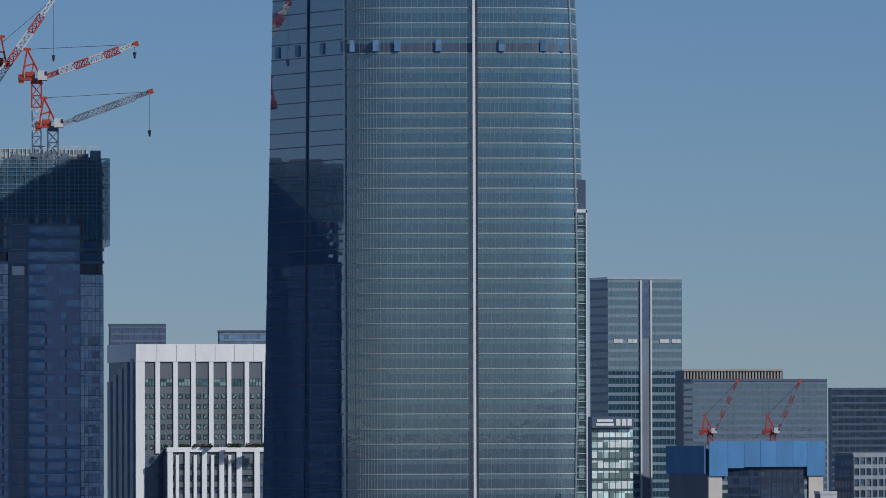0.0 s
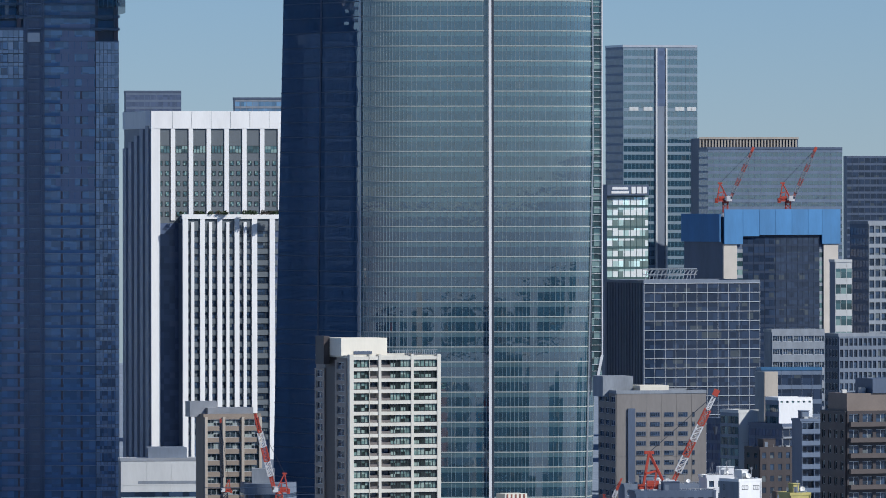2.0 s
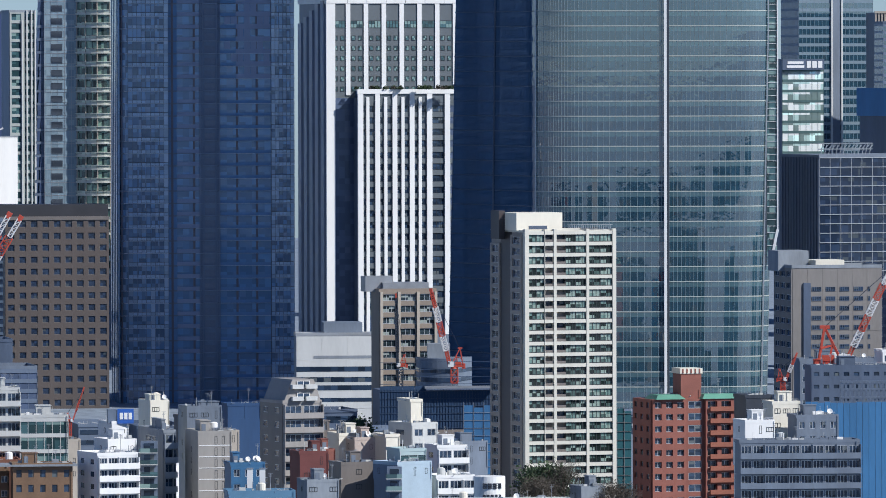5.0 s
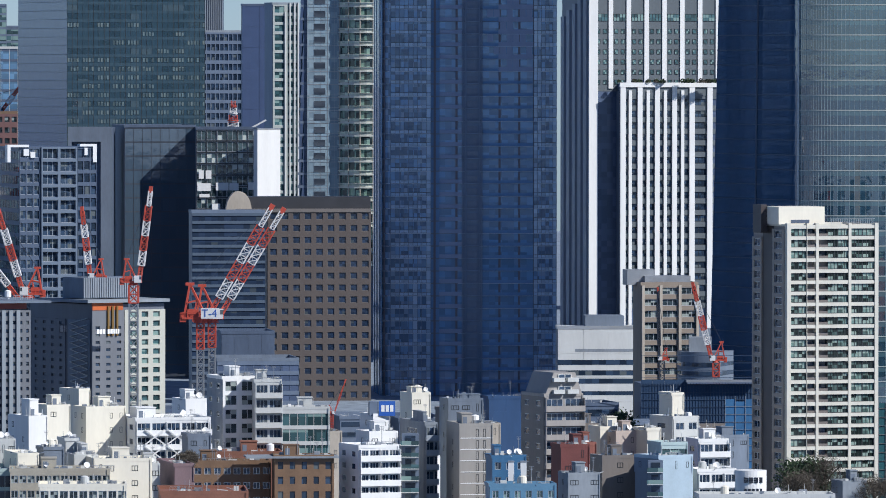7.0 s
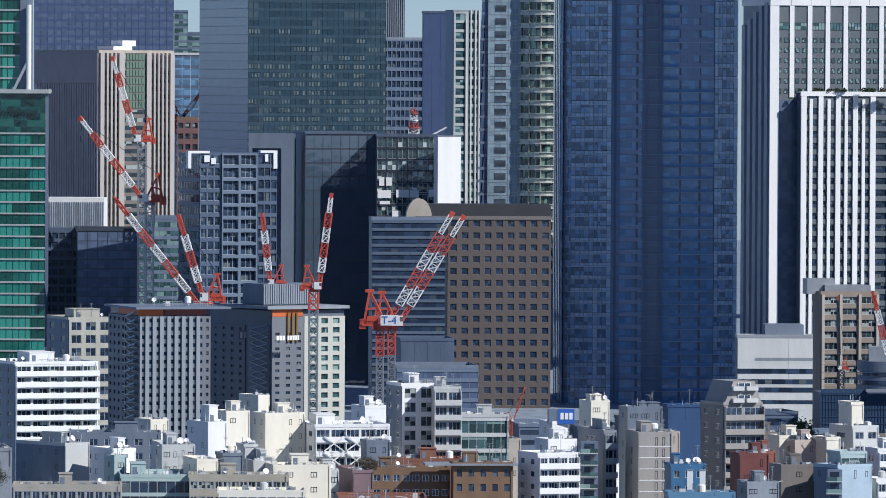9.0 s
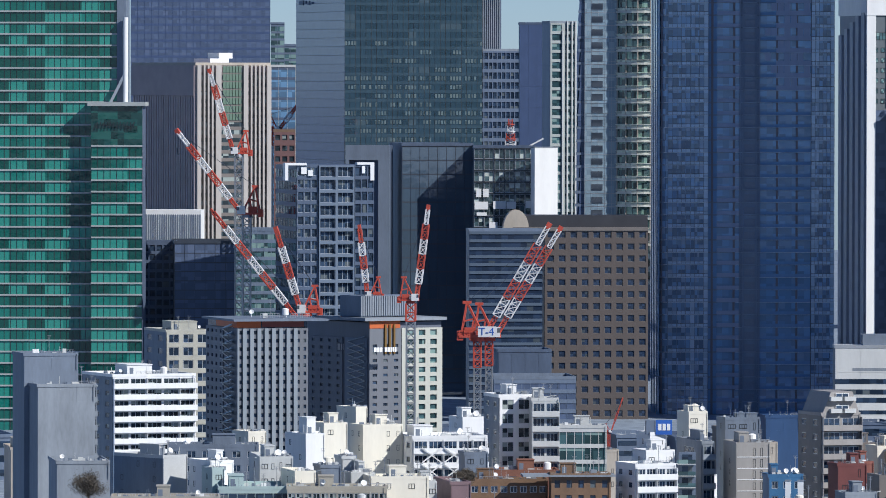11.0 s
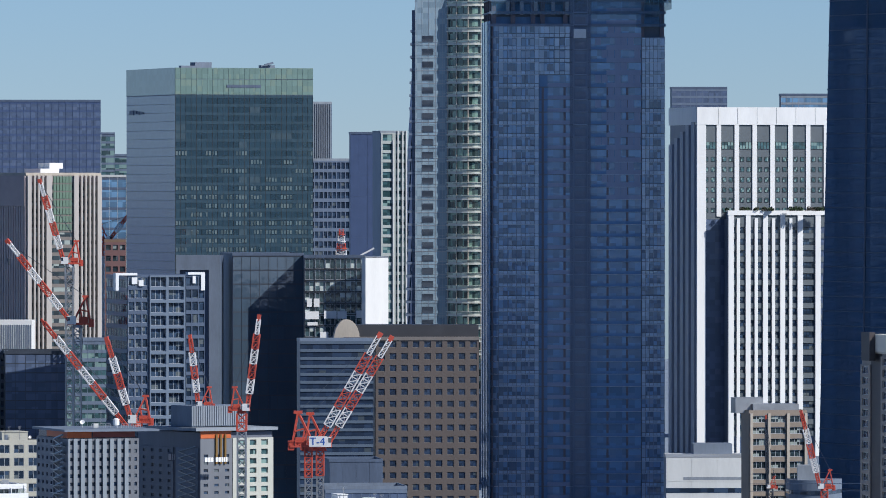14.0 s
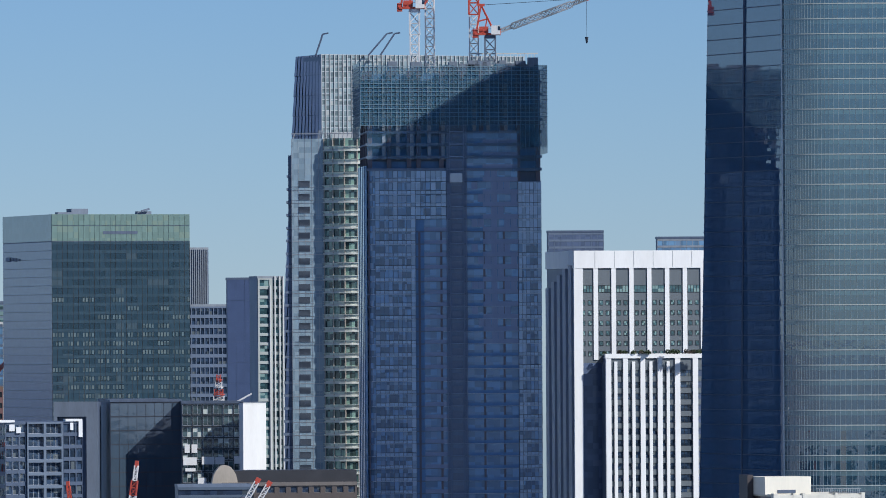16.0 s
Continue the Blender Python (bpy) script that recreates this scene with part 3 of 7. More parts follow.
def unfinished_tower():
    """The residential tower under construction, its upper floors still open and netted."""
    d = 2510.0
    xl, xc, xr = -55.3, -52.3, 3.0
    zt = 191.6
    t, w, dep = block("residential_tower", "dark blue glass tower under construction with netted top", xl, xc, xr, d, zt, 5, category="skyscraper")
    dep = 36.0
    fh = 3.96
    part("core", Bits().box(1.8, 3.5, 0, w - 1.2, dep - 3, zt - 3), bluegrey, t)
    slab = Bits().box(-0.1, 0.0, -0.2, w + 0.1, dep, 0.25).mesh("slab", midgrey)
    nfl = int((zt - 2) / fh)
    for j in range(nfl + 1):
        copy_part("slab", slab, t, pose(0, 0, j * fh))
    mauve = paint("mauve grey concrete", (0.17, 0.15, 0.17), 0.7, 0.2, 2.0, 1)
    for u in (0.02, 0.13, 0.245, 0.3, 0.43, 0.55, 0.66, 0.78, 0.87, 0.985):
        part("column", Bits().box(w * u - 0.7, 0.5, 0, w * u + 0.7, 1.7, zt - 2), mauve, t)
    for i in range(1, 5):
        part("column", Bits().box(0.3, dep * i / 4 - 0.6, 0, 1.4, dep * i / 4 + 0.4, zt - 2), mauve, t)
    z_clad, z_mid = 161.6, 140.3
    nclad = int(z_clad / fh)
    r = random.Random(5)
    # Panes and panels lifted to strong blues in place of haze over shade.
    dim = glass("dim tower pane", (0.16, 0.26, 0.41), 1.7, 0.05, 0.06, 0.14, (0.27, 0.36, 0.50), 0.5, 0.35)
    deep = glass("deep blue tower pane", (0.15, 0.275, 0.45), 1.7, 0.08, 0.04, 0.12, (0.19, 0.30, 0.46), 0.5, 0.2)
    light_pane = glass("light tower pane", (0.42, 0.53, 0.66), 1.6, 0.06, 0.05, 0.2, (0.50, 0.60, 0.72), 0.5, 0.12)
    deep_panel = paint("deep blue front panel", (0.155, 0.275, 0.46), 0.6, 0.2, 2.0, 1)
    mauve_panel = paint("mauve front panel", (0.31, 0.35, 0.47), 0.6, 0.15, 2.0, 1)
    edge_metal = paint("pale edge metal", (0.52, 0.58, 0.66), 0.4, 0.1)

    def rows(name, u0, u1, o0, o1, h0, h1, material, j0, j1, step=1):
        """The same strip on every floor from j0 to j1, each a part of its own."""
        b = Bits()
        fbox(b, FRONT, u0 * w, u1 * w, o0, o1, h0, h1)
        me = b.mesh(name, material)
        for j in range(j0, j1, step):
            copy_part(name, me, t, pose(0, 0, j * fh))

    def panes(u0, u1, n, j0, j1, light=None, o=0.3):
        """Rows of tall panes over a row of small light spandrel panes; light(i, j) makes a tall pane light too."""
        g, s, m = Bits(), Bits(), Bits()
        bw = (u1 - u0) * w / n
        for j in range(j0, j1):
            for i in range(n):
                a, z = u0 * w + bw * i, j * fh
                fbox(s, FRONT, a + 0.08, a + bw - 0.08, 0.05, o + 0.05, z + 0.18, z + 1.12)
                fbox(s if light and light(i, j) else g, FRONT, a + 0.06, a + bw - 0.06, 0.05, o, z + 1.28, z + fh - 0.08)
        for i in range(n + 1):
            a = u0 * w + bw * i
            fbox(m, FRONT, a - 0.05, a + 0.05, o - 0.05, o + 0.12, j0 * fh, j1 * fh)
        part("tall_panes", g, dim, t, kind="stuff")
        part("spandrel_panes", s, light_pane, t, kind="stuff")
        part("mullion_grid", m, bluegrey, t, kind="stuff")

    nm, nr, nd = int(z_mid / fh), int(157.6 / fh), int(172.0 / fh)
    # rounded glazed corner and the bay beside it
    corner = [(2.6 - 2.5 * math.cos(radians(a)), 2.5 - 2.7 * math.sin(radians(a))) for a in range(0, 91, 15)]
    ledge_me = Bits().prism([(x - 0.12, y - 0.12) for x, y in corner] + [(2.6, 2.5)], -0.05, 0.12).mesh("corner_ledge", edge_metal)
    pane_me = Bits().prism(corner + [(2.6, 2.5)], 0.12, fh - 0.05).mesh("corner_glazing", dim)
    for j in range(nclad):
        copy_part("corner_glazing", pane_me, t, pose(0, 0, j * fh))
        copy_part("corner_ledge", ledge_me, t, pose(0, 0, j * fh))
    panes(0.0475, 0.2775, 9, 0, nclad, lambda i, j: i == 8 or i == 5 and j < 9 or (j > nm and i in (0, 4)))
    rows("floor_edge", 0.0475, 0.2775, 0.2, 0.5, -0.08, 0.1, edge_metal, 0, nclad)
    panes(0.2775, 0.455, 6, nm + 1, nclad, lambda i, j: not (j < nm + 4 and i in (1, 2, 4)))
    # set-back bays below: dark slot, mauve fronts, deep blue panes
    part("dark_slot", Bits().box(0.2775 * w, 0.12, 0, 0.3275 * w, 1.4, (nm + 1) * fh), deep_panel, t)
    rows("balcony_front", 0.3275, 0.455, 0.0, 0.3, 0.1, 1.35, mauve_panel, 0, nm + 1)
    rows("glass_band", 0.3275, 0.455, -0.3, 0.05, 1.35, fh - 0.05, deep, 0, nm + 1)
    rows("glass_band", 0.575, 0.865, -0.3, 0.05, 1.1, fh - 0.1, deep, 0, nd)
    rows("balcony_front", 0.575, 0.865, 0.0, 0.22, 0.12, 1.1, deep_panel, 0, 26)
    rows("balcony_front", 0.575, 0.665, 0.0, 0.22, 0.12, 1.1, deep_panel, 26, nd)
    rows("balcony_front", 0.665, 0.865, 0.0, 0.3, 0.0, 1.5, mauve_panel, 26, nd)
    g = Bits()
    for j in range(26, nd - 3):
        for i in range(7):
            if (i + 2 * j) % 5 < 2 and i != 3 or i == 3:
                a = (0.60 + 0.0375 * i) * w
                fbox(g, FRONT, a, a + 0.034 * w, 0.05, 0.2, j * fh + 1.5, (j + 1) * fh - 0.05)
    part("closed_panel", g, mauve_panel, t, kind="stuff")
    for u in (0.30, 0.425, 0.672, 0.785):
        part("mauve_pier", Bits().box(u * w - 0.35, -0.12, 0, u * w + 0.35, 0.4, nm * fh), mauve, t)
    rows("pale_edge", 0.435, 0.865, 0.2, 0.5, -0.07, 0.08, edge_metal, 0, 30)
    # right bay: light panes with groups of dark openings
    panes(0.868, 1.0, 6, 0, nr, lambda i, j: (j > 33) or i == 5 or (i == 0 and j % 3) or (i == 1 and j % 4 < 2 and j > 12))
    rows("floor_edge", 0.868, 1.0, 0.2, 0.5, -0.08, 0.1, edge_metal, 0, nr)
    g = Bits()
    for i in range(9):
        g.box(-0.5 - 0.25 * (i % 2), dep * i / 9, 0, 0, dep * (i + 0.9) / 9, z_clad - 2)
    part("side_glazing", g, deep, t, kind="stuff")
    # hoist track, its open bay and cage
    part("hoist_bay", Bits().box(0.455 * w, 0.02, 0, 0.575 * w, 0.5, zt - 8), paint("hoist bay panel", (0.24, 0.30, 0.41), 0.6, 0.25, 2.0, 1), t)
    rust = paint("rust red steel", (0.30, 0.35, 0.45), 0.6, 0.2)
    for u in (0.468, 0.562):
        part("hoist_mast", lattice(Bits(), (u * w, -0.7, 0), (u * w, -0.7, zt - 6), 0.4, 1.9, 0.05), rust, t)
    rows("hoist_landing", 0.475, 0.555, 0.3, 1.1, -0.1, 0.25, rust, 0, nd + 2)
    rows("hoist_gate", 0.485, 0.545, 0.2, 0.3, 0.25, 2.6, paint("hoist gate", (0.24, 0.27, 0.34), 0.6, 0.3, 2.0), 0, nd + 2)
    part("hoist_cage", Bits().box(0.475 * w, -2.6, 154.2, 0.545 * w, -0.6, 157.1), alu, t)
    # climbing net screen round the top
    zn, zb2 = 191.0, 172.4
    pole = Bits()
    o = 2.0
    n = 14
    sheets = []
    for i in range(n):
        a, c = -o + (w + 2 * o) * i / n, -o + (w + 2 * o) * (i + 1) / n
        drop = zb2 - (7 if i > 11 else 0)
        sheets.append(Bits().box(a + 0.05, -o - 0.08, drop, c - 0.05, -o, zn + random.uniform(-0.8, 0.8)))
        for q in range(3):
            x = a + (c - a) * q / 3
            pole.box(x - 0.06, -o - 0.3, drop - 1, x + 0.06, -o - 0.15, zn + (1.5 if q == 0 else 0.4))
    for i in range(10):
        a, c = -o + (dep + o) * i / 10, -o + (dep + o) * (i + 1) / 10
        sheets.append(Bits().box(-o - 0.08, a + 0.05, zb2, -o, c - 0.05, zn + random.uniform(-0.8, 0.8)))
        pole.box(-o - 0.3, a - 0.08, zb2 - 4, -o - 0.1, a + 0.08, zn + 1.5)
    # open floors under the screen: pale upper columns, deep slab edges, a thin veil of net
    for u in (0.1, 0.18, 0.26, 0.36, 0.44, 0.62, 0.7, 0.8):
        # Paler copy of the column concrete, with sunlight put into its colour.
        part("upper_column", Bits().box(w * u - 0.55, 0.1, z_clad, w * u + 0.55, 0.9, zn - 4), paint("sunlit concrete", (0.46, 0.48, 0.50), 0.7, 0.2, 2.0, 1), t)
    for j in range(nclad, int(zn / fh)):
        part("slab_edge", Bits().box(-0.3, -0.5, j * fh - 0.5, w + 0.3, 0.4, j * fh + 0.4), bluegrey, t)
        part("back_wall", Bits().box(1, 2.4, j * fh + 0.4, w - 1, 2.8, j * fh + 2.6), deep_panel, t)
    # Net added to turn the dark open floors blue.
    veil = paint("thin scaffold net", (0.10, 0.24, 0.38), 0.9, 0.35, 1.5, 1, vary=0.2)
    veil.node_tree.nodes["Principled BSDF"].inputs["Alpha"].default_value = 0.13
    for i in range(12):
        a = w * i / 12
        part("net_sheet", Bits().box(a + 0.05, -1.0, z_clad - (4 if i > 9 else 0), a + w / 12 - 0.05, -0.92, zb2), veil, t)
    sheets.append(Bits().box(w + o - 0.08, -o, zb2 - 9, w + o, dep, zn))
    for s in sheets:
        part("net_sheet", s, net, t)
    for j in range(15):
        z = zb2 + (zn - zb2) * j / 14
        pole.box(-o, -o - 0.28, z - 0.07, w + o, -o - 0.14, z + 0.07)
        pole.box(-o - 0.28, -o, z - 0.07, -o - 0.14, dep, z + 0.07)
    part("scaffold_poles", pole, paint("scaffold pole", (0.20, 0.29, 0.35), 0.5, 0.2), t, kind="stuff")
    b = Bits()
    for i in range(26):
        u = random.uniform(0.05, 0.93) * w
        b.box(u, 1, zt - 3, u + random.uniform(0.8, 3.5), 6, zt + random.uniform(-1, 1.5))
    b.box(w * 0.93, -1.5, zt - 4, w * 0.985, 3, zt + 2.2)
    part("rooftop_works", b, midgrey, t)
    g2 = Bits()
    for i in range(20):
        u = w * (0.6 + 0.02 * i)
        g2.box(u, 8, zt - 2, u + 0.15, 8.1, zt + 4)
    g2.box(w * 0.6, 8, zt + 3.6, w, 8.1, zt + 4)
    part("rooftop_railing", g2, pale, t)


unfinished_tower()


def bush(parent, r, mat, squash=0.9, n=160):
    """A clump of small leaves."""
    b = Bits()
    for i in range(n):
        v = Vector((random.gauss(0, 1), random.gauss(0, 1), random.gauss(0, 1))).normalized() * r * random.uniform(0.45, 1.05)
        p = Vector((v.x, v.y, abs(v.z) * squash * 1.3))
        a = Vector((random.uniform(-1, 1), random.uniform(-1, 1), random.uniform(-1, 1))).normalized() * r * 0.2
        c = Vector((random.uniform(-1, 1), random.uniform(-1, 1), random.uniform(-1, 1))).normalized() * r * 0.2
        q = len(b.v)
        b.v += [tuple(p - a), tuple(p + c), tuple(p + a), tuple(p - c)]
        b.f.append((q, q + 1, q + 2, q + 3))
    part("leaves", b, mat, parent, kind="stuff")


def white_tower():
    d = 2750.0
    k = 0.20
    xl, xc, xr = 5.2, 15.0, 62.1
    zt = 134.9
    t, w, dep = block("striped_tower", "tall white tower of close upright piers and dark windows", xl, xc, xr, d, zt, 14, category="skyscraper")
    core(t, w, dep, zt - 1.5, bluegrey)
    ze = 128.8
    b = Bits()
    b.box(-0.6, -0.6, ze, w, 0.4, zt).box(-0.6, 0.4, ze, 0.4, dep, zt)
    part("crown_band", b, white, t)
    lines = Bits()
    for i in range(1, 7):
        lines.box(w * i / 7 - 0.05, -0.66, ze + 0.2, w * i / 7 + 0.05, -0.6, zt - 0.2)
    part("crown_joints", lines, grey, t)
    n = 8
    zl = 99.9
    for i in range(n):
        u = w * i / 7.6
        part("pier", Bits().box(u - (0.6 if i == 0 else 0), -0.5, 0 if i == 0 else zl - 3, u + (13 * k if i == 0 else 8 * k), 0.3, ze), white, t)
    # grey wall with paired windows between the upper piers
    slate = paint("slate grey panel", (0.13, 0.15, 0.165), 0.5, 0.12, 2.0, 1)
    part("upper_wall", Bits().box(0, -0.1, zl - 4, w, 0.2, ze), slate, t)
    fh = 3.54
    bw = w / 7.6
    small = window_mesh(1.38, 1.67, g_aqua, dark_alu, 1)
    wide = window_mesh(bw - 10 * k, 2.55, g_aqua, dark_alu, 4)
    for i in range(7):
        u = bw * (i + 0.5) + 4 * k
        copy_part("window", wide, t, pose(u, -0.12, 121.6))
        for j in range(6):
            for s in (-1, 1):
                copy_part("window", small, t, pose(u + s * 1.18, -0.12, 116.8 - j * fh))
    # ribbed side wall, its shade put into the colour as blue grey
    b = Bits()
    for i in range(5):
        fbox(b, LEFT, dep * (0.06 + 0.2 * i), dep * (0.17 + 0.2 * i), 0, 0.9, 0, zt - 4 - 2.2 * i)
    part("side_ribs", b, paint("side panel in painted shade", (0.30, 0.34, 0.42), 0.5, 0.15), t)
    b = Bits()
    b.prism([(-2.2, 1.5), (-0.65, 0), (-0.65, 6), (-2.2, 7)], 129.8, zt)
    part("corner_cap", b, white, t)
    part("lower_glazing", Bits().box(0.4, -0.05, 0, w, 0.2, zl - 4), g_dark, t)
    # the lower front block
    xa, xb, xe = 17.7, 25.6, 59.3
    zc = 99.0
    wl = (xe - xb) / math.cos(radians(14))
    dl = (xb - xa) / math.sin(radians(14)) * 0.5
    f, _, _ = block("striped_tower_wing", "white piered lower wing with planted roof terrace", xa, xb, xe, 2746.0, zc, 14, category="building")
    part("body", Bits().box(0.4, 0.4, 0, wl, dl + 12, zc - 0.5), g_dark, f)
    part("cap_band", Bits().box(-0.5, -0.7, zc - 1.6, wl, 0.5, zc), white, f)
    zlow = 17.7
    fh = 4.04
    zp = zc - 4.71
    part("top_storey", Bits().box(0, -0.1, zp, wl, 0.4, zc - 1.6), slate, f)
    kk = 0.20
    for u, ww in ((0, 8), (15, 4), (31, 7), (47, 4), (62, 7), (78, 4), (93, 7), (109, 4), (124, 8), (156, 8)):
        part("pier", Bits().box(u * kk - 0.3, -0.6, zlow - 20, (u + ww) * kk, 0.4, (zp + 2 if ww == 4 else zc - 1.6)), white, f)
    nfl = int((zp - zlow) / fh)
    spm = Bits().box(0, 0.0, -0.98, wl, 0.3, 0.79).mesh("spandrel", slate)
    for j in range(nfl + 1):
        copy_part("spandrel", spm, f, pose(0, 0, zp - j * fh))
    for a, e in ((8, 15), (19, 31), (38, 47), (51, 62), (69, 78), (82, 93), (100, 109), (113, 124), (132, 156)):
        me = window_mesh((e - a) * kk, fh - 1.86, g_winb, dark_alu, 3 if e - a > 20 else 1)
        for j in range(nfl):
            copy_part("window", me, f, pose((a + e) / 2 * kk, 0.34, zp - (j + 0.5) * fh - 0.10))
    part("recess_wall", Bits().box(-0.1, 0.4, 0, 0.3, dl + 11, zc - 3), darkgrey, f)
    part("podium", Bits().box(-22, -3, 0, wl, 0, zlow - 4), midgrey, f)
    # planted roof terrace
    for i in range(26):
        s = thing("shrub", "small green and ochre terrace shrub", "shrub", xb + random.uniform(-3, 34), 2747.5 + random.uniform(-0.5, 2), zc, group="terrace shrubs")
        bush(s, random.uniform(0.7, 1.3), leaf if random.random() < 0.65 else dryleaf)


white_tower()


def plain(name, label, xl, xc, xr, y, zt, turn, front, left=None, roof=None, category="building", group="", body=None, parapet=0.9):
    """A building from a front and a left-wall recipe, each a function of (parent, side, length, top)."""
    t, w, dep = block(name, label, xl, xc, xr, y, zt, turn, group, category)
    core(t, w, dep, zt, body or midgrey, roof=roof, parapet=parapet)
    front(t, FRONT, w, zt)
    if left:
        left(t, LEFT, dep, zt)
    return t, w, dep


def grid(bays, floors, wall, glazing, **k):
    z0 = k.pop("z0", 0.0)
    return lambda t, s, n, zt: cells(t, s, n, z0, zt, bays, floors, wall, glazing, **k)


def curtain(floors, glazing, spandrel, share=0.3, proud=0.12, mullion=1.6, z0=0.0, mull=None):
    return lambda t, s, n, zt: bands(t, s, n, z0, zt, floors, glazing, spandrel, share, proud, mullion, mull)


def blank(material, joint=4.0):
    """A plain wall of large panels with open joints."""
    def make(t, s, n, zt):
        k, m = max(1, round(n / joint)), max(1, round(zt / 8))
        b = Bits()
        for i in range(k):
            for j in range(m):
                q = Bits() if k * m <= 40 else b
                fbox(q, s, n * i / k + 0.03, n * (i + 1) / k - 0.03, 0, 0.12, zt * j / m + 0.03, zt * (j + 1) / m - 0.03)
                if q is not b:
                    part("panel", q, material, t)
        if k * m > 40:
            part("panelling", b, material, t, kind="stuff")
    return make


def ribs(material, back, count, proud=0.5, share=0.5, z0=0.0):
    def make(t, s, n, zt):
        b = Bits()
        for i in range(count):
            q = Bits() if count <= 16 else b
            fbox(q, s, n * i / count, n * (i + share) / count, 0, proud, z0, zt)
            if q is not b:
                part("rib", q, material, t)
        if count > 16:
            part("ribbing", b, material, t, kind="stuff")
    return make


# ==== behind and right of the office tower ====
# twin glass tower with a recessed slot
t, w, dep = plain("glass_tower", "pale blue glass tower with a dark central slot", 207.2, 214.6, 245.6, 3300, 167.5, 18,
                  curtain(46, g_blue, paint("pale blue spandrel", (0.20, 0.26, 0.31), 0.3, 0.1), 0.35, 0.05, 1.8), curtain(46, g_dark, bluegrey, 0.3, 0.05, 0), alu, "skyscraper")
part("slot", Bits().box(w * 0.44, -0.5, 142.8, w * 0.565, 0.2, 167.1), g_dark, t)
part("slot_lower", Bits().box(w * 0.455, -0.5, 0, w * 0.55, 0.2, 142.8), midgrey, t)
b = Bits()
for u in (0.43, 0.565):
    b.box(w * u, -0.8, 0, w * u + 0.7, 0.3, 167.1)
part("slot_edges", b, pale, t)
b = Bits()
for u in (0.08, 0.27, 0.70, 0.86):
    for j in range(2):
        b.box(w * (u + 0.055 * j), -0.25, 140.9, w * (u + 0.055 * j) + 2.2, 0.1, 142.5)
part("lit_panels", b, pale, t)

# bright mirrored office block with two rooftop names as plain bars
t, w, dep = plain("mirror_office", "office block with bright reflections painted on its floors and a roof sign", 174.4, 176.2, 191.0, 2800, 109.3, 10,
                  curtain(30, g_bright, paint("teal spandrel", (0.10, 0.16, 0.155), 0.3, 0.1), 0.24, 0.1, 2.2), None, None)
zt = 109.3
sg = thing("roof_sign", "dark rooftop sign board with plain white bars", "sign", 176.2, 2799.0, zt - 4.5, 10)
part("board", Bits().box(0, -0.4, 0.6, w, 0, 4.4), darkgrey, sg)
for u0, u1, z0, z1 in ((0.12, 0.5, 2.7, 3.6), (0.1, 0.52, 1.3, 2.2), (0.58, 0.68, 1.3, 3.7), (0.71, 0.82, 1.3, 3.7), (0.85, 0.95, 1.3, 3.7)):
    part("bar", Bits().box(w * u0, -0.55, z0, w * u1, -0.4, z1), white, sg)

# broad office slab with a comb-like crown
t, w, dep = plain("office_slab", "broad blue-grey office slab with thin white floor lines", 231.3, 234.8, 287.8, 3100, 123.5, 8,
                  curtain(44, g_blue, bluegrey, 0.42, 0.08, 2.4), curtain(44, g_dark, bluegrey, 0.3, 0.08, 0), darkgrey, "office")
t, w, dep = block("comb_crown_building", "far building with a pale comb of upright crown fins", 242.5, 242.7, 283.5, 3250, 129.5, 4)
core(t, w, 25, 129.5 - 0.5, darkgrey)
ribs(beige, None, 32, 1.0, 0.5, 121.6)(t, FRONT, w, 129.0)
part("crown_beam", Bits().box(-0.2, -1.3, 128.6, w, 0, 129.5), beige, t)

# blue-sheeted building under construction
t, w, dep = block("sheeted_building", "dark office block whose top is wrapped in blue sheeting", 196.4, 209.6, 249.5, 2700, 99.5, 24)
zt = 99.1
core(t, w, dep, zt - 1, darkgrey)
zs = 91.8
bands(t, FRONT, w * 0.66, 0, zs, 30, g_night, paint("navy spandrel", (0.022, 0.036, 0.07), 0.4, 0.15), 0.3, 0.06, 2.2, u0=w * 0.17)
sheets = [(0, 0.16, 88.7), (0.16, 0.30, 91.4), (0.30, 0.44, 91.8), (0.44, 0.58, 91.8), (0.58, 0.72, 91.8), (0.72, 0.84, 91.8), (0.84, 1.0, 88.7)]
for u0, u1, z0 in sheets:
    part("blue_sheet", Bits().box(w * u0 + 0.05, -1.2, z0, w * u1 - 0.05, -0.6, zt + 1.5), blue_sheet, t)
part("blue_sheet", Bits().box(-1.2, 0, 89.5, -0.6, dep, zt), blue_sheet, t)
for u0, u1 in ((0.0, 0.115), (0.86, 0.985)):
    part("pier", Bits().box(w * u0, -0.7, 0, w * u1, 0.1, 88.7), paint("pale pier stone", (0.52, 0.48, 0.42), 0.6, 0.15), t)
for u0, u1 in ((0.12, 0.17), (0.83, 0.86)):
    bands(t, FRONT, w * (u1 - u0), 0, 86.9, 30, g_aqua, grey, 0.4, 0.1, 0, u0=w * u0)

# gridded office
t, w, dep = plain("grid_office", "dark glass office with a white metal grid", 156.7, 169.1, 205.9, 2500, 77.6, 20,
                  curtain(round(77.6 / 2.98), g_night, alu, 0.07, 0.3, 3.57, mull=alu), ribs(darkgrey, None, 14, 0.3, 0.4), midgrey, body=darkgrey)
b = Bits()
z = 77.6
for i in range(14):
    u = w * (0.05 + 0.032 * i)
    b.bar((u, 4, z), (u + 1.0, 4, z + 4.6 - 0.6 * (i % 3)), 0.12)
    b.bar((u, 4, z + 2.4), (u + 1.6, 4, z + 4.0), 0.1)
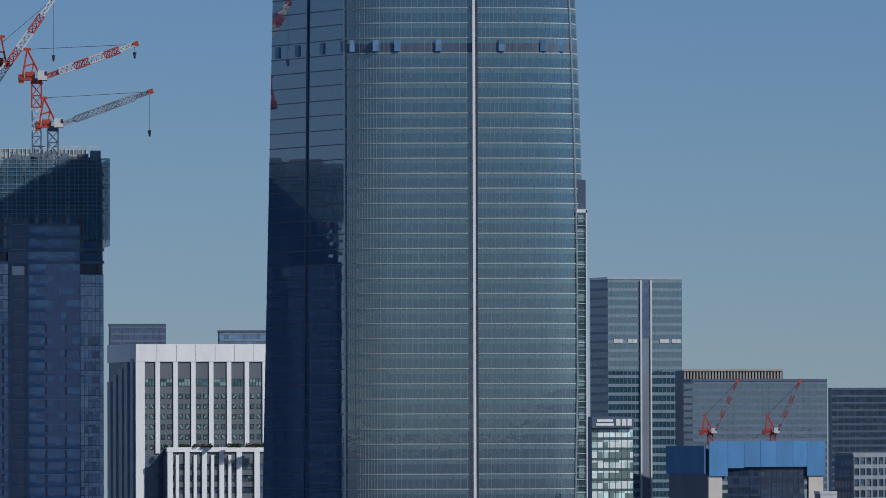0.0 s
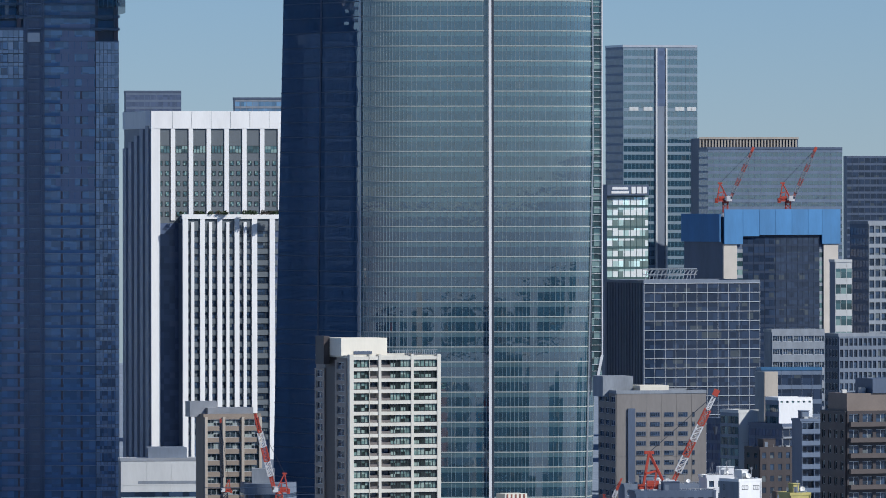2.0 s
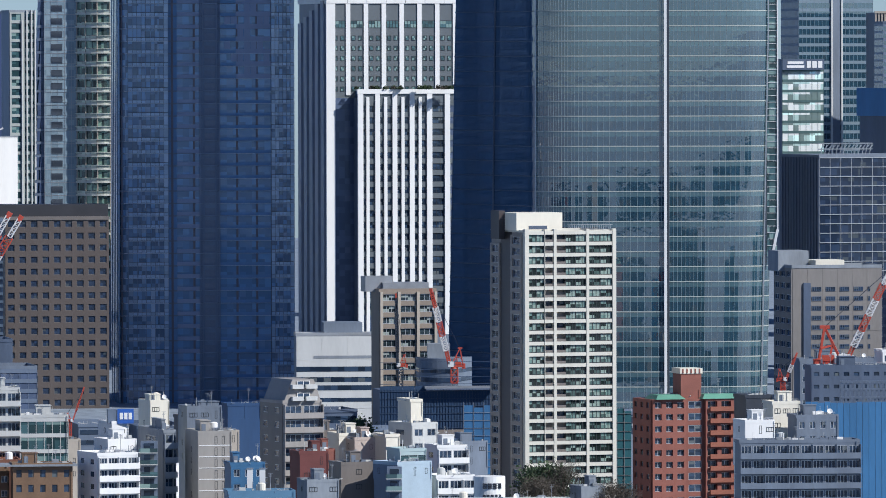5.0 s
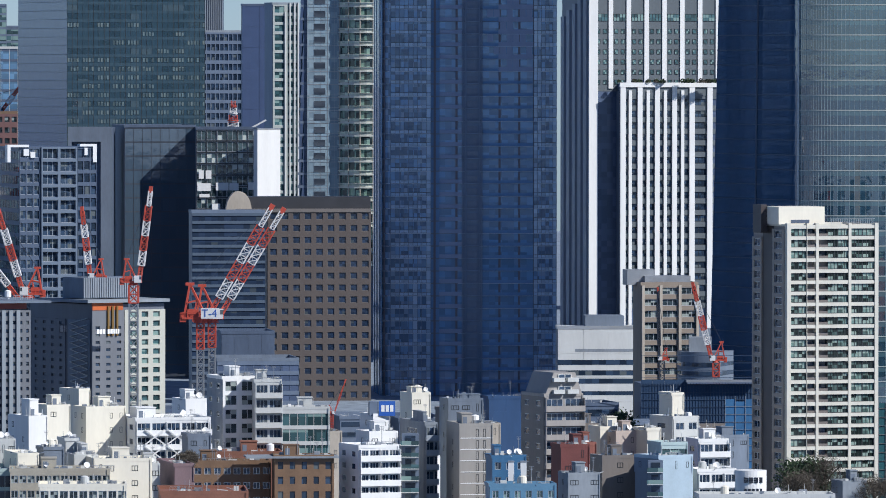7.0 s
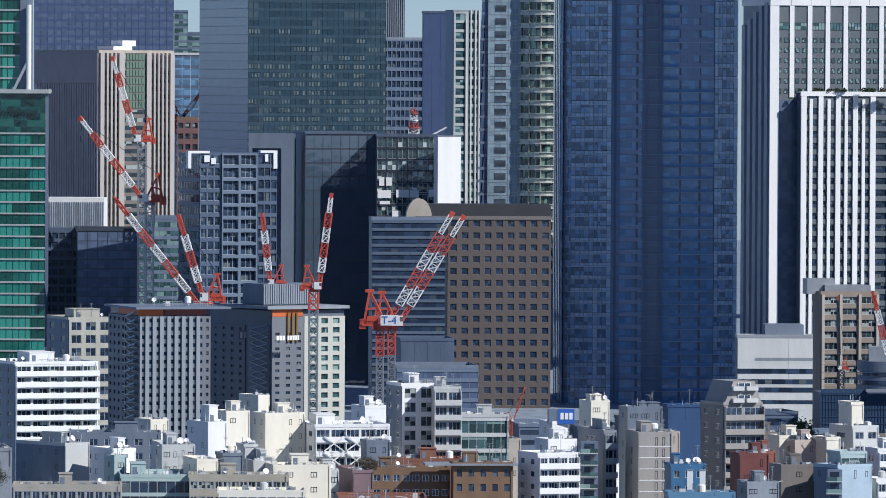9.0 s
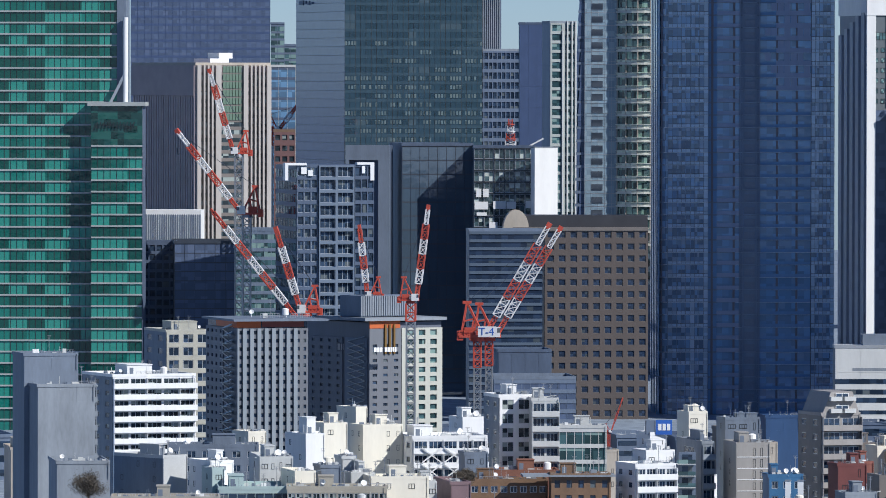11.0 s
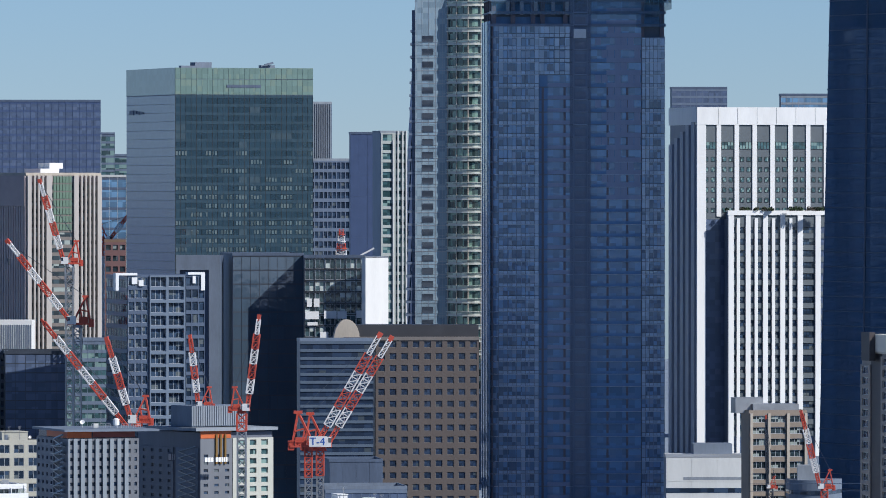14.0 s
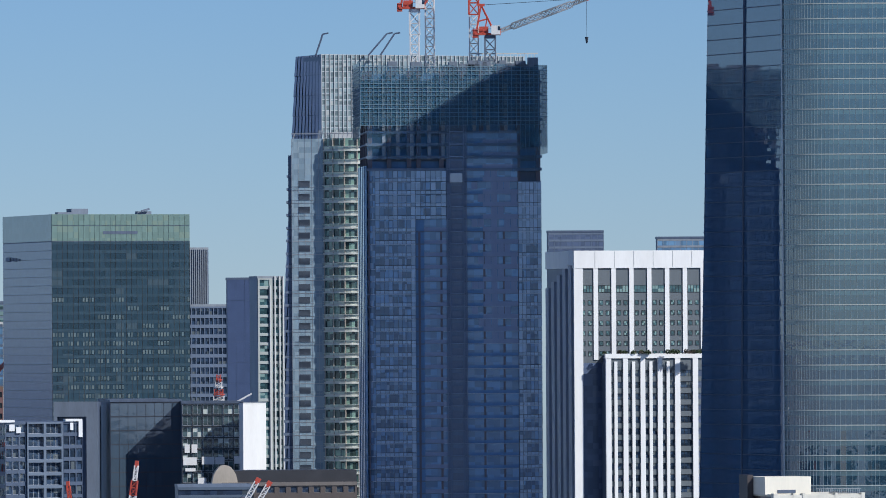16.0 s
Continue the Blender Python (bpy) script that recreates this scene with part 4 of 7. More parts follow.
b.bar((w * 0.03, 4, z + 4.4), (w * 0.5, 4, z + 4.4), 0.15)
b.bar((w * 0.03, 4, z + 2.6), (w * 0.5, 4, z + 2.6), 0.12)
part("rooftop_frame", b, grey, t)

# dark building on the skyline, and one before it
plain("far_office", "plain dark far office block", 317.4, 317.6, 353.3, 3400, 122.4, 5, curtain(40, g_night, darkgrey, 0.3, 0.05, 2.5), body=darkgrey)
t, w, dep = plain("grey_office", "dark grey office with pale framed bays", 248.7, 254.8, 279.2, 2650, 95.8, 20,
                  grid(12, 26, grey, g_winb, pier=0.2, spandrel=0.35, split=1), curtain(26, g_dark, darkgrey, 0.35, 0.1, 2.5), grey)
plain("aqua_block", "small pale block with aqua glass", 238.4, 239.0, 244.6, 2600, 83.3, 8, curtain(16, g_aqua, pale, 0.4, 0.1, 2.0), roof=pale)

warm_grey = paint("warm grey concrete", (0.23, 0.215, 0.20), 0.7, 0.2, 2.0, 1)
# grey hospital-like block
t, w, dep = plain("grey_block", "grey panelled block with small square windows in rows", 133.3, 138.0, 162.4, 2150, 51.3, 10,
                  blank(warm_grey), grid(3, 16, warm_grey, g_winb, pier=0.2, spandrel=0.5), grey, body=warm_grey)
zt = 51.3
sub, wt_, ht = 4, 2.76, 1.38
me = window_mesh(2.61, 1.23, g_winb, darkgrey, 4)
for j in range(7):
    for i in range(4):
        copy_part("window", me, t, pose(6.76 + i * 3.92, -0.13, 45.6 - j * 2.61))
    if j != 3:
        copy_part("window", window_mesh(0.61, 1.23, g_winb, darkgrey, 1), t, pose(21.50, -0.13, 45.6 - j * 2.61))
b = Bits()
b.box(w * 0.12, -0.6, 0, w * 0.2, 0.1, zt - 3.99)
part("stair_slot", b, darkgrey, t)
hd = Bits().box(w * 0.28, 2, zt, w * 0.6, 12, zt + 2.15)
part("penthouse", hd, cream, t)
part("penthouse", Bits().box(-2, 8, zt - 1, w * 0.26, 20, zt + 4.61), grey, t)

# office blocks further right
plain("low_office", "pale low office with wide window bands", 199.4, 201.3, 217.3, 2400, 63.7, 12, grid(5, 16, grey, g_winb, pier=0.1, spandrel=0.55, split=4), blank(midgrey), grey)
plain("blue_roof_hall", "dark low block with a blue metal roof edge", 196.3, 196.5, 214.8, 2380, 52.5, 6, curtain(12, g_night, bluegrey, 0.3, 0.1, 3), None, roof_blue)
plain("pale_stair_tower", "narrow pale stair tower with blank walls", 195.7, 196.5, 200.6, 2370, 52.4, 15, blank(beige), blank(grey))
plain("brown_office", "dark brown office with close windows", 219.1, 223.6, 241.0, 2420, 62.0, 15, grid(12, 18, midgrey, g_winb, pier=0.3, spandrel=0.35), grid(5, 18, darkgrey, g_winb), grey)
plain("white_box_house", "bright white block with tall narrow windows", 186.9, 190.6, 200.2, 2250, 46.8, 18, grid(6, 1, white, g_aqua, pier=0.55, spandrel=0.3, base=46), curtain(14, g_aqua, bluegrey, 0.4), white)
plain("glass_midrise", "dark glass block with thin steel balconies", 181.3, 190.9, 203.0, 2240, 39.6, 25, curtain(14, g_night, steel, 0.18, 0.5, 2.2), curtain(14, g_dark, darkgrey, 0.3, 0.1, 2.0), darkgrey)
plain("grey_midrise", "plain grey block with glass stair front", 174.8, 180.0, 185.6, 2260, 43.0, 25, blank(pale), curtain(14, g_aqua, grey, 0.3, 0.1, 2.0), pale)
plain("dark_midrise", "dark narrow office block in shade", 174.6, 177.9, 184.5, 2300, 39.5, 25, curtain(14, g_night, darkgrey, 0.3, 0.1, 2.0), curtain(14, g_dark, darkgrey, 0.3), darkgrey)

# skyline behind the white tower
plain("far_hall", "dark far roof with slanted end", 6.4, 7.1, 30.9, 3400, 149.8, 4, curtain(50, g_dark, bluegrey, 0.3, 0.1, 2.6), None, darkgrey)
plain("far_lattice_office", "far office with latticed roof floor", 53.5, 53.9, 81.6, 3400, 146.9, 4, curtain(50, g_navy, grey, 0.3, 0.1, 2.6), None, darkgrey)

# ==== left part of the panorama ====
# glass slab with a blue side wall
t, w, dep = plain("glass_slab_tower", "broad smoky glass tower with green parapet glass and blue side wall", -182.0, -165.2, -117.7, 2720, 147.8, 20,
                  lambda t, s, n, zt: bands(t, s, n, 0, zt - 9, 46, g_slab, glass("slab spandrel glass", (0.05, 0.084, 0.112), 2.1, 0.06, 0.02, 0.0, (0.06, 0.09, 0.1), spread=0.05), 0.34, 0.08, 1.9, dark_alu),
                  lambda t, s, n, zt: bands(t, s, n, 0, zt - 9, 46, glass("blue side glass", (0.115, 0.17, 0.295), 1.5, 0.12, 0.01, 0.0, (0.115, 0.17, 0.295), spread=0.03), paint("blue side joint", (0.07, 0.10, 0.16), 0.4, 0.1), 0.06, 0.04, 0), None, "skyscraper")
zt = 147.8
crown = glass("crown glass", (0.17, 0.25, 0.23), 1.6, 0.1, 0.02, 0.2, (0.20, 0.27, 0.23), spread=0.06)
for i in range(26):
    part("crown_pane", Bits().box(w * i / 26 + 0.05, -0.15, zt - 8.8, w * (i + 1) / 26 - 0.05, 0.1, zt - 3.6), crown, t)
    part("crown_pane", Bits().box(w * i / 26 + 0.05, -0.15, zt - 3.4, w * (i + 1) / 26 - 0.05, 0.1, zt + 0.4), crown, t)
part("crown_side", Bits().box(-0.1, 0, zt - 8.8, 0.1, dep, zt + 0.4), glass("crown side glass", (0.15, 0.23, 0.25), 1.7, 0.1, 0.02, 0.0, (0.15, 0.23, 0.25), spread=0.04), t)
part("plant_slot", Bits().box(w * 0.37, -0.3, zt - 6.4, w * 0.62, 0.1, zt - 5.4), darkgrey, t)
b = Bits()
b.box(w * 0.18, 6, zt, w * 0.3, 12, zt + 2.4).box(w * 0.08, 6, zt, w * 0.18, 9, zt + 1.2).box(w * 0.66, 6, zt, w * 0.76, 9, zt + 1.5)
b.bar((w * 0.68, 5, zt + 1.5), (w * 0.74, 5, zt + 2.3), 0.3)
part("rooftop_plant", b, midgrey, t)
lit = Bits()
for row in range(7, 40):
    for i in range(46):
        # drawn in sets of four panes between the columns
        if i % 5 == 0:
            drawn = random.random() < (0.8 if row > 10 else 0.35)
        if drawn and i % 5 < 4 and random.random() < 0.93:
            lit.box(w * i / 46 + 0.2, -0.1, (zt - 9) * (46 - row) / 46 + 0.35, w * (i + 1) / 46 - 0.2, -0.03, (zt - 9) * (46 - row) / 46 + 1.75)
part("blinds", lit, glass("drawn blind", (0.105, 0.145, 0.16), 2.0, 0.05, 0.02, 0.25, (0.15, 0.19, 0.195), spread=0.25), t, "pale yellow drawn blinds behind glass", "stuff")
b = Bits()
for u0, u1, z0, z1 in ((0.92, 0.84, 0, 1.6), (0.82, 0.78, 0.4, 1.4), (0.76, 0.71, 0.0, 1.2), (0.70, 0.64, 0.2, 1.0)):
    b.box(-0.35, dep * u1, zt - 15.5 + z0, -0.15, dep * u0, zt - 15.5 + z1)
part("sign_bars", b, darkgrey, t)

# far slim tower, grid office, navy and striped towers
plain("slim_tower", "slim far tower with upright ribs", -144.7, -142.8, -135.0, 3300, 142.3, 12, ribs(grey, None, 9, 0.6, 0.4), blank(bluegrey), grey, body=darkgrey)
plain("grid_slab", "grey gridded office slab", -138.1, -137.5, -121.7, 3150, 117.9, 5, grid(9, 30, bluegrey, g_winb, pier=0.2, spandrel=0.35, split=1), None, grey, body=darkgrey)
plain("navy_tower", "navy blue panelled tower", -118.0, -117.6, -107.6, 3050, 127.7, 4, blank(paint("navy panel", (0.07, 0.10, 0.19), 0.4, 0.15), 3), None, darkgrey)
t, w, dep = plain("striped_beige_tower", "beige and dark glass striped tower", -107.1, -104.1, -94.2, 3000, 127.8, 16, grid(2, 36, paint("pale green pier", (0.40, 0.43, 0.40), 0.6, 0.15), g_aqua, pier=0.25, spandrel=0.28, split=1), blank(bluegrey), grey, "skyscraper")
for u in (0.44, 0.62, 0.80, 0.94):
    part("pilaster", Bits().box(w * u, -1.0, 0, w * u + 0.5, 0.1, 128.6 if u > 0.5 else 125.0), pale, t)

# tall tapering tower behind the round one
t, w, dep = block("tall_glass_tower", "very tall pale glass tower with a sloping flank", -99.9, -87.6, -3.1, 3300, 223.5, 26, category="skyscraper")
zt = 223.5
core(t, w, dep * 0.6, zt - 1, bluegrey)
bands(t, FRONT, w, 134.8, zt, 38, glass("pale tower glass", (0.16, 0.20, 0.21), 1.8, 0.05, 0.02, 0.05), paint("pale metal fin", (0.42, 0.44, 0.44), 0.4, 0.1), 0.12, 0.1, 2.0, None, mull_proud=0.5, mull_w=0.35)
mauve_fin = paint("mauve metal fin", (0.38, 0.40, 0.50), 0.4, 0.15)
turn_back = t.matrix_world.inverted()
step = 8.4
for j in range(24):
    za, zc_ = max(0.0, zt - step * (j + 1)), zt - step * j
    if zc_ <= 0:
        break
    # a tier of upright fins, wider at its foot than the one above
    x0, x1 = -99.1 - 0.052 * (zt - zc_), -99.4 - 0.052 * (zt - za)
    tier = Bits()
    n = 9
    for i in range(n):
        f0, f1 = i / n, (i + 0.72) / n
        pts = []
        for z, xl in ((za, x1), (zc_, x0)):
            for f, back in ((f0, 0), (f1, 0), (f1, 6), (f0, 6)):
                p = turn_back @ Vector((-87.6 + (xl + 87.6) * f, 3300 + 24 * f + back, z))
                pts.append((p.x, p.y, p.z - (0.15 if z == zc_ else 0)))
        q = len(tier.v)
        tier.v += pts
        tier.f += [tuple(q + e for e in k) for k in ((3, 2, 1, 0), (4, 5, 6, 7), (0, 1, 5, 4), (1, 2, 6, 5), (2, 3, 7, 6), (3, 0, 4, 7))]
    part("fin_tier", tier, mauve_fin, t, kind="stuff")
    back = [(-87.6, 3301), (-87.6, 3330), (x0, 3330), (x0 + 0.6, 3326)]
    part("side_glazing", Bits().prism([(turn_back @ Vector((x, y, 0)))[:2] for x, y in back][::-1], za, zc_), g_navy, t)
for u, a, s in ((-1, 1, 0.4), (0.1, 2.6, 0.6), (0.35, 2.0, 0.7)):
    c = thing("roof_hoist", "small roof maintenance hoist", "hoist", -89.8 + u * 20 + 20, 3302, zt - 0.5, group="roof hoists")
    part("arm", Bits().bar((0, 0, 0), (a * 3, 0, 9), 0.35), darkgrey, c)
    part("head", Bits().bar((a * 3, 0, 9), (a * 3 + 2.4, 0, 9.4), 0.3), darkgrey, c)


def round_tower():
    d = 2850.0
    k = 0.20
    xc, r = -63.9, 13.44
    zt = 177.1
    t = thing("round_tower", "residential tower with a round glazed bay and pale stepped panels", "skyscraper", xc, d + r)
    fh = 4.66
    nf = int(zt / fh)
    outer = [(r * math.sin(a), -r * math.cos(a)) for a in [radians(-95 + 10 * i) for i in range(20)]]
    inner = [(x * 0.93, y * 0.93) for x, y in outer]
    part("core", Bits().prism(inner + [(r * 0.9, r), (-r * 0.9, r)], 0, zt), midgrey, t)
    ring, gl = Bits(), Bits()
    ring.prism([(x * 1.02, y * 1.02) for x, y in outer], 0, 0.55)
    ring.prism([(x * 1.035, y * 1.035) for x, y in outer], 1.62, 1.78)
    ring.prism(outer, 0.5, 1.0)
    parapet = Bits().prism([(x * 1.01, y * 1.01) for x, y in outer], 1.0, 1.65).mesh("parapet", glass("parapet glass", (0.55, 0.62, 0.52), 1.6, 0.06, 0.05, 0.3, (0.68, 0.74, 0.62), 0.5, 0.2))
    slab = ring.mesh("slab", paint("ivory slab", (0.70, 0.71, 0.62), 0.5, 0.15))
    gb = Bits()
    for i in range(19):
        (xa, ya), (xb, yb) = outer[i], outer[i + 1]
        q = len(gb.v)
        gb.v += [(xa * 0.97, ya * 0.97, 1.35), (xb * 0.97, yb * 0.97, 1.35), (xb * 0.97, yb * 0.97, fh), (xa * 0.97, ya * 0.97, fh)]
        gb.f.append((q, q + 1, q + 2, q + 3))
    gm = gb.mesh("glass_ring", glass("bay glass", (0.075, 0.12, 0.115), 1.7, 0.05, 0.05, 0.34, (0.24, 0.37, 0.30), spread=0.5))
    lo = int(43.0 / fh) - 2
    for j in range(lo, nf):
        copy_part("slab", slab, t, pose(0, 0, j * fh))
        copy_part("glass_ring", gm, t, pose(0, 0, j * fh))
        copy_part("parapet", parapet, t, pose(0, 0, j * fh))
    post = Bits()
    for i in range(0, 20, 2):
        post.bar((outer[i][0], outer[i][1], lo * fh), (outer[i][0], outer[i][1], zt), 0.18)
    part("posts", post, beige, t)
    # pale wall with staggered windows at the left of the bay
    xl = -86.7 - xc
    xm = -76.5 - xc
    wall = glass("pale blue flank glass", (0.24, 0.32, 0.38), 1.6, 0.08, 0.05, 0.3, (0.29, 0.37, 0.42), 0.8, 0.12)
    b = Bits().box(xl, -r * 0.55, 0, xm + 2, r, zt)
    part("flank_wall", b, wall, t)
    louvre = Bits().box(-2.0, 0, -1.1, 2.0, 0.1, 1.1)
    for i in range(6):
        louvre.box(-2.0, -0.12, -1.1 + 0.4 * i, 2.0, 0, -0.98 + 0.4 * i)
    me = louvre.mesh("louvre", paint("slate louvre", (0.10, 0.12, 0.15), 0.5, 0.15))
    joint = Bits()
    for j in range(lo, nf - 3):
        copy_part("louvre", me, t, pose(xl + 4.6, -r * 0.55 - 0.1, (j + 0.5) * fh))
        joint.box(xl, -r * 0.55 - 0.08, j * fh, xm + 2, -r * 0.55, j * fh + 0.18)
        joint.box(xl, -r * 0.55 - 0.06, (j + 0.22) * fh, xm + 2, -r * 0.55, (j + 0.22) * fh + 0.1)
    for i in range(5):
        x = xl + (xm + 2 - xl) * i / 5
        joint.box(x, -r * 0.55 - 0.05, lo * fh, x + 0.12, -r * 0.55, zt)
    part("panel_joints", joint, steel, t, kind="stuff")
    b = Bits()
    for j in range(lo, nf - 2):
        z = j * fh
        q = 1 - j / nf
        b.box(xl - 1.5 - 3.0 * q, -r * 0.5, z, xl, r, z + 0.9)
    part("flank_slabs", b, bluegrey, t)
    part("flank_glass", Bits().box(xl - 1.2, -r * 0.5 + 0.5, 0, xl, r, zt - 6), g_dark, t)
    b = Bits()
    for i in range(26):
        a = radians(-110 + 8.5 * i)
        x, y = r * 0.8 * math.sin(a) - r * 0.2, -r * 0.8 * math.cos(a)
        b.bar((x, y, zt), (x + 0.5, y, zt + 3.2), 0.12)
    b.bar((xl, -r * 0.5, zt - 3), (xl + 1, 0, zt + 2.0), 0.15)
    b.box(xl, -r * 0.5, zt + 1.6, r * 0.6, -r * 0.5 + 0.3, zt + 2.0)
    part("roof_screen", b, steel, t)
    part("roof_plant", Bits().box(-r * 0.6, 0, zt, r * 0.5, r * 0.6, zt + 2.5), pale, t)


round_tower()

# dark glass block with a white stair tower
t, w, dep = plain("dark_glass_block", "dark mirror glass block with rippled reflections", -145.6, -141.6, -117.7, 2650, 84.0, 10,
                  curtain(18, g_smoke, black, 0.1, 0.04, 3.2), blank(midgrey), darkgrey)
t, w, dep = plain("stair_tower_office", "glass office with some lit floors beside a white stair tower", -117.5, -117.1, -96.5, 2640, 83.4, 4,
                  lambda t, s, n, zt: cells(t, s, n, 0, zt, 6, 22, dark_alu, glass("lit office glass", (0.05, 0.08, 0.09), 1.8, 0.04, 0.05, 0.12, (0.55, 0.6, 0.55)), pier=0.08, spandrel=0.14, split=2), None, darkgrey)
for a, c, z0, z1 in ((0.8, 2.5, 67.0, 69.8), (3.1, 5.0, 67.0, 69.8), (0.3, 4.8, 62.9, 65.5), (6.5, 10.7, 63.1, 65.7), (11.0, 14.1, 63.1, 65.5), (17.3, 20.5, 63.3, 65.8), (5.2, 8.0, 55.5, 58.7), (1.0, 4.4, 60.8, 61.9)):
    part("drawn_blind", Bits().box(a, -0.75, z0, c, -0.42, z1), white, t)
t2 = thing("white_stair_tower", "plain bright white stair tower with a blank wall", "tower", -96.4, 2632, 0, 28)
part("body", Bits().box(0, 0, 0, 8.48, 3, 83.6), white, t2)
part("coping", Bits().box(-0.15, -0.15, 83.6, 8.48 + 0.15, 3, 83.9), grey, t2)
t2 = thing("portal_frame_block", "grey block framed by a plain stone portal", "building", -160.0, 2640)
zz = 84.3
b = Bits().box(0, 0, zz - 5, 14.71, 1.5, zz).box(10.94, 0, 0, 14.71, 1.5, zz - 5).box(0, 0, 0, 1.2, 1.5, zz - 5)
part("portal", b, midgrey, t2)
part("body", Bits().box(0, 1.5, 0, 14.71, 20, zz - 0.2), darkgrey, t2)

# residential block with white balcony frames
t, w, dep = plain("balcony_tower", "blue-grey residential tower with pale balcony frames", -163.1, -156.9, -134.0, 2350, 80.5, 15,
                  lambda t, s, n, zt: None, curtain(22, g_aqua, bluegrey, 0.35, 0.2, 2.5), None, body=darkgrey)
zt = 80.5
cells(t, FRONT, w * 0.27, 0, zt, 3, 22, darkgrey, g_winb, pier=0.15, spandrel=0.3, split=1)
cells(t, FRONT, w * 0.46, 0, zt, 2, 21, paint("pale blue frame", (0.16, 0.20, 0.26), 0.5, 0.12), g_winb, pier=0.14, spandrel=0.24, depth=1.0, split=3, u0=w * 0.28)
cells(t, FRONT, w * 0.25, 0, zt, 3, 22, darkgrey, g_winb, pier=0.15, spandrel=0.3, split=1, u0=w * 0.75)
for u0, u1, h0, h1 in ((-0.16, 0.12, 0, 0.7), (0.05, 0.12, -2.6, -0.6), (0.14, 0.2, -3.2, -1.4), (0.78, 1.0, 0.2, 0.9), (0.95, 1.0, -4.5, 0.2), (0.84, 0.88, -2.4, -0.2), (-0.16, -0.12, -4.5, 0)):
    part("roof_frame", Bits().box(w * u0, -0.8, zt + h0, w * u1, 3, zt + h1), white, t)

# twin-fronted hotel tower of pale piers with a ribbed flank
t, w, dep = plain("pier_hotel", "beige piered tower with a green glazed centre and brown ribbed flank", -217.3, -197.5, -174.0, 2480, 110.5, 35,
                  lambda t, s, n, zt: bands(t, s, n, 0, zt - 2, 44, g_win, taupe, 0.45, 0.1, 0), ribs(paint("brown grey rib", (0.55, 0.46, 0.44), 0.6, 0.15), None, 26, 0.4, 0.55), beige, "skyscraper", body=paint("brown grey wall", (0.42, 0.35, 0.34), 0.6, 0.15))
zt = 110.5
for u0, u1 in ((0, 0.06), (0.085, 0.115), (0.14, 0.17), (0.195, 0.225), (0.25, 0.33), (0.62, 0.69), (0.715, 0.745), (0.77, 0.80), (0.825, 0.855), (0.88, 0.91), (0.935, 1.0)):
    part("pier", Bits().box(w * u0 + 0.12, -0.9, 0, w * u1 - 0.12, 0.1, zt), paint("pier stone", (0.43, 0.40, 0.37), 0.6, 0.15, 2.0, 1), t)
green_panel = paint("green louvre", (0.12, 0.19, 0.14), 0.6, 0.2)
for i in range(6):
    for j in range(7):
        part("louvre", Bits().box(w * (0.36 + 0.042 * i), -0.3, zt - 2.5 * (j + 1) + 0.25, w * (0.395 + 0.042 * i), 0.1, zt - 2.5 * j - 0.25), green_panel, t)
part("flank_top", Bits().box(-0.6, 0.2, zt - 9.5, 0, dep, zt), paint("brown grey wall", (0, 0, 0)), t)
part("roof_plant", Bits().box(w * 0.3, 5, zt, w * 0.55, 15, zt + 2.2).box(w * 0.42, 5, zt + 2.2, w * 0.6, 12, zt + 4.0), white, t)
part("shoulder", Bits().box(w, 2, 0, w + 1.42, 15, 101.9), beige, t)
b = thing("louvred_block", "white block with upright louvres", "building", -210.5, 2440)
wl = 17.95
part("body", Bits().box(0, 0, 0, wl, 12, 65.7), white, b)
for i in range(26):
    part("louvre", Bits().box(wl * (i + 0.25) / 26, -0.15, 56.1, wl * (i + 0.75) / 26, 0.05, 64.3), midgrey, b)
plain("window_slab", "dark slab with regular office windows", -209.6, -209.2, -198.5, 2420, 55.7, 4, grid(5, 20, darkgrey, g_winb, pier=0.2, spandrel=0.35), None, darkgrey)
plain("navy_block", "plain dark navy glass block", -198.2, -197.5, -178.9, 2400, 56.1, 6, curtain(20, g_dark, black, 0.1, 0.03, 3.0), None, black, body=black)
plain("narrow_glass_office", "narrow aqua glass office", -183.7, -183.4, -170.0, 2460, 58.9, 4, curtain(22, g_aqua, bluegrey, 0.4, 0.1, 2.2), None, bluegrey)
plain("red_brown_block", "far reddish brown block with pale windows", -188.5, -188.1, -180.8, 2700, 88.2, 4, grid(3, 24, paint("reddish panel", (0.2, 0.11, 0.10), 0.6, 0.2), g_win, pier=0.3, spandrel=0.5), None, brown)
plain("striped_far_office", "far office with thin white upright lines", -203.9, -203.5, -194.1, 2900, 110.8, 4, curtain(30, g_navy, darkgrey, 0.25, 0.05, 3.4, mull=pale), None, pale)
t, w, dep = plain("navy_far_tower", "broad dark navy far tower", -301.3, -298.9, -238.6, 3400, 144.3, 4, curtain(42, g_dark, paint("navy panel", (0, 0, 0)), 0.3, 0.05, 3.0), None, darkgrey)
plain("pale_aqua_far_tower", "slim pale aqua far tower", -245.9, -245.4, -239.3, 3500, 131.0, 4, curtain(42, g_aqua, bluegrey, 0.3, 0.05, 3.0), None, bluegrey)
plain("aqua_far_block", "pale aqua far block", -241.2, -240.7, -235.1, 3520, 121.5, 4, curtain(42, g_aqua, bluegrey, 0.3, 0.05, 3.0), None, bluegrey)


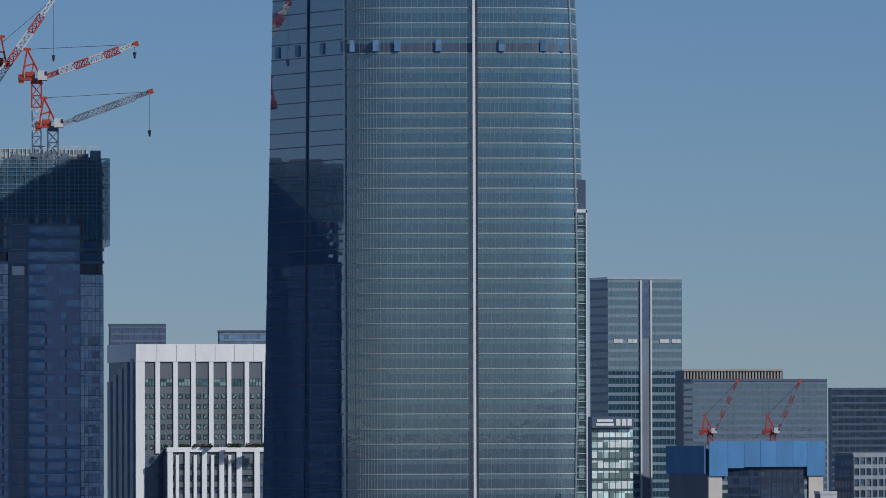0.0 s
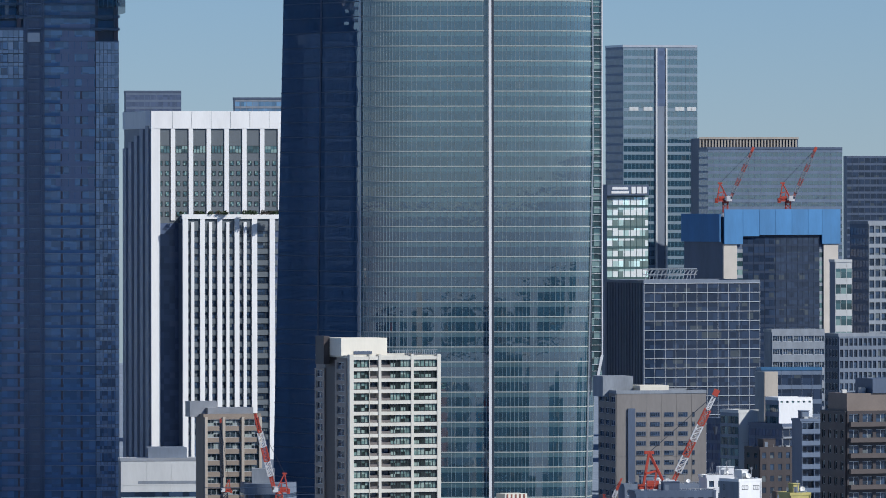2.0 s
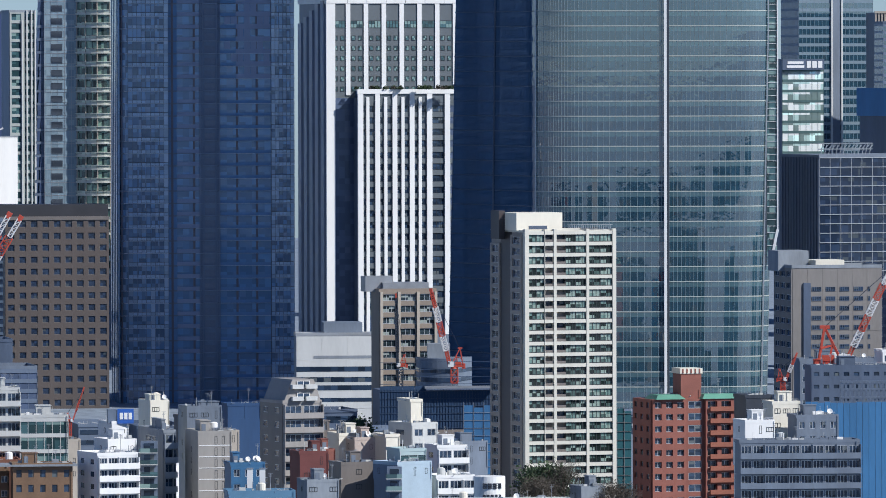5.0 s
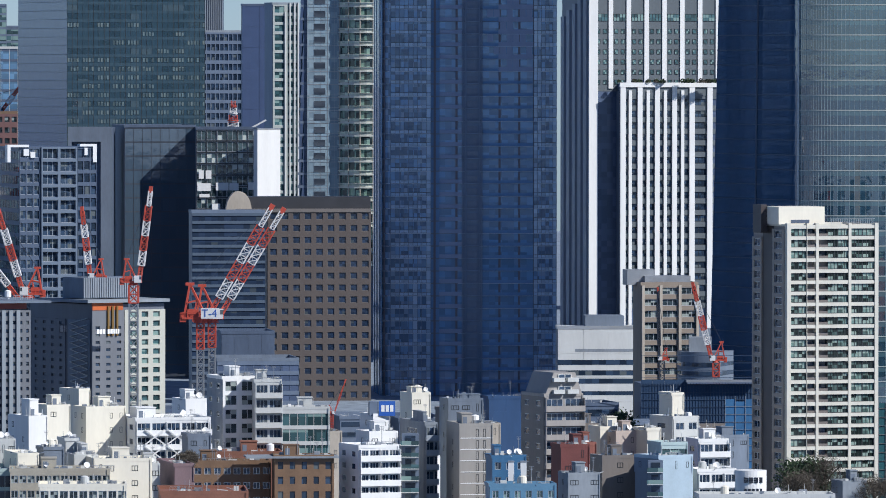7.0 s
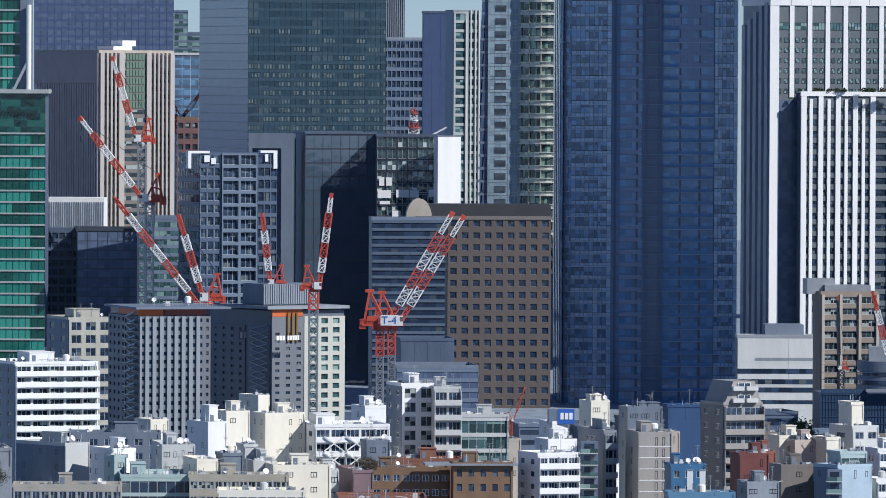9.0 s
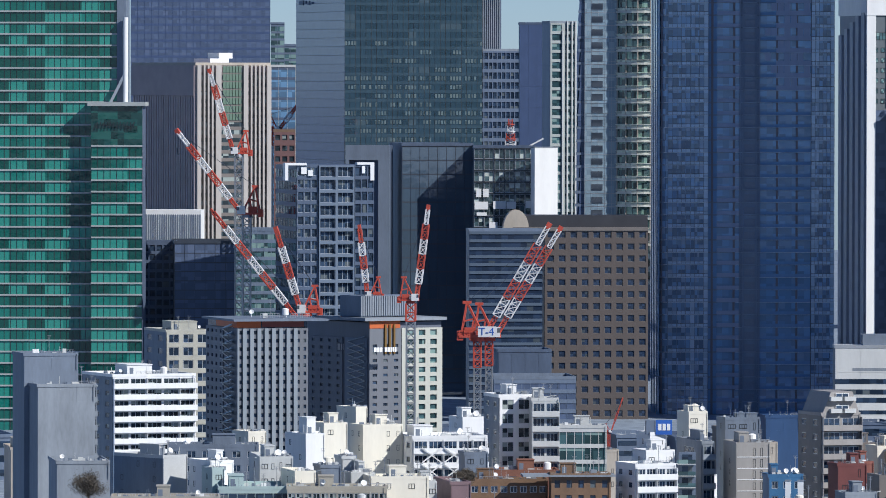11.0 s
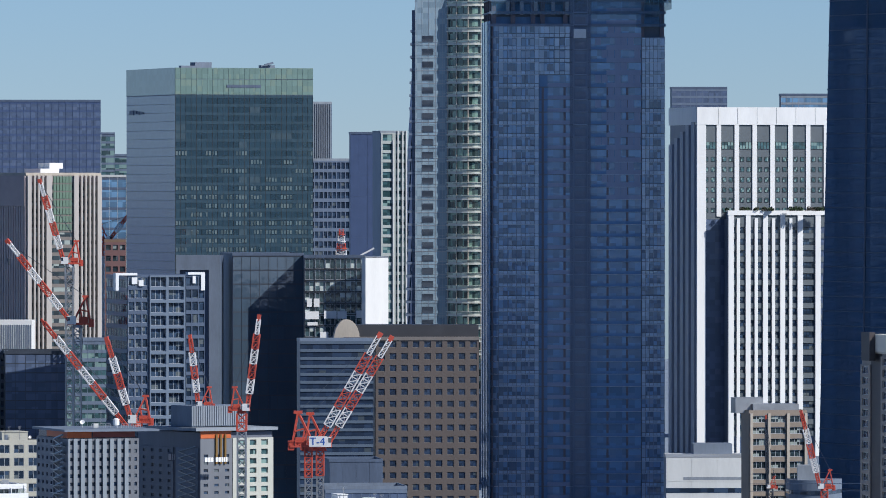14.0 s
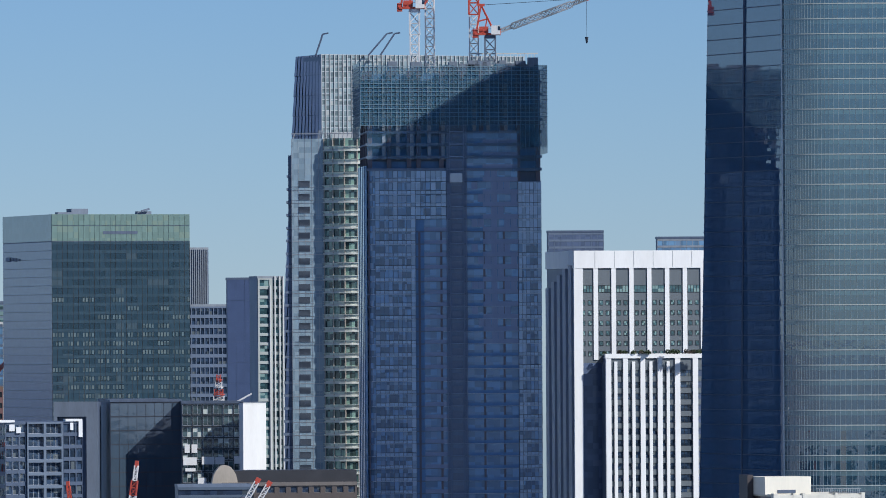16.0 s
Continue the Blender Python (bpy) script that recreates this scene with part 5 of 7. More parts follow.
def green_tower():
    d = 2380.0
    fh = 3.43
    x0, x1, x2 = -262.6, -220.8, -205.3
    zt, zl = 157.6, 99.2
    ledge = paint("pale ledge", (0.40, 0.42, 0.40), 0.5, 0.2)
    t = thing("green_glass_tower", "tall tower of emerald green glass with pale ledges", "skyscraper", x0, d)
    w = x1 - x0 + 7.48
    part("body", Bits().box(0.3, 0.3, 0, w, 30, zt - 0.3), darkgrey, t)
    bands(t, FRONT, w, 0, zt, round(zt / fh), g_green, ledge, 0.14, 0.35, 1.9, dark_alu)
    part("corner_wall", Bits().box(w, -0.6, zl - 6, w + 2.72, 12, zt), midgrey, t)
    t2 = thing("green_glass_wing", "lower emerald green glass wing with flat roof edge", "building", x1, d - 4)
    w2 = x2 - x1
    part("body", Bits().box(0.3, 0.3, 0, w2, 12, zl - 0.5), darkgrey, t2)
    bands(t2, FRONT, w2, 0, zl - 13, round((zl - 13) / fh), g_green, ledge, 0.14, 0.35, 1.9, dark_alu)
    part("top_wall", Bits().box(0, -0.2, zl - 13, w2, 0.3, zl - 1.2), glass("dark green glass", (0.01, 0.05, 0.045), 1.7, 0.05, 0.05, 0.2, (0.02, 0.1, 0.08)), t2)
    part("roof_edge", Bits().box(-1, -1.2, zl - 1.2, w2 + 1, 10, zl), ledge, t2)
    b = Bits()
    for i in range(12):
        b.bar((w2 * (0.1 + 0.065 * i), -0.6, zl - 8), (w2 * (0.13 + 0.065 * i), -0.6, zl - 6), 0.12)
    part("brackets", b, dark_alu, t2)
    m = thing("roof_mast", "white roof mast with a slanting strut", "mast", x1 + 10.20, d - 2, zl)
    part("pole", Bits().tube(0, 0, 0, 25.50, 0.75, 0.75), white, m)
    part("strut", Bits().bar((-4.42, 0, 0), (0, 0, 8.84), 0.4), alu, m)


green_tower()

# brown gridded building and the banded block beside it
t, w, dep = plain("brown_grid_building", "brown granite office with a regular grid of dark square windows", -88.7, -87.3, -55.0, 2470, 59.6, 8,
                  lambda t, s, n, zt: cells(t, s, n, 0, zt, 9, 16, paint("brown granite", (0.105, 0.086, 0.076), 0.55, 0.15, 3.0, 1), g_night, pier=0.4, spandrel=0.46, depth=0.35, split=1, framing=taupe), blank(taupe), None, body=brown)
zt = 59.6
part("roof_slope", Bits().prism([(-9, 1), (w, 1), (w, 16), (-9, 16)], zt, 63.8), paint("lead roof", (0.045, 0.045, 0.05), 0.45, 0.25), t)
part("cornice", Bits().box(-10, -0.6, zt - 0.6, w, 1.0, zt + 0.5), taupe, t)
dm = Bits()
arch = [(-9 + 4 * math.cos(math.pi * i / 12), zt + 6.0 * math.sin(math.pi * i / 12)) for i in range(13)]
dm.v = [(x, y, z) for y in (0, 4) for x, z in arch]
dm.f = [tuple(range(13)), tuple(range(25, 12, -1))] + [(i, i + 13, (i + 1) % 13 + 13, (i + 1) % 13) for i in range(13)]
part("arched_dormer", dm, beige, t)
# Band colour darkened in place of the shadow that belongs on this block.
t, w, dep = plain("banded_block", "blue-grey block with pale floor bands", -110.9, -110.0, -87.3, 2450, 59.1, 8,
                  curtain(24, g_night, paint("shade-darkened blue band", (0.095, 0.125, 0.17), 0.4, 0.12), 0.36, 0.3, 0), blank(bluegrey), bluegrey)
# Dark walls here carry the shade of the towers in their colour.
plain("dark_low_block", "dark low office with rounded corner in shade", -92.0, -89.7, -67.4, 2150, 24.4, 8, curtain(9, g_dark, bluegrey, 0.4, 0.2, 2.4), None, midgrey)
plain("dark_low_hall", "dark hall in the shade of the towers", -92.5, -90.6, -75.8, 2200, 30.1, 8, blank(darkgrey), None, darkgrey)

# ==== blocks in front of the towers ====
# low white block with slit windows
t, w, dep = plain("white_hall", "low white panelled block with long slit windows", 2.7, 3.2, 32.8, 2300, 28.3, 4, blank(paint("hall panel", (0.64, 0.645, 0.62), 0.6, 0.12, 2.0, 1), 8.0), blank(grey), alu, body=white)
for py, h, a, c in ((620, 5, 0.17, 0.94), (642, 9, 0, 0.93), (661, 9, 0, 0.93), (676, 9, 0.05, 1.0), (698, 7, 0.05, 1.0)):
    part("slit_window", Bits().box(w * a, -0.18, 22.1 - (py - 620 + h / 2) * 0.16, w * c, 0, 22.1 - (py - 620 - h / 2) * 0.16), grey if py == 620 else g_winb, t)
part("penthouse", Bits().box(w * 0.28, 4, 28.3, w * 0.66, 16, 32.0), midgrey, t)

# brown slim apartment block
tan_tile = paint("tan tile", (0.26, 0.215, 0.17), 0.6, 0.2, 3.0, 1)
t, w, dep = plain("brown_apartment_block", "brown apartment block with pale balconies and rooftop plant", 24.6, 26.8, 43.0, 2250, 42.4, 15,
                  lambda t, s, n, zt: cells(t, s, n, 0, zt, 3, 13, tan_tile, g_win, pier=0.16, spandrel=0.42, depth=0.5, split=3), blank(tan_tile), tan_tile, body=tan_tile)
zt = 42.4
for i in range(4):
    b = Bits()
    fbox(b, FRONT, w * i / 3 - (0 if i == 0 else 0.8 if i == 3 else 0.4), w * i / 3 + (0.8 if i == 0 else 0 if i == 3 else 0.4), 0.4, 1.1, 0, zt)
    part("pier", b, beige, t)
part("rooftop_plant", Bits().box(w * 0.1, 2, zt, w * 0.9, 9, zt + 2.6).box(-3, 4, zt, w * 0.3, 9, zt + 4.4), steel, t)

# curved hall and netted works
t = thing("curved_hall", "grey hall with a curved window band", "building", 36.9, 2230)
r = 9.56
arc = [(11.95 - 11.15 * math.cos(radians(a)), -5.58 * math.sin(radians(a))) for a in range(0, 95, 8)] + [(15.93, 10), (0, 10)]
part("body", Bits().prism(arc, 0, 24.3), midgrey, t)
for py in (640, 656):
    part("window_band", Bits().prism([(x * 1.0, y - 0.15) for x, y in arc], 21.4 - (py - 633) * 0.16, 21.4 - (py - 640) * 0.16), g_winb, t)
part("penthouse", Bits().box(3.19, 0, 24.3, 9.56, 8, 28.3), grey, t)
t, w, dep = block("netted_works", "low building wrapped in dark blue nets and scaffold", 24.0, 25.6, 57.1, 2150, 19.5, 6)
dark_net = paint("dark blue net", (0.022, 0.055, 0.12), 0.8, 0.3, 1.5, 1, vary=0.2)
part("body", Bits().box(0.5, 0.5, 0, w, 20, 18.3), darkgrey, t)
for i in range(10):
    h = 19.5 if i < 4 else 18.0
    part("net_sheet", Bits().box(w * i / 10 + 0.05, -0.1, 0, w * (i + 1) / 10 - 0.05, 0.1, h), dark_net, t)
b = Bits()
for i in range(41):
    b.box(w * i / 40 - 0.03, -0.35, 0, w * i / 40 + 0.03, -0.2, 18.6)
for j in range(14):
    b.box(0, -0.35, j * 2.0, w, -0.22, j * 2.0 + 0.12)
part("scaffold_poles", b, paint("dark pole", (0.035, 0.06, 0.11), 0.5, 0.2), t, kind="stuff")
part("canopy", Bits().box(w * 0.38, -3, 18.9, w, 0, 19.5), steel, t)


def apartment_tower():
    d = 1750.0
    xl, xc, xr = 45.7, 52.7, 72.7
    zt = 69.8
    t, w, dep = block("apartment_tower", "tall cream apartment tower with dark balcony windows", xl, xc, xr, d, zt, 20, category="apartment building")
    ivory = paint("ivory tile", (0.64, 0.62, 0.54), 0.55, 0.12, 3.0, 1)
    # Darker copy of the ivory tile, with the sides' shade put into it.
    core(t, w, dep, zt - 0.4, paint("ivory tile in painted shade", (0.33, 0.29, 0.25), 0.6, 0.2), roof=ivory, parapet=0.5)
    fh = 2.45
    nf = int(zt / fh)
    curtains = glass("curtained window", (0.08, 0.125, 0.115), 1.6, 0.05, 0.04, 0.28, (0.27, 0.35, 0.31), spread=0.8)
    beam = Bits().box(0, -1.2, -0.42, w, -0.1, 0.36).mesh("floor_beam", ivory)
    for j in range(nf + 1):
        copy_part("floor_beam", beam, t, pose(0, 0, zt - 0.50 - j * fh))
    for u0, u1 in ((-0.005, 0.04), (0.315, 0.345), (0.675, 0.705), (0.965, 1.005), (0.213, 0.218)):
        part("pier", Bits().box(w * u0, -1.32, 0, w * u1, 0, zt + 0.3), ivory, t)
    gap = fh - 0.79
    dark_wall = paint("dark recess tile", (0.06, 0.045, 0.045), 0.6, 0.2)
    rail = {}
    for u0, u1, deep, n in ((0.04, 0.215, 0, 4), (0.215, 0.315, 1, 1), (0.345, 0.45, 1, 1), (0.45, 0.675, 0, 6), (0.705, 0.965, 0, 6)):
        ww = w * (u1 - u0)
        me = window_mesh(ww / n, gap, g_winb if deep else curtains, dark_alu, 1)
        rl = Bits().box(w * u0, -1.05, 0, w * u1, -0.95, 0.55).mesh("balcony_rail", taupe)
        for j in range(nf):
            z = zt - 0.50 - (j + 0.5) * fh
            if deep:
                copy_part("balcony_rail", rl, t, pose(0, 0, z - gap / 2))
                if j % 2 == 0:
                    copy_part("window", me, t, pose(w * (u0 + u1) / 2, -0.06, z))
            else:
                m2 = window_mesh(ww / 2, gap, curtains, dark_alu, max(1, n // 2))
                for i in range(2):
                    copy_part("window", m2, t, pose(w * u0 + ww * (i + 0.5) / 2, -0.75, z))
    side = paint("ivory tile in painted shade", (0, 0, 0))
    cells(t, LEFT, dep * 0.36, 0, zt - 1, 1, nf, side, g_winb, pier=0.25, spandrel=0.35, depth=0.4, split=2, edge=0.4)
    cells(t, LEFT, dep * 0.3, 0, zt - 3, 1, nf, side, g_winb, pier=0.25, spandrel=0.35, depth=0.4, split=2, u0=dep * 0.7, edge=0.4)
    # Flat dark strip painted where the side recess lies in shade.
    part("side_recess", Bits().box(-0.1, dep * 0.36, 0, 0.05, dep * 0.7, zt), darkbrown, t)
    part("penthouse", Bits().box(-0.8, 2, zt, w * 0.47, 12, 73.7), cream, t)
    part("penthouse_window", Bits().box(w * 0.1, 1.9, zt + 0.3, w * 0.3, 2.0, zt + 1.0), darkgrey, t)
    # Coloured dark brown for the shade it stands in.
    part("penthouse_side", Bits().box(-2.2, 9, zt - 2, -0.8, 14, 74.1), darkbrown, t)
    b = Bits()
    for i in range(24):
        b.bar((w * (0.5 + 0.02 * i), -0.4, zt), (w * (0.5 + 0.02 * i), -0.4, zt + 1.2), 0.03)
    b.bar((w * 0.48, -0.4, zt + 1.2), (w * 0.98, -0.4, zt + 1.2), 0.04)
    part("roof_rail", b, alu, t)


apartment_tower()


# ==== hotels under the cranes ====
def roof_bits(t, w, dep, z, n, seed, mat=None):
    """Rooftop plant: air units, tanks, pipes and aerials, each a part of its building."""
    r = random.Random(seed)
    for i in range(n):
        k = r.random()
        u, v = r.uniform(0.08, 0.85) * w, r.uniform(0.06, 0.5) * dep
        if k < 0.45:
            a, h = r.uniform(0.7, 1.6), r.uniform(0.7, 1.5)
            part("air_unit", Bits().box(u, v, z, u + a, v + 0.8, z + h).box(u + 0.1, v - 0.03, z + 0.2, u + a - 0.1, v, z + h - 0.2), r.choice((pale, white, grey, steel)), t)
        elif k < 0.48:
            part("water_tank", Bits().tube(u + 0.8, v + 0.8, z, z + 0.5, 0.4, k=8).tube(u + 0.8, v + 0.8, z + 0.5, z + 2.0, 0.85).tube(u + 0.8, v + 0.8, z + 2.0, z + 2.25, 0.85, 0.3), r.choice((white, cream, pale)), t)
        elif k < 0.66:
            h = r.uniform(2.0, 4.5)
            b = Bits().bar((u, v, z), (u, v, z + h), 0.05)
            for j in range(3):
                b.bar((u - 0.5 + 0.1 * j, v, z + h - 0.3 * j), (u + 0.5 - 0.1 * j, v, z + h - 0.3 * j), 0.03)
            part("aerial", b, steel, t)
        elif k < 0.84:
            b = Bits()
            q = min(w * 0.3, 5)
            for j in range(9):
                b.bar((u + q * j / 8, v, z), (u + q * j / 8, v, z + 1.1), 0.03)
            b.bar((u, v, z + 1.1), (u + q, v, z + 1.1), 0.035)
            b.bar((u, v, z + 0.6), (u + q, v, z + 0.6), 0.03)
            part("guard_rail", b, alu, t)
        else:
            b = Bits().bar((u, v, z), (u, v, z + 1.2), 0.06)
            face = Vector((r.uniform(-0.5, 0.7), -1, 0.5)).normalized()
            e1 = face.cross(Vector((0, 0, 1))).normalized()
            e2 = face.cross(e1)
            size, c = r.uniform(0.4, 0.75), Vector((u, v - 0.2, z + 1.3))
            q = len(b.v)
            b.v += [tuple(c + (e1 * math.cos(0.628 * i) + e2 * math.sin(0.628 * i)) * size + face * 0.22) for i in range(10)] + [tuple(c)]
            b.f += [(q + i, q + (i + 1) % 10, q + 10) for i in range(10)]
            part("dish", b, white, t)


def house(label, xl, xc, xr, y, zt, wall, bays, floors, side_bays=2, turn=20, glazing=None, bits=5, pent=0.35, style="window", pier=0.45, spandrel=0.5, side=None, name="house", pent_h=2.6, z0=0.0, fh=3.1):
    """A small city building with windows on both seen walls, a parapet, a stair head and roof plant."""
    glazing = glazing or g_win
    if len(label.split()) < 5:
        label += " with a flat roof"
    t, w, dep = block(name, label, xl, xc, xr, y, zt, turn, category="building")
    dep = min(dep, 22.0)
    side = side or wall
    core(t, w, dep, zt, side, roof=wall, parapet=0.7)
    floors = min(floors, max(1, int(zt / fh)))
    zb = zt - floors * fh
    if zb > 0.2:
        part("base_wall", Bits().box(0, -0.2, 0, w, 0, zb), wall, t)
    if style == "window":
        cells(t, FRONT, w, zb, zt, bays, floors, wall, glazing, pier=pier, spandrel=spandrel, depth=0.22, split=2)
    elif style == "balcony":
        cells(t, FRONT, w, zb, zt, bays, floors, wall, glazing, pier=0.12, spandrel=0.32, depth=0.15, split=3)
        slab = Bits().box(-0.1, -1.3, -0.15, w + 0.1, -0.15, 0.12).mesh("balcony_slab", wall)
        rail = Bits().box(-0.1, -1.3, 0.12, w + 0.1, -1.2, 1.1).box(-0.1, -1.2, 0.12, 0, -0.15, 1.1).box(w, -1.2, 0.12, w + 0.1, -0.15, 1.1).mesh("balcony_front", wall)
        div = Bits().box(-0.06, -1.25, 0.1, 0.06, -0.15, fh - 0.3).mesh("balcony_screen", wall)
        for j in range(floors):
            copy_part("balcony_slab", slab, t, pose(0, 0, zb + j * fh))
            copy_part("balcony_front", rail, t, pose(0, 0, zb + j * fh))
            for i in range(bays + 1):
                if i % 2 == 0:
                    copy_part("balcony_screen", div, t, pose(w * i / bays, 0, zb + j * fh))
    elif style == "sparse":
        part("wall", Bits().box(0, -0.2, zb, w, 0, zt), wall, t)
        q = random.Random(int(abs(xc) * 11 + y))
        kinds = ((0.6, 1.2, 1), (1.3, 1.1, 2), (0.5, 1.7, 1), (1.8, 1.0, 3))
        col = [q.choice(kinds) if q.random() < 0.62 else None for i in range(bays)]
        for j in range(floors):
            for i in range(bays):
                if col[i] and q.random() < 0.85:
                    ww, hh, sp = col[i]
                    copy_part("window", window_mesh(min(ww, w / bays * 0.8), hh, g_winb, dark_alu, sp), t, pose(w * (i + 0.5) / bays, -0.13, zb + fh * (j + 0.55)))
    elif style == "lined":
        part("wall", Bits().box(0, -0.2, zb, w, 0, zt), wall, t)
        line = Bits().box(0, -0.26, -0.08, w, -0.2, 0.08).mesh("string_course", white)
        slit = window_mesh(0.55, 1.7, g_winb, dark_alu, 1)
        for j in range(floors):
            copy_part("string_course", line, t, pose(0, 0, zb + fh * j))
            for u in (0.52, 0.74):
                copy_part("window", slit, t, pose(w * u, -0.13, zb + fh * (j + 0.45)))
    elif style == "blank":
        blank(wall, 5)(t, FRONT, w, zt)
    elif style == "curtain":
        bands(t, FRONT, w, zb, zt, floors, glazing, wall, 0.25, 0.15, 1.8)
    if side_bays and style in ("sparse", "lined"):
        part("side_wall", Bits().box(-0.2, -0.2, zb, 0, dep, zt), side, t)
        for j in range(floors):
            for i in range(side_bays):
                if (i * 3 + j * 5 + int(y)) % 4:
                    copy_part("window", window_mesh(0.8, 1.2, g_winb, dark_alu, 1), t, on_face(LEFT, dep * (i + 0.5) / side_bays, 0.13, zb + fh * (j + 0.55)))
    elif side_bays:
        cells(t, LEFT, dep, zb, zt, side_bays, floors, side, glazing, pier=0.62, spandrel=0.58, depth=0.18, split=1)
    if pent:
        a = random.uniform(0.05, 0.5)
        part("stair_head", Bits().box(w * a, dep * 0.2, zt, w * (a + pent), dep * 0.6, zt + pent_h).box(w * a - 0.15, dep * 0.2 - 0.15, zt + pent_h, w * (a + pent) + 0.15, dep * 0.6, zt + pent_h + 0.2), wall, t)
        part("roof_door", Bits().box(w * (a + 0.1 * pent), dep * 0.2 - 0.06, zt, w * (a + 0.1 * pent) + 0.9, dep * 0.2, zt + 2.0), midgrey, t)
    roof_bits(t, w, dep, zt, bits, int(abs(xc) * 7 + y))
    clutter(t, w, dep, zt, int(abs(xc) * 5 + y), 8 + bits)
    pipe = Bits()
    for u in (0.97,):
        pipe.bar((w * u, -0.32, zb), (w * u, -0.32, zt + 0.4), 0.06)
    part("drain_pipe", pipe, wall, t)
    return t, w, dep


hotel_grey = paint("hotel grey panel", (0.165, 0.175, 0.195), 0.5, 0.15, 2.0, 1)
# Darker copy of hotel_grey, with the left walls' shade put into its colour.
hotel_shaded = paint("hotel shaded panel", (0.125, 0.138, 0.175), 0.5, 0.2, 2.0, 1)
# hotel annexe: pale ribs and small windows, an orange-clad crown under a flat slab
t, w, dep = block("hotel_annexe", "grey ribbed hotel block with an orange band below its roof slab", -154.6, -146.9, -129.1, 1975, 43.5, 20)
zt = 43.5
core(t, w, dep, zt, hotel_shaded)
cells(t, FRONT, w * 0.82, 0, zt, 8, 21, hotel_grey, g_winb, pier=0.5, spandrel=0.55, depth=0.3, split=1)
for i in range(9):
    u = w * 0.82 * i / 8
    part("rib", Bits().box(max(u - 0.48, 0), -0.75, 0, u + 0.48, -0.3, zt), paint("hotel pale rib", (0.27, 0.305, 0.335), 0.5, 0.12, 2.0, 1), t)
cells(t, FRONT, w * 0.18, 0, zt, 2, 21, hotel_grey, g_winb, pier=0.6, spandrel=0.55, depth=0.3, split=1, u0=w * 0.82)
cells(t, LEFT, dep * 0.55, 0, zt, 4, 21, hotel_shaded, g_winb, pier=0.6, spandrel=0.6, depth=0.3, split=1, u0=dep * 0.42)
for j in range(22):
    z = j * zt / 22
    part("stair_flight", Bits().bar((-0.8, dep * 0.06, z + 0.2), (-0.8, dep * 0.36, z + 1.7), 0.18).bar((-0.8, dep * 0.36, z + 1.7), (-0.8, dep * 0.06, z + 3.0), 0.18).box(-1.4, dep * 0.04, z, -0.3, dep * 0.38, z + 0.15), steel, t)
zc = 45.3
part("crown_wall", Bits().box(0.5, 0.5, zt, w, dep, zc), g_winb, t)
part("orange_panel", Bits().box(0, 0.2, zt + 0.2, w * 0.34, 0.5, zc), orange, t)
part("red_panel", Bits().box(w * 0.36, 0.25, zt + 0.3, w * 0.95, 0.5, zc), paint("dull red panel", (0.26, 0.07, 0.05), 0.6, 0.2), t)
part("orange_panel", Bits().box(0.2, 0.6, zt + 0.2, 0.5, dep * 0.7, zc), orange, t)
part("roof_slab", Bits().box(-1.2, -1.5, zc, w + 5, dep, zc + 0.55), midgrey, t)
roof_bits(t, w, dep, zc + 0.7, 6, 5)

# main hotel: charcoal wings, outside stair, pale right wing
d_ = 2005
t, w, dep = block("hotel", "charcoal hotel with a pale window wing and gold fins", -132.5, -115.5, -97.1, 2005, 44.2, 35)
zt = 44.2
core(t, w, dep, zt, hotel_shaded)
cells(t, FRONT, w * 0.44, 0, zt - 5, 3, 21, hotel_grey, g_winb, pier=0.6, spandrel=0.62, depth=0.3, split=2)
part("fascia", Bits().box(0, -0.3, zt - 5, w * 0.44, 0, zt - 1.5), hotel_grey, t)
cells(t, FRONT, w * 0.56, 0, zt - 1.5, 3, 18, paint("hotel pale tile", (0.50, 0.50, 0.43), 0.5, 0.12, 2.0, 1), g_aqua, pier=0.42, spandrel=0.42, depth=0.5, split=1, u0=w * 0.44, edge=0.9)
cells(t, LEFT, dep * 0.62, 0, zt - 4, 5, 21, hotel_shaded, g_winb, pier=0.65, spandrel=0.6, depth=0.3, split=1, u0=dep * 0.38)
b = Bits()
for j in range(24):
    z = j * (zt - 5) / 24
    b.bar((-0.5, dep * 0.04, z), (-0.5, dep * 0.3, z + 1.6), 0.1)
    b.bar((-0.5, dep * 0.3, z + 1.6), (-0.5, dep * 0.04, z + 3.1), 0.1)
part("outside_stair", b, steel, t)
part("stair_screen", Bits().box(-0.25, dep * 0.02, 0, -0.05, dep * 0.34, zt - 4), midgrey, t)
part("orange_panel", Bits().box(0, -0.4, zt - 1.5, w * 0.42, 0, zt + 0.4), orange, t)
gold = paint("gold fin", (0.32, 0.19, 0.06), 0.35, 0.15, metal=0.5)
for i in range(3):
    part("gold_fin", Bits().box(w * (0.2 + 0.06 * i), -0.8, zt - 8, w * (0.2 + 0.06 * i) + 0.5, -0.3, zt - 0.5), gold, t)
part("roof_slab", Bits().box(-2, -1.4, zt + 0.4, w + 0.8, dep * 0.7, zt + 1.2), grey, t)
part("penthouse", Bits().box(0, 4, zt + 1.4, w * 0.75, 14, 50.9), midgrey, t)
for i in range(24):
    part("louvre", Bits().box(w * 0.75 * i / 24, 3.8, zt + 1.6, w * 0.75 * (i + 0.55) / 24, 4.0, 50.8), grey, t)
sg = thing("hotel_sign", "row of plain white sign bars on the charcoal wall", "sign", -114.4, 2000, 36.9, 35)
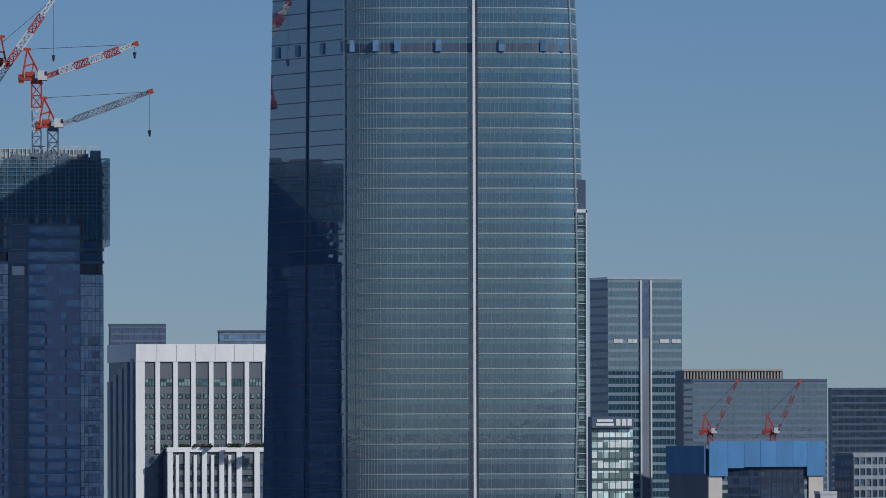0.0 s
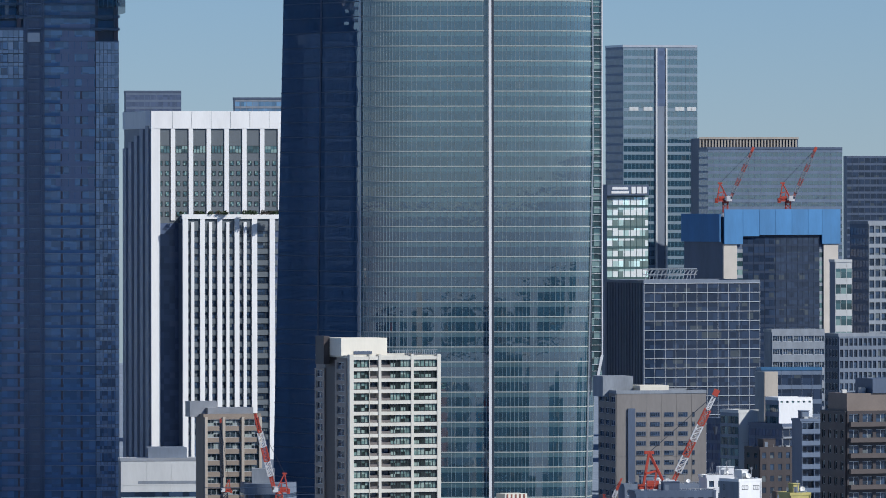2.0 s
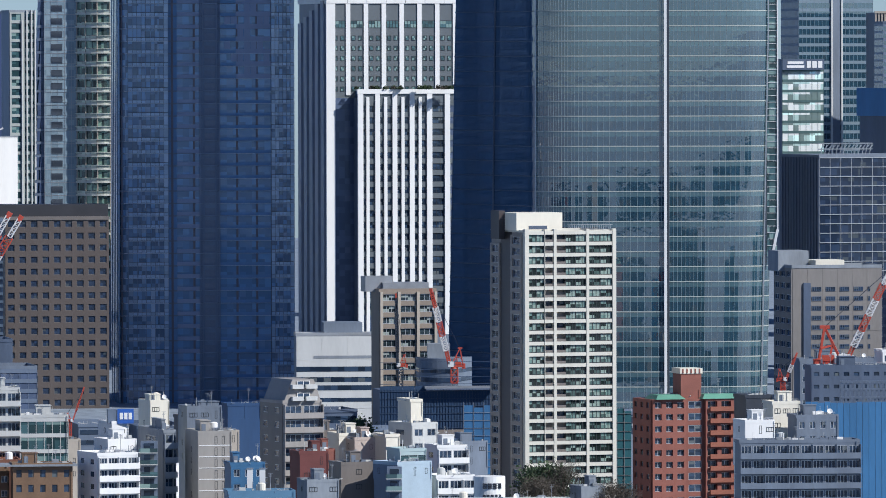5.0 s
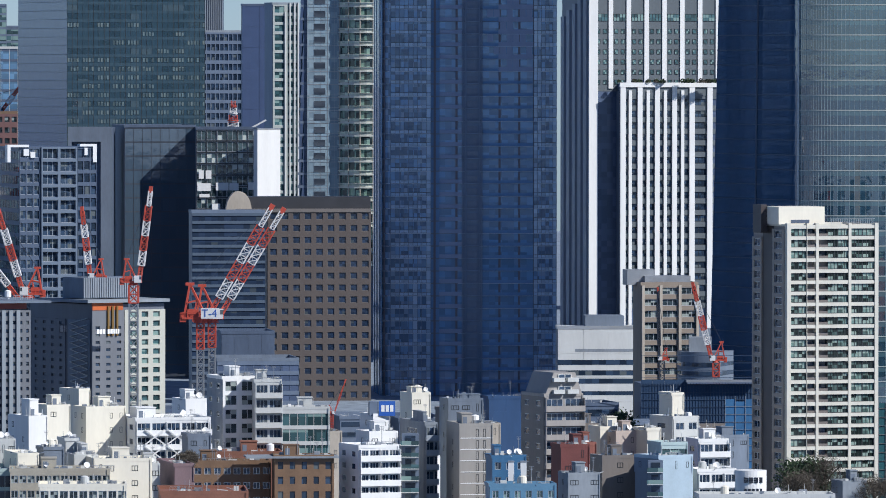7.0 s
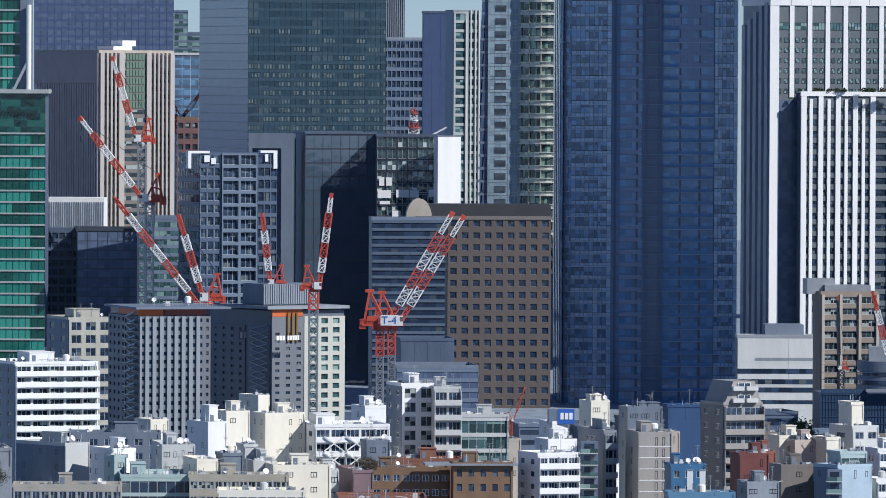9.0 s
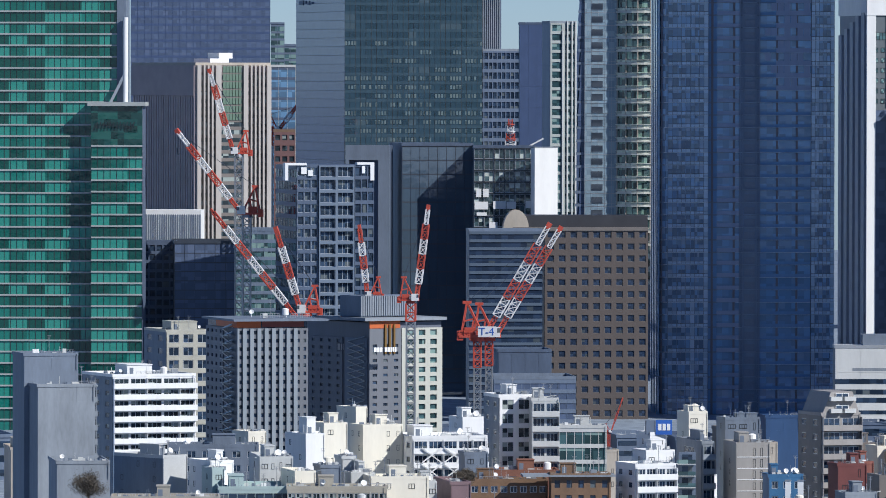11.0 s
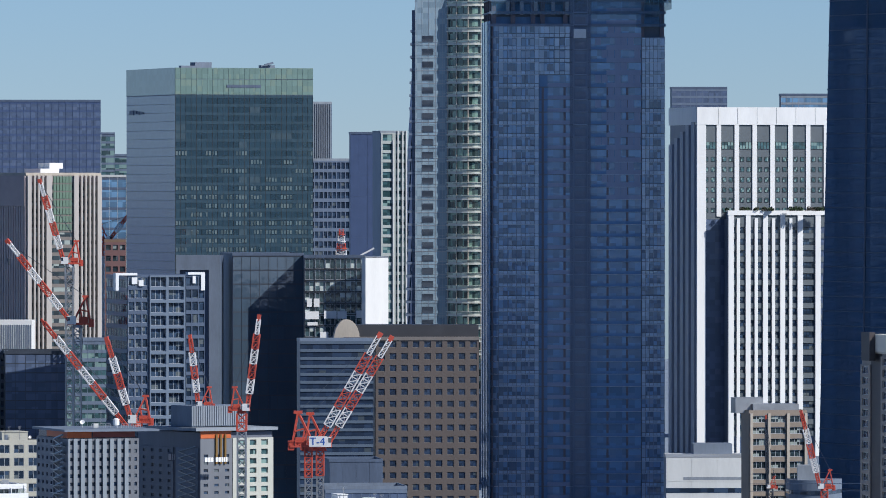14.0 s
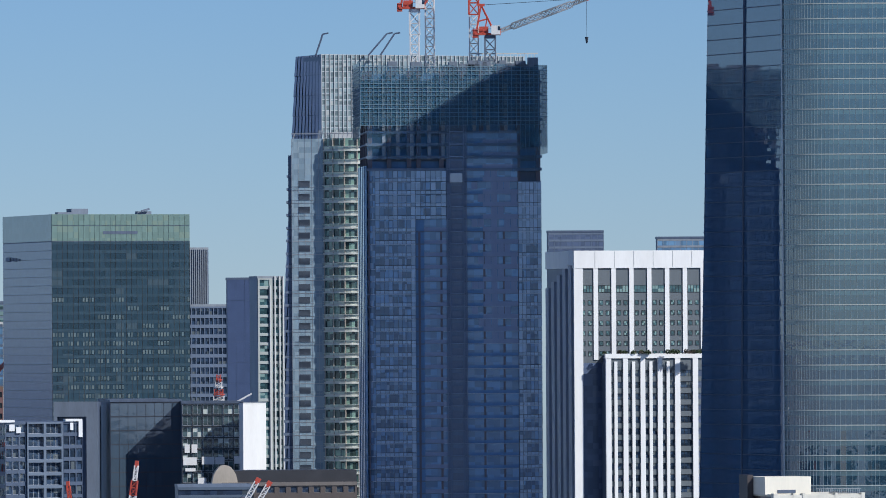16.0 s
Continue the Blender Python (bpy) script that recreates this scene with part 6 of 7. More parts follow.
for u0, u1 in ((0, 0.7), (0.85, 1.5), (1.65, 2.3), (3.0, 3.5), (3.7, 4.3), (4.5, 4.9), (5.1, 5.5), (5.7, 6.1)):
    part("bar", Bits().box(u0 * 1.1, -0.9, 0, u1 * 1.1, -0.5, 1.15), white, sg)
sg = thing("wall_sign", "faint grey sign bars on a shaded wall", "sign", -124.0, 2016, 36.9, -20)
for u in (0, 1.0, 2.0):
    part("bar", Bits().box(u, -0.4, 0, u + 0.7, -0.2, 1.6), alu, sg)
part("backing", Bits().box(-0.3, -0.2, -0.3, 3.0, 3.5, 1.9), hotel_shaded, sg)
house("beige block with square framed loggias and rooftop plant", -179.9, -173.3, -161.9, 2080, 39.2, paint("beige grey frame", (0.45, 0.44, 0.37), 0.6, 0.2), 3, 14, 2, 20, g_winb, 5, 0.6, pier=0.3, spandrel=0.35, side=midgrey, name="loggia_block", fh=3.4)

# ==== cranes ====
tower_crane("red and white luffing crane with a numbered sign board", -91.2, 2080, 0, 37.1, 16.27, 28.17, 0.85, 1.0, 0.15, (steel, red), sections=6, machine=1.25, sign="T-4")
tower_crane("red and white luffing crane beside its twin", -88.9, 2098, 0, 36.6, 16.43, 27.55, 0.85, 1.0, 0.15, (steel, red), sections=6, machine=1.2)
tower_crane("red and white luffing crane with steep jib", -103.3, 1975, 0, 49.9, 2.82, 22.29, 1.05, 0.75, 0.16, (steel, red), sections=6, machine=0.8)
tower_crane("red and white luffing crane on the hotel roof", -115.1, 2013, 45.9, 49.8, -2.00, 16.84, 0.95, 0.7, 0.16, (red, crane_white), sections=5, machine=0.7)
tower_crane("red and white luffing crane over the hotel annexe", -133.6, 2040, 45.6, 44.8, -6.12, 20.40, 0.95, 0.8, 0.16, (red, red), sections=5, machine=0.95)
tower_crane("long red and white crane jib over the hotel annexe", -136.1, 2055, 0, 42.9, -22.02, 27.60, 1.0, 0.75, 0.15, (steel, red), sections=7, machine=0.5)
tower_crane("red and white luffing crane before the beige tower", -174.0, 2380, 0, 64.4, -18.70, 23.80, 1.1, 0.8, 0.18, (steel, steel), sections=6, machine=1.15, hook=4.76)
tower_crane("upper red and white luffing crane before the beige tower", -177.9, 2400, 0, 82.6, -7.20, 24.00, 1.1, 0.75, 0.18, (steel, steel), sections=6, machine=0.95)
tower_crane("small red and white crane far behind the hotels", -194.7, 2800, 0, 87.3, 6.40, 8.40, 1.0, 0.8, 0.2, (steel, red), sections=3, machine=0.8)
for px, tx in ((1308, 1345), (1420, 1456)):
    tower_crane("red and white luffing crane on the sheeted roof", {1308: 211.5, 1420: 233.1}[px], 2712, 99.1 - 1, 102.6, 7.69, 16.91, 0.75, 0.55, 0.13, (crane_white, red), (paint("dull crane red", (0.34, 0.10, 0.09), 0.6, 0.25), steel), sections=7, machine=0.85)
tower_crane("red and white luffing crane beside the grey block", 139.5, 2000, 0, 29.1, 11.43, 23.71, 0.9, 0.75, 0.14, (orange, orange), sections=6, machine=1.35, hook=8.29)
tower_crane("slim red and white crane before the striped tower", 46.4, 2170, 0, 23.4, -4.96, 19.84, 0.8, 0.7, 0.16, (steel, red), sections=5, machine=0.7)
tower_crane("thin dark crane mast", 32.1, 2200, 0, 22.6, -0.47, 18.86, 0.6, 0.4, 0.12, (black, black), (black, black), sections=5, machine=0.45)
tower_crane("small red mobile crane boom", -53.0, 1950, 0, 18.7, 2.51, 7.24, 0.28, 0.2, 0.06, (red, red), (red, red), sections=3, machine=0.3)
tower_crane("small red crane low among the houses", 124.7, 1980, 0, 27.0, 2.40, 5.66, 0.5, 0.4, 0.1, (red, red), sections=3, machine=0.4)
# on the unfinished tower
ct = 192.4
tower_crane("red and white luffing crane on the unfinished tower", -18.1, 2525, ct - 6, 215.5, 28.86, 10.46, 1.4, 1.0, 0.2, (crane_white, red), sections=6, machine=1.35, hook=2.52)
tower_crane("grey luffing crane on the unfinished tower", -12.9, 2520, ct - 6, 200.2, 28.44, 10.44, 1.5, 0.9, 0.2, (midgrey, midgrey), (alu, steel), sections=6, machine=1.3, hook=12.24)
tower_crane("tall red and white luffing crane on the unfinished tower", -37.1, 2530, ct - 6, 209.1, 22.05, 31.81, 1.4, 1.0, 0.2, (crane_white, crane_white), sections=6, machine=1.3, hook=18.07)
tower_crane("white-masted luffing crane on the unfinished tower", -32.3, 2535, ct - 6, 220.5, -21.73, 21.73, 1.4, 1.0, 0.2, (crane_white, crane_white), sections=6, machine=1.3, hook=18.11)
# red and white aerial on the glass office
m = thing("roof_aerial", "red and white lattice aerial with round platforms", "aerial", -105.0, 2645, 83.4)
for i, mt in enumerate((crane_white, red, crane_white, red)):
    part("mast_section", lattice(Bits(), (0, 0, i * 2.4), (0, 0, i * 2.4 + 2.4), 1.7 - 0.35 * i, 1.2, 0.12), mt, m)
    part("platform", Bits().tube(0, 0, i * 2.4 + 0.5, i * 2.4 + 0.8, 2.3 - 0.35 * i), mt, m)
part("arm", Bits().bar((6, 0, 0.5), (11, 0, 3.2), 0.25), crane_white, m)

# ==== low city in front ====
B = 1720
# from the panorama's left
house("grey panelled block with a dark upper part", -177.4, -171.5, -158.9, 1720, 38.5, grey, 1, 1, 0, 18, None, 4, 0, style="blank", name="grey_house")
house("dark grey rooftop block", -177.8, -175.3, -163.4, 1728, 45.0, midgrey, 1, 1, 0, 18, None, 4, 0, style="blank", name="dark_block")
house("narrow grey stair block with open landings", -162.2, -162.0, -159.9, 1735, 37.9, grey, 1, 9, 0, 8, g_winb, 1, 0, style="balcony", name="stair_block")
# Grey side: the white wall's shade put into its colour.
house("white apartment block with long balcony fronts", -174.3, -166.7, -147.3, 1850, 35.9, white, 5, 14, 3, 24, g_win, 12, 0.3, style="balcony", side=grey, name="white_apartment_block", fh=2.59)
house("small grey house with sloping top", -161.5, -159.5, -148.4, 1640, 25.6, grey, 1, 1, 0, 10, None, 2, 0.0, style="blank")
# Flank in a darker grey that paints its shade.
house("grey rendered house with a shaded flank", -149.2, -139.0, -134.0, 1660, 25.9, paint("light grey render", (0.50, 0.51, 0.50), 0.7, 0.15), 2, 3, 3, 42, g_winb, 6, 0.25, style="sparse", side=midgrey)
house("wide dark grey flat-roofed hall", -144.2, -143.6, -123.8, 1730, 25.0, midgrey, 6, 3, 0, 5, g_winb, 6, 0.25)
house("white low house with slanted stair", -132.5, -128.1, -123.4, 1650, 25.3, white, 3, 3, 2, 30, g_winb, 5, 0.3, style="sparse")
house("pale grey low house", -123.5, -118.4, -111.6, 1660, 25.7, pale, 4, 3, 1, 10, g_winb, 5, 0.3, style="sparse")
house("cream stair tower", -131.5, -128.2, -124.4, 1760, 26.6, cream, 2, 3, 1, 30, g_winb, 2, 0.0, style="sparse")
house("bright white house with blank gable", -115.8, -111.4, -107.6, 1700, 28.8, white, 2, 5, 2, 30, g_winb, 3, 0.5, pent_h=4, style="sparse")
house("cream house with stepped top", -109.8, -108.4, -103.5, 1715, 30.5, cream, 2, 6, 1, 25, g_winb, 3, 0.4, style="sparse")
house("cream stair tower with dark side", -105.8, -103.3, -101.0, 1745, 32.8, cream, 1, 5, 1, 35, g_winb, 2, 0.0, style="sparse")
house("cream block with few windows", -103.4, -100.5, -92.0, 1725, 29.7, cream, 4, 6, 2, 25, g_winb, 7, 0.3, style="sparse")
house("small pale yellow house", -112.6, -109.7, -105.5, 1640, 23.7, cream, 2, 2, 1, 15, g_winb, 2, 0.0, style="sparse")
house("low cluster roof with rails", -105.0, -98.5, -93.8, 1650, 22.9, pale, 4, 3, 1, 12, g_winb, 10, 0.25, style="sparse")
house("low pale terraced house", -95.6, -93.8, -82.0, 1640, 22.6, cream, 5, 3, 1, 12, g_winb, 9, 0.3, style="sparse")
aqua_wall = paint("pale aqua render", (0.42, 0.52, 0.50), 0.6, 0.15)
house("low pale aqua house with sloping sashes", -126.1, -125.0, -110.1, 1632, 20.8, aqua_wall, 8, 2, 0, 6, g_winb, 7, 0.2, style="curtain", name="aqua_house")
house("small pale aqua stair head house", -128.9, -127.3, -125.0, 1645, 24.1, aqua_wall, 1, 2, 1, 20, g_winb, 1, 0.0, style="sparse")
house("low sandy terrace with roof dishes", -145.7, -145.0, -123.0, 1606, 20.0, paint("sandy tile", (0.40, 0.37, 0.31), 0.6, 0.2), 12, 2, 0, 4, g_winb, 12, 0.12, pier=0.15, spandrel=0.5, name="terraced_building")
house("dark roof box between the houses", -106.2, -105.0, -100.9, 1650, 24.5, midgrey, 1, 1, 0, 15, None, 6, 0.0, style="blank")
house("small white plant room on a roof", -101.9, -101.3, -98.5, 1662, 25.8, pale, 1, 1, 0, 15, None, 6, 0.0, style="blank")
house("pale grey roof house with plant", -86.9, -86.0, -80.4, 1642, 21.5, pale, 3, 2, 0, 10, g_winb, 9, 0.3, style="sparse")
house("narrow grey house beside the bracing", -77.8, -77.2, -72.3, 1700, 25.0, midgrey, 2, 3, 0, 12, g_winb, 5, 0.0, style="sparse")
# white building with diagonal outside stairs
t, w, dep = house("white office with outside balconies and diagonal bracing", -93.1, -89.4, -73.2, 1720, 27.5, white, 5, 4, 2, 15, g_winb, 9, 0.25, style="balcony")
b = Bits()
for i in range(2):
    for j in range(3):
        x0, z = w * (0.1 + 0.3 * i), 26.0 - 3.6 * (j + 1)
        b.bar((x0, -1.6, z), (x0 + w * 0.26, -1.6, z + 3.2), 0.13)
        b.bar((x0 + w * 0.26, -1.6, z), (x0, -1.6, z + 3.2), 0.13)
part("bracing", b, white, t)
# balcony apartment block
# Left wall painted grey for the shade on it.
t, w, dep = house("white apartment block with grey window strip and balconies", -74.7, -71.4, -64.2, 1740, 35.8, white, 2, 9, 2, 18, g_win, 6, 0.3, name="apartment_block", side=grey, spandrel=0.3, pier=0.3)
house("white balcony wing of an apartment block", -64.3, -64.0, -58.2, 1735, 35.3, pale, 2, 9, 0, 8, g_winb, 4, 0.4, style="balcony", name="apartment_wing", fh=3.28)
house("low glazed building with pale green glass", -61.0, -60.4, -49.4, 1800, 26.5, pale, 6, 4, 0, 6, g_aqua, 5, 0.3, style="curtain", name="glass_pavilion", fh=3.6)
# ochre brick terraces
t, w, dep = house("ochre brick building with long flat roofs and terraces", -57.5, -57.2, -44.7, 1660, 22.4, ochre, 5, 4, 0, 6, g_winb, 6, 0.25, name="brick_terrace", pier=0.55)
house("ochre brick wing with terrace rails", -75.2, -74.7, -58.2, 1668, 20.8, ochre, 8, 4, 0, 6, g_winb, 9, 0.2, name="brick_terrace", spandrel=0.55, pier=0.3)
part("roof_overhang", Bits().box(-6, -1.2, 22.4, w + 1, dep, 22.8), grey, t)
house("flat brown roof behind the brick terrace", -76.0, -75.3, -57.6, 1722, 20.1, paint("roof tile red", (0.25, 0.11, 0.07), 0.7, 0.3), 6, 2, 0, 6, g_winb, 9, 0.2)
house("small mauve stair block", -80.9, -77.3, -73.2, 1640, 21.6, paint("mauve render", (0.22, 0.15, 0.16), 0.7, 0.2), 1, 1, 0, 12, None, 1, 0, style="blank")
t, w, dep = house("wide pale terraced building with glazed roof floors", -111.7, -110.6, -90.0, 1628, 21.1, paint("pale sandy tile", (0.42, 0.39, 0.32), 0.6, 0.2), 12, 3, 0, 4, g_win, 10, 0.15, pier=0.15, spandrel=0.5, name="terraced_building")
house("lower pale terrace front", -104.6, -103.4, -85.6, 1610, 18.9, cream, 9, 3, 0, 4, g_win, 6, 0.0, pier=0.15, spandrel=0.5, name="terraced_building")
house("red-brown low roof", -79.9, -78.2, -60.4, 1600, 18.0, paint("roof tile red", (0, 0, 0)), 5, 2, 0, 4, g_winb, 4, 0.0)
house("white stair head house", -83.2, -81.7, -76.6, 1790, 28.7, white, 2, 4, 1, 25, g_winb, 4, 0.4, style="sparse")
# stepped white building with a blue roof sign
house("white stepped building with roof terraces", -43.5, -39.4, -31.1, 1660, 24.5, white, 4, 6, 2, 22, g_winb, 5, 0.0, name="stepped_building", style="balcony", fh=2.6)
house("white upper step of a building", -39.3, -37.5, -31.6, 1675, 26.7, white, 3, 3, 1, 22, g_winb, 4, 0.4, name="stepped_building", style="sparse")
house("white stair tower below a roof sign", -38.5, -37.0, -33.6, 1690, 29.8, white, 1, 2, 1, 22, g_winb, 1, 0.0, name="stair_tower", style="sparse")
sg = thing("roof_sign", "blue roof sign with three white bars", "sign", -35.9, 1690, 30.0, 8)
part("board", Bits().box(0, 0, 0, 3.50, 0.4, 3.13), blue_paint, sg)
part("side_board", Bits().box(-2.0, 0.2, 0, -0.1, 2.5, 3.01), bluegrey, sg)
for i in range(3):
    part("bar", Bits().box(0.5 + 0.95 * i, -0.08, 0.9, 1.2 + 0.95 * i, 0, 2.3), white, sg)
house("grey apartment block with round balconies", -31.6, -25.8, -23.3, 1680, 28.4, grey, 3, 7, 1, 15, g_winb, 6, 0.3, style="balcony", name="apartment_block")
house("beige-grey block with narrow windows", -21.0, -18.3, -11.4, 1670, 28.6, paint("warm grey tile", (0.36, 0.34, 0.31), 0.6, 0.15, 2.0, 1), 3, 7, 1, 12, g_winb, 7, 0.3, name="apartment_block", style="lined", fh=2.39)
house("cream house with a tiled upper floor", -30.5, -30.0, -26.0, 1765, 31.2, cream, 2, 4, 1, 20, g_winb, 5, 0.6, pent_h=1.8, style="sparse")
house("plain grey house with small windows", -22.4, -21.9, -14.3, 1770, 29.7, midgrey, 3, 4, 1, 15, g_win, 3, 0.6, pent_h=1.4, style="sparse")
house("dark blue sheeted house", -12.1, -11.4, -4.3, 1650, 22.9, roof_blue, 3, 4, 0, 10, g_winb, 8, 0.2, name="blue_house")
house("blue metal roofed house", -12.6, -11.7, 2.0, 1625, 18.3, paint("light blue roof", (0.12, 0.24, 0.36), 0.5, 0.2), 6, 2, 0, 6, g_aqua, 6, 0.0, name="blue_house")
for px in (0, 1):
    c = thing("chimney", "white square roof chimney", "chimney", -8.0 + px * 2.6, 1640, 0)
    part("shaft", Bits().box(0, 0, 0, 1.2, 1.2, 22.7), white, c)
    part("cap", Bits().box(-0.1, -0.1, 22.7, 1.3, 1.3, 22.9), grey, c)
# chamfered apartment block
t, w, dep = house("grey apartment block with a sloping-sided top", -5.4, -0.5, 7.8, 1715, 33.1, paint("stone grey tile", (0.33, 0.31, 0.29), 0.6, 0.2, 2.0, 1), 2, 7, 2, 22, g_winb, 3, 0.0, style="balcony", name="apartment_block", side=taupe)
zt = 33.1
top = Bits()
h = 38.3 - zt
n = len(top.v)
top.v += [(0, 0, zt), (w, 0, zt), (w, 12, zt), (0, 12, zt), (w * 0.24, 0, zt + h), (w * 0.80, 0, zt + h), (w * 0.80, 12, zt + h), (w * 0.24, 12, zt + h)]
top.f += [(4, 5, 6, 7), (0, 1, 5, 4), (1, 2, 6, 5), (2, 3, 7, 6), (3, 0, 4, 7)]
part("sloping_top", top, paint("stone grey tile", (0, 0, 0)), t)
for j in range(2):
    copy_part("window", window_mesh(3.0, 1.6, g_winb, white, 2), t, pose(w * 0.52, -0.15, zt + 1.5 + 2.6 * j))
for j in range(2):
    for u in (0.34, 0.70):
        part("balcony", Bits().box(w * u - 1.3, -1.2, zt + 0.6 + 2.6 * j, w * u + 1.3, 0, zt + 1.5 + 2.6 * j), pale, t)
for x0, y0, zt, n, ww in ((-30.7, 1674, 26.9, 6, 3.59), (21.0, 1634, 23.3, 4, 3.03)):
    st = thing("balcony_stack", "stack of glass-fronted balconies on a house wall", "balcony", x0, y0, group="balcony stacks")
    part("back_wall", Bits().box(0, 0.6, 0, ww, 3, zt), bluegrey, st)
    for j in range(n):
        z = zt - 2.5 * (j + 1)
        part("slab", Bits().box(-0.3, -0.6, z, ww, 0.6, z + 0.18), pale, st)
        part("glass_front", Bits().box(-0.3, -0.6, z + 0.18, ww, -0.55, z + 1.05), g_aqua, st)
        part("door", Bits().box(ww * 0.2, 0.5, z + 0.2, ww * 0.8, 0.6, z + 2.1), g_winb, st)
# small houses round it
house("dark red small house", 2.3, 3.0, 9.1, 1690, 23.3, paint("dark red render", (0.16, 0.05, 0.045), 0.7, 0.25), 2, 3, 0, 15, g_winb, 4, 0.3, style="sparse")
house("red brick house with flat roof", 5.4, 7.3, 10.6, 1700, 23.3, brick_red, 1, 3, 0, 20, g_winb, 3, 0.4, style="sparse")
house("grey narrow house", 5.9, 6.7, 11.6, 1740, 25.5, taupe, 2, 3, 1, 18, g_winb, 3, 0.4, style="sparse")
house("cream house with pitched stair head", 11.1, 11.8, 16.0, 1730, 25.3, cream, 2, 3, 1, 18, g_winb, 6, 0.5, style="sparse")
house("pale pink small house", 14.4, 15.2, 19.7, 1725, 24.6, paint("pale pink render", (0.55, 0.46, 0.40), 0.7, 0.2), 2, 3, 1, 18, g_winb, 5, 0.4, style="sparse")
house("low grey house with dishes on its roof", 3.7, 4.6, 11.0, 1640, 19.8, grey, 3, 3, 1, 15, g_winb, 5, 0.3, style="sparse")
house("brown low house", 10.6, 11.7, 18.8, 1650, 22.9, taupe, 3, 3, 1, 18, g_winb, 5, 0.3, style="sparse")
house("white house with loggias", 22.8, 27.8, 33.4, 1740, 27.1, pale, 2, 5, 1, 30, g_winb, 2, 0.0, pier=0.35)
house("cream chimney-like stair tower", 26.9, 27.7, 30.3, 1750, 31.9, cream, 1, 1, 0, 20, None, 0, 0.0, style="blank", name="stair_tower")
house("small cream stair head", 21.1, 21.8, 24.8, 1720, 25.5, cream, 1, 1, 0, 20, None, 1, 0.0, style="blank")
house("pale blue rendered house with glazed top", 18.3, 23.2, 30.2, 1640, 23.4, paint("pale blue render", (0.40, 0.50, 0.58), 0.6, 0.15), 3, 1, 2, 35, g_aqua, 2, 0.0, side=bluegrey, style="sparse")
house("glazed pale roof floor", 22.5, 23.9, 29.3, 1648, 25.8, paint("pale aqua frame", (0.42, 0.52, 0.52), 0.5, 0.1), 4, 2, 0, 20, g_aqua, 2, 0.0, style="curtain")
house("white house with stepped balconies", 31.8, 32.5, 38.8, 1690, 24.5, white, 2, 5, 1, 18, g_winb, 6, 0.4, style="balcony")
house("low white house with terraces", 30.6, 31.5, 39.5, 1650, 20.1, white, 3, 3, 1, 18, g_winb, 6, 0.0, style="balcony")
# round white sign tank
tk = thing("round_sign_tower", "white drum-shaped sign tower with dark character bars", "sign", 42.2, 1636)
part("drum", Bits().tube(0, 0, 0, 21.3, 3.26, k=32), white, tk)
for r_, n_, s_ in ((850, 4, 1.2), (868, 5, 0.8)):
    for i in range(n_):
        a = -0.75 + 1.3 * (i + 0.5) / n_ + 0.25
        rr = 3.26
        for q in range(3):
            part("character_bar", Bits().bar((rr * math.sin(a) - 0.35 * s_, -rr * math.cos(a) - 0.05, 21.3 - (r_ - 834) * 0.12 + 0.35 * (q - 1) * s_), (rr * math.sin(a) + 0.35 * s_, -rr * math.cos(a) - 0.05, 21.3 - (r_ - 834) * 0.12 + 0.3 * (q - 1) * s_), 0.13 * s_), black, tk)
house("low grey house with white dishes", 60.8, 61.5, 66.2, 1640, 18.2, grey, 2, 2, 1, 15, g_winb, 4, 0.3, style="sparse")
house("low long roof below the apartment tower", 30.3, 31.2, 58.8, 1612, 16.9, pale, 8, 2, 0, 4, g_winb, 6, 0.0)


def tree(label, x, y, h, r, leafy=True, kind="tree", n=3600):
    """A tapered trunk with limbs and a ragged crown of small leaves."""
    t = thing(kind, label, "tree", x, y)
    b = Bits().tube(0, 0, 0, h - r, 0.35, 0.22, 8)
    limbs = []
    for i in range(9):
        a, e = random.uniform(0, 6.28), random.uniform(0.5, 1.2)
        p = Vector((0, 0, h - r * random.uniform(0.95, 1.6)))
        q = p + Vector((math.cos(a) * math.cos(e), math.sin(a) * math.cos(e), math.sin(e))) * r * random.uniform(0.7, 1.0)
        b.bar(p, q, 0.1)
        limbs.append(q)
        for k in range(4):
            b.bar(q.lerp(p, 0.3), q + Vector((random.uniform(-1, 1), random.uniform(-1, 1), random.uniform(0, 1))) * r * 0.4, 0.05)
    part("trunk", b, bark, t)
    c = Bits()
    for i in range(n):
        q = random.choice(limbs) + Vector((random.gauss(0, 1), random.gauss(0, 1), random.gauss(0, 0.8))) * r * 0.28
        s = random.uniform(0.18, 0.42) if leafy else random.uniform(0.3, 0.6)
        a = Vector((random.uniform(-1, 1), random.uniform(-1, 1), random.uniform(-1, 1))).normalized() * s
        e = Vector((random.uniform(-1, 1), random.uniform(-1, 1), random.uniform(-1, 1))).normalized() * (s if leafy else 0.05)
        k = len(c.v)
        c.v += [tuple(q - a), tuple(q + e), tuple(q + a), tuple(q - e)]
        c.f.append((k, k + 1, k + 2, k + 3))
    part("crown", c, leaf if leafy else dryleaf, t, kind="stuff")


tree("evergreen tree with a rounded dark crown", 53.8, 1655, 22.2, 5.0)
tree("bare winter tree with fine brown twigs", 58.2, 1652, 22.9, 5.5, False)
tree("bare winter tree with fine brown twigs", 51.3, 1645, 21.0, 4.5, False)
tree("bare winter tree beside the apartment tower", 67.9, 1640, 20.1, 4.0, False)
tree("small evergreen between the houses", 16.7, 1800, 25.3, 3.5)
tree("bare small tree among the roofs", -151.5, 1625, 24.0, 3.0, False)
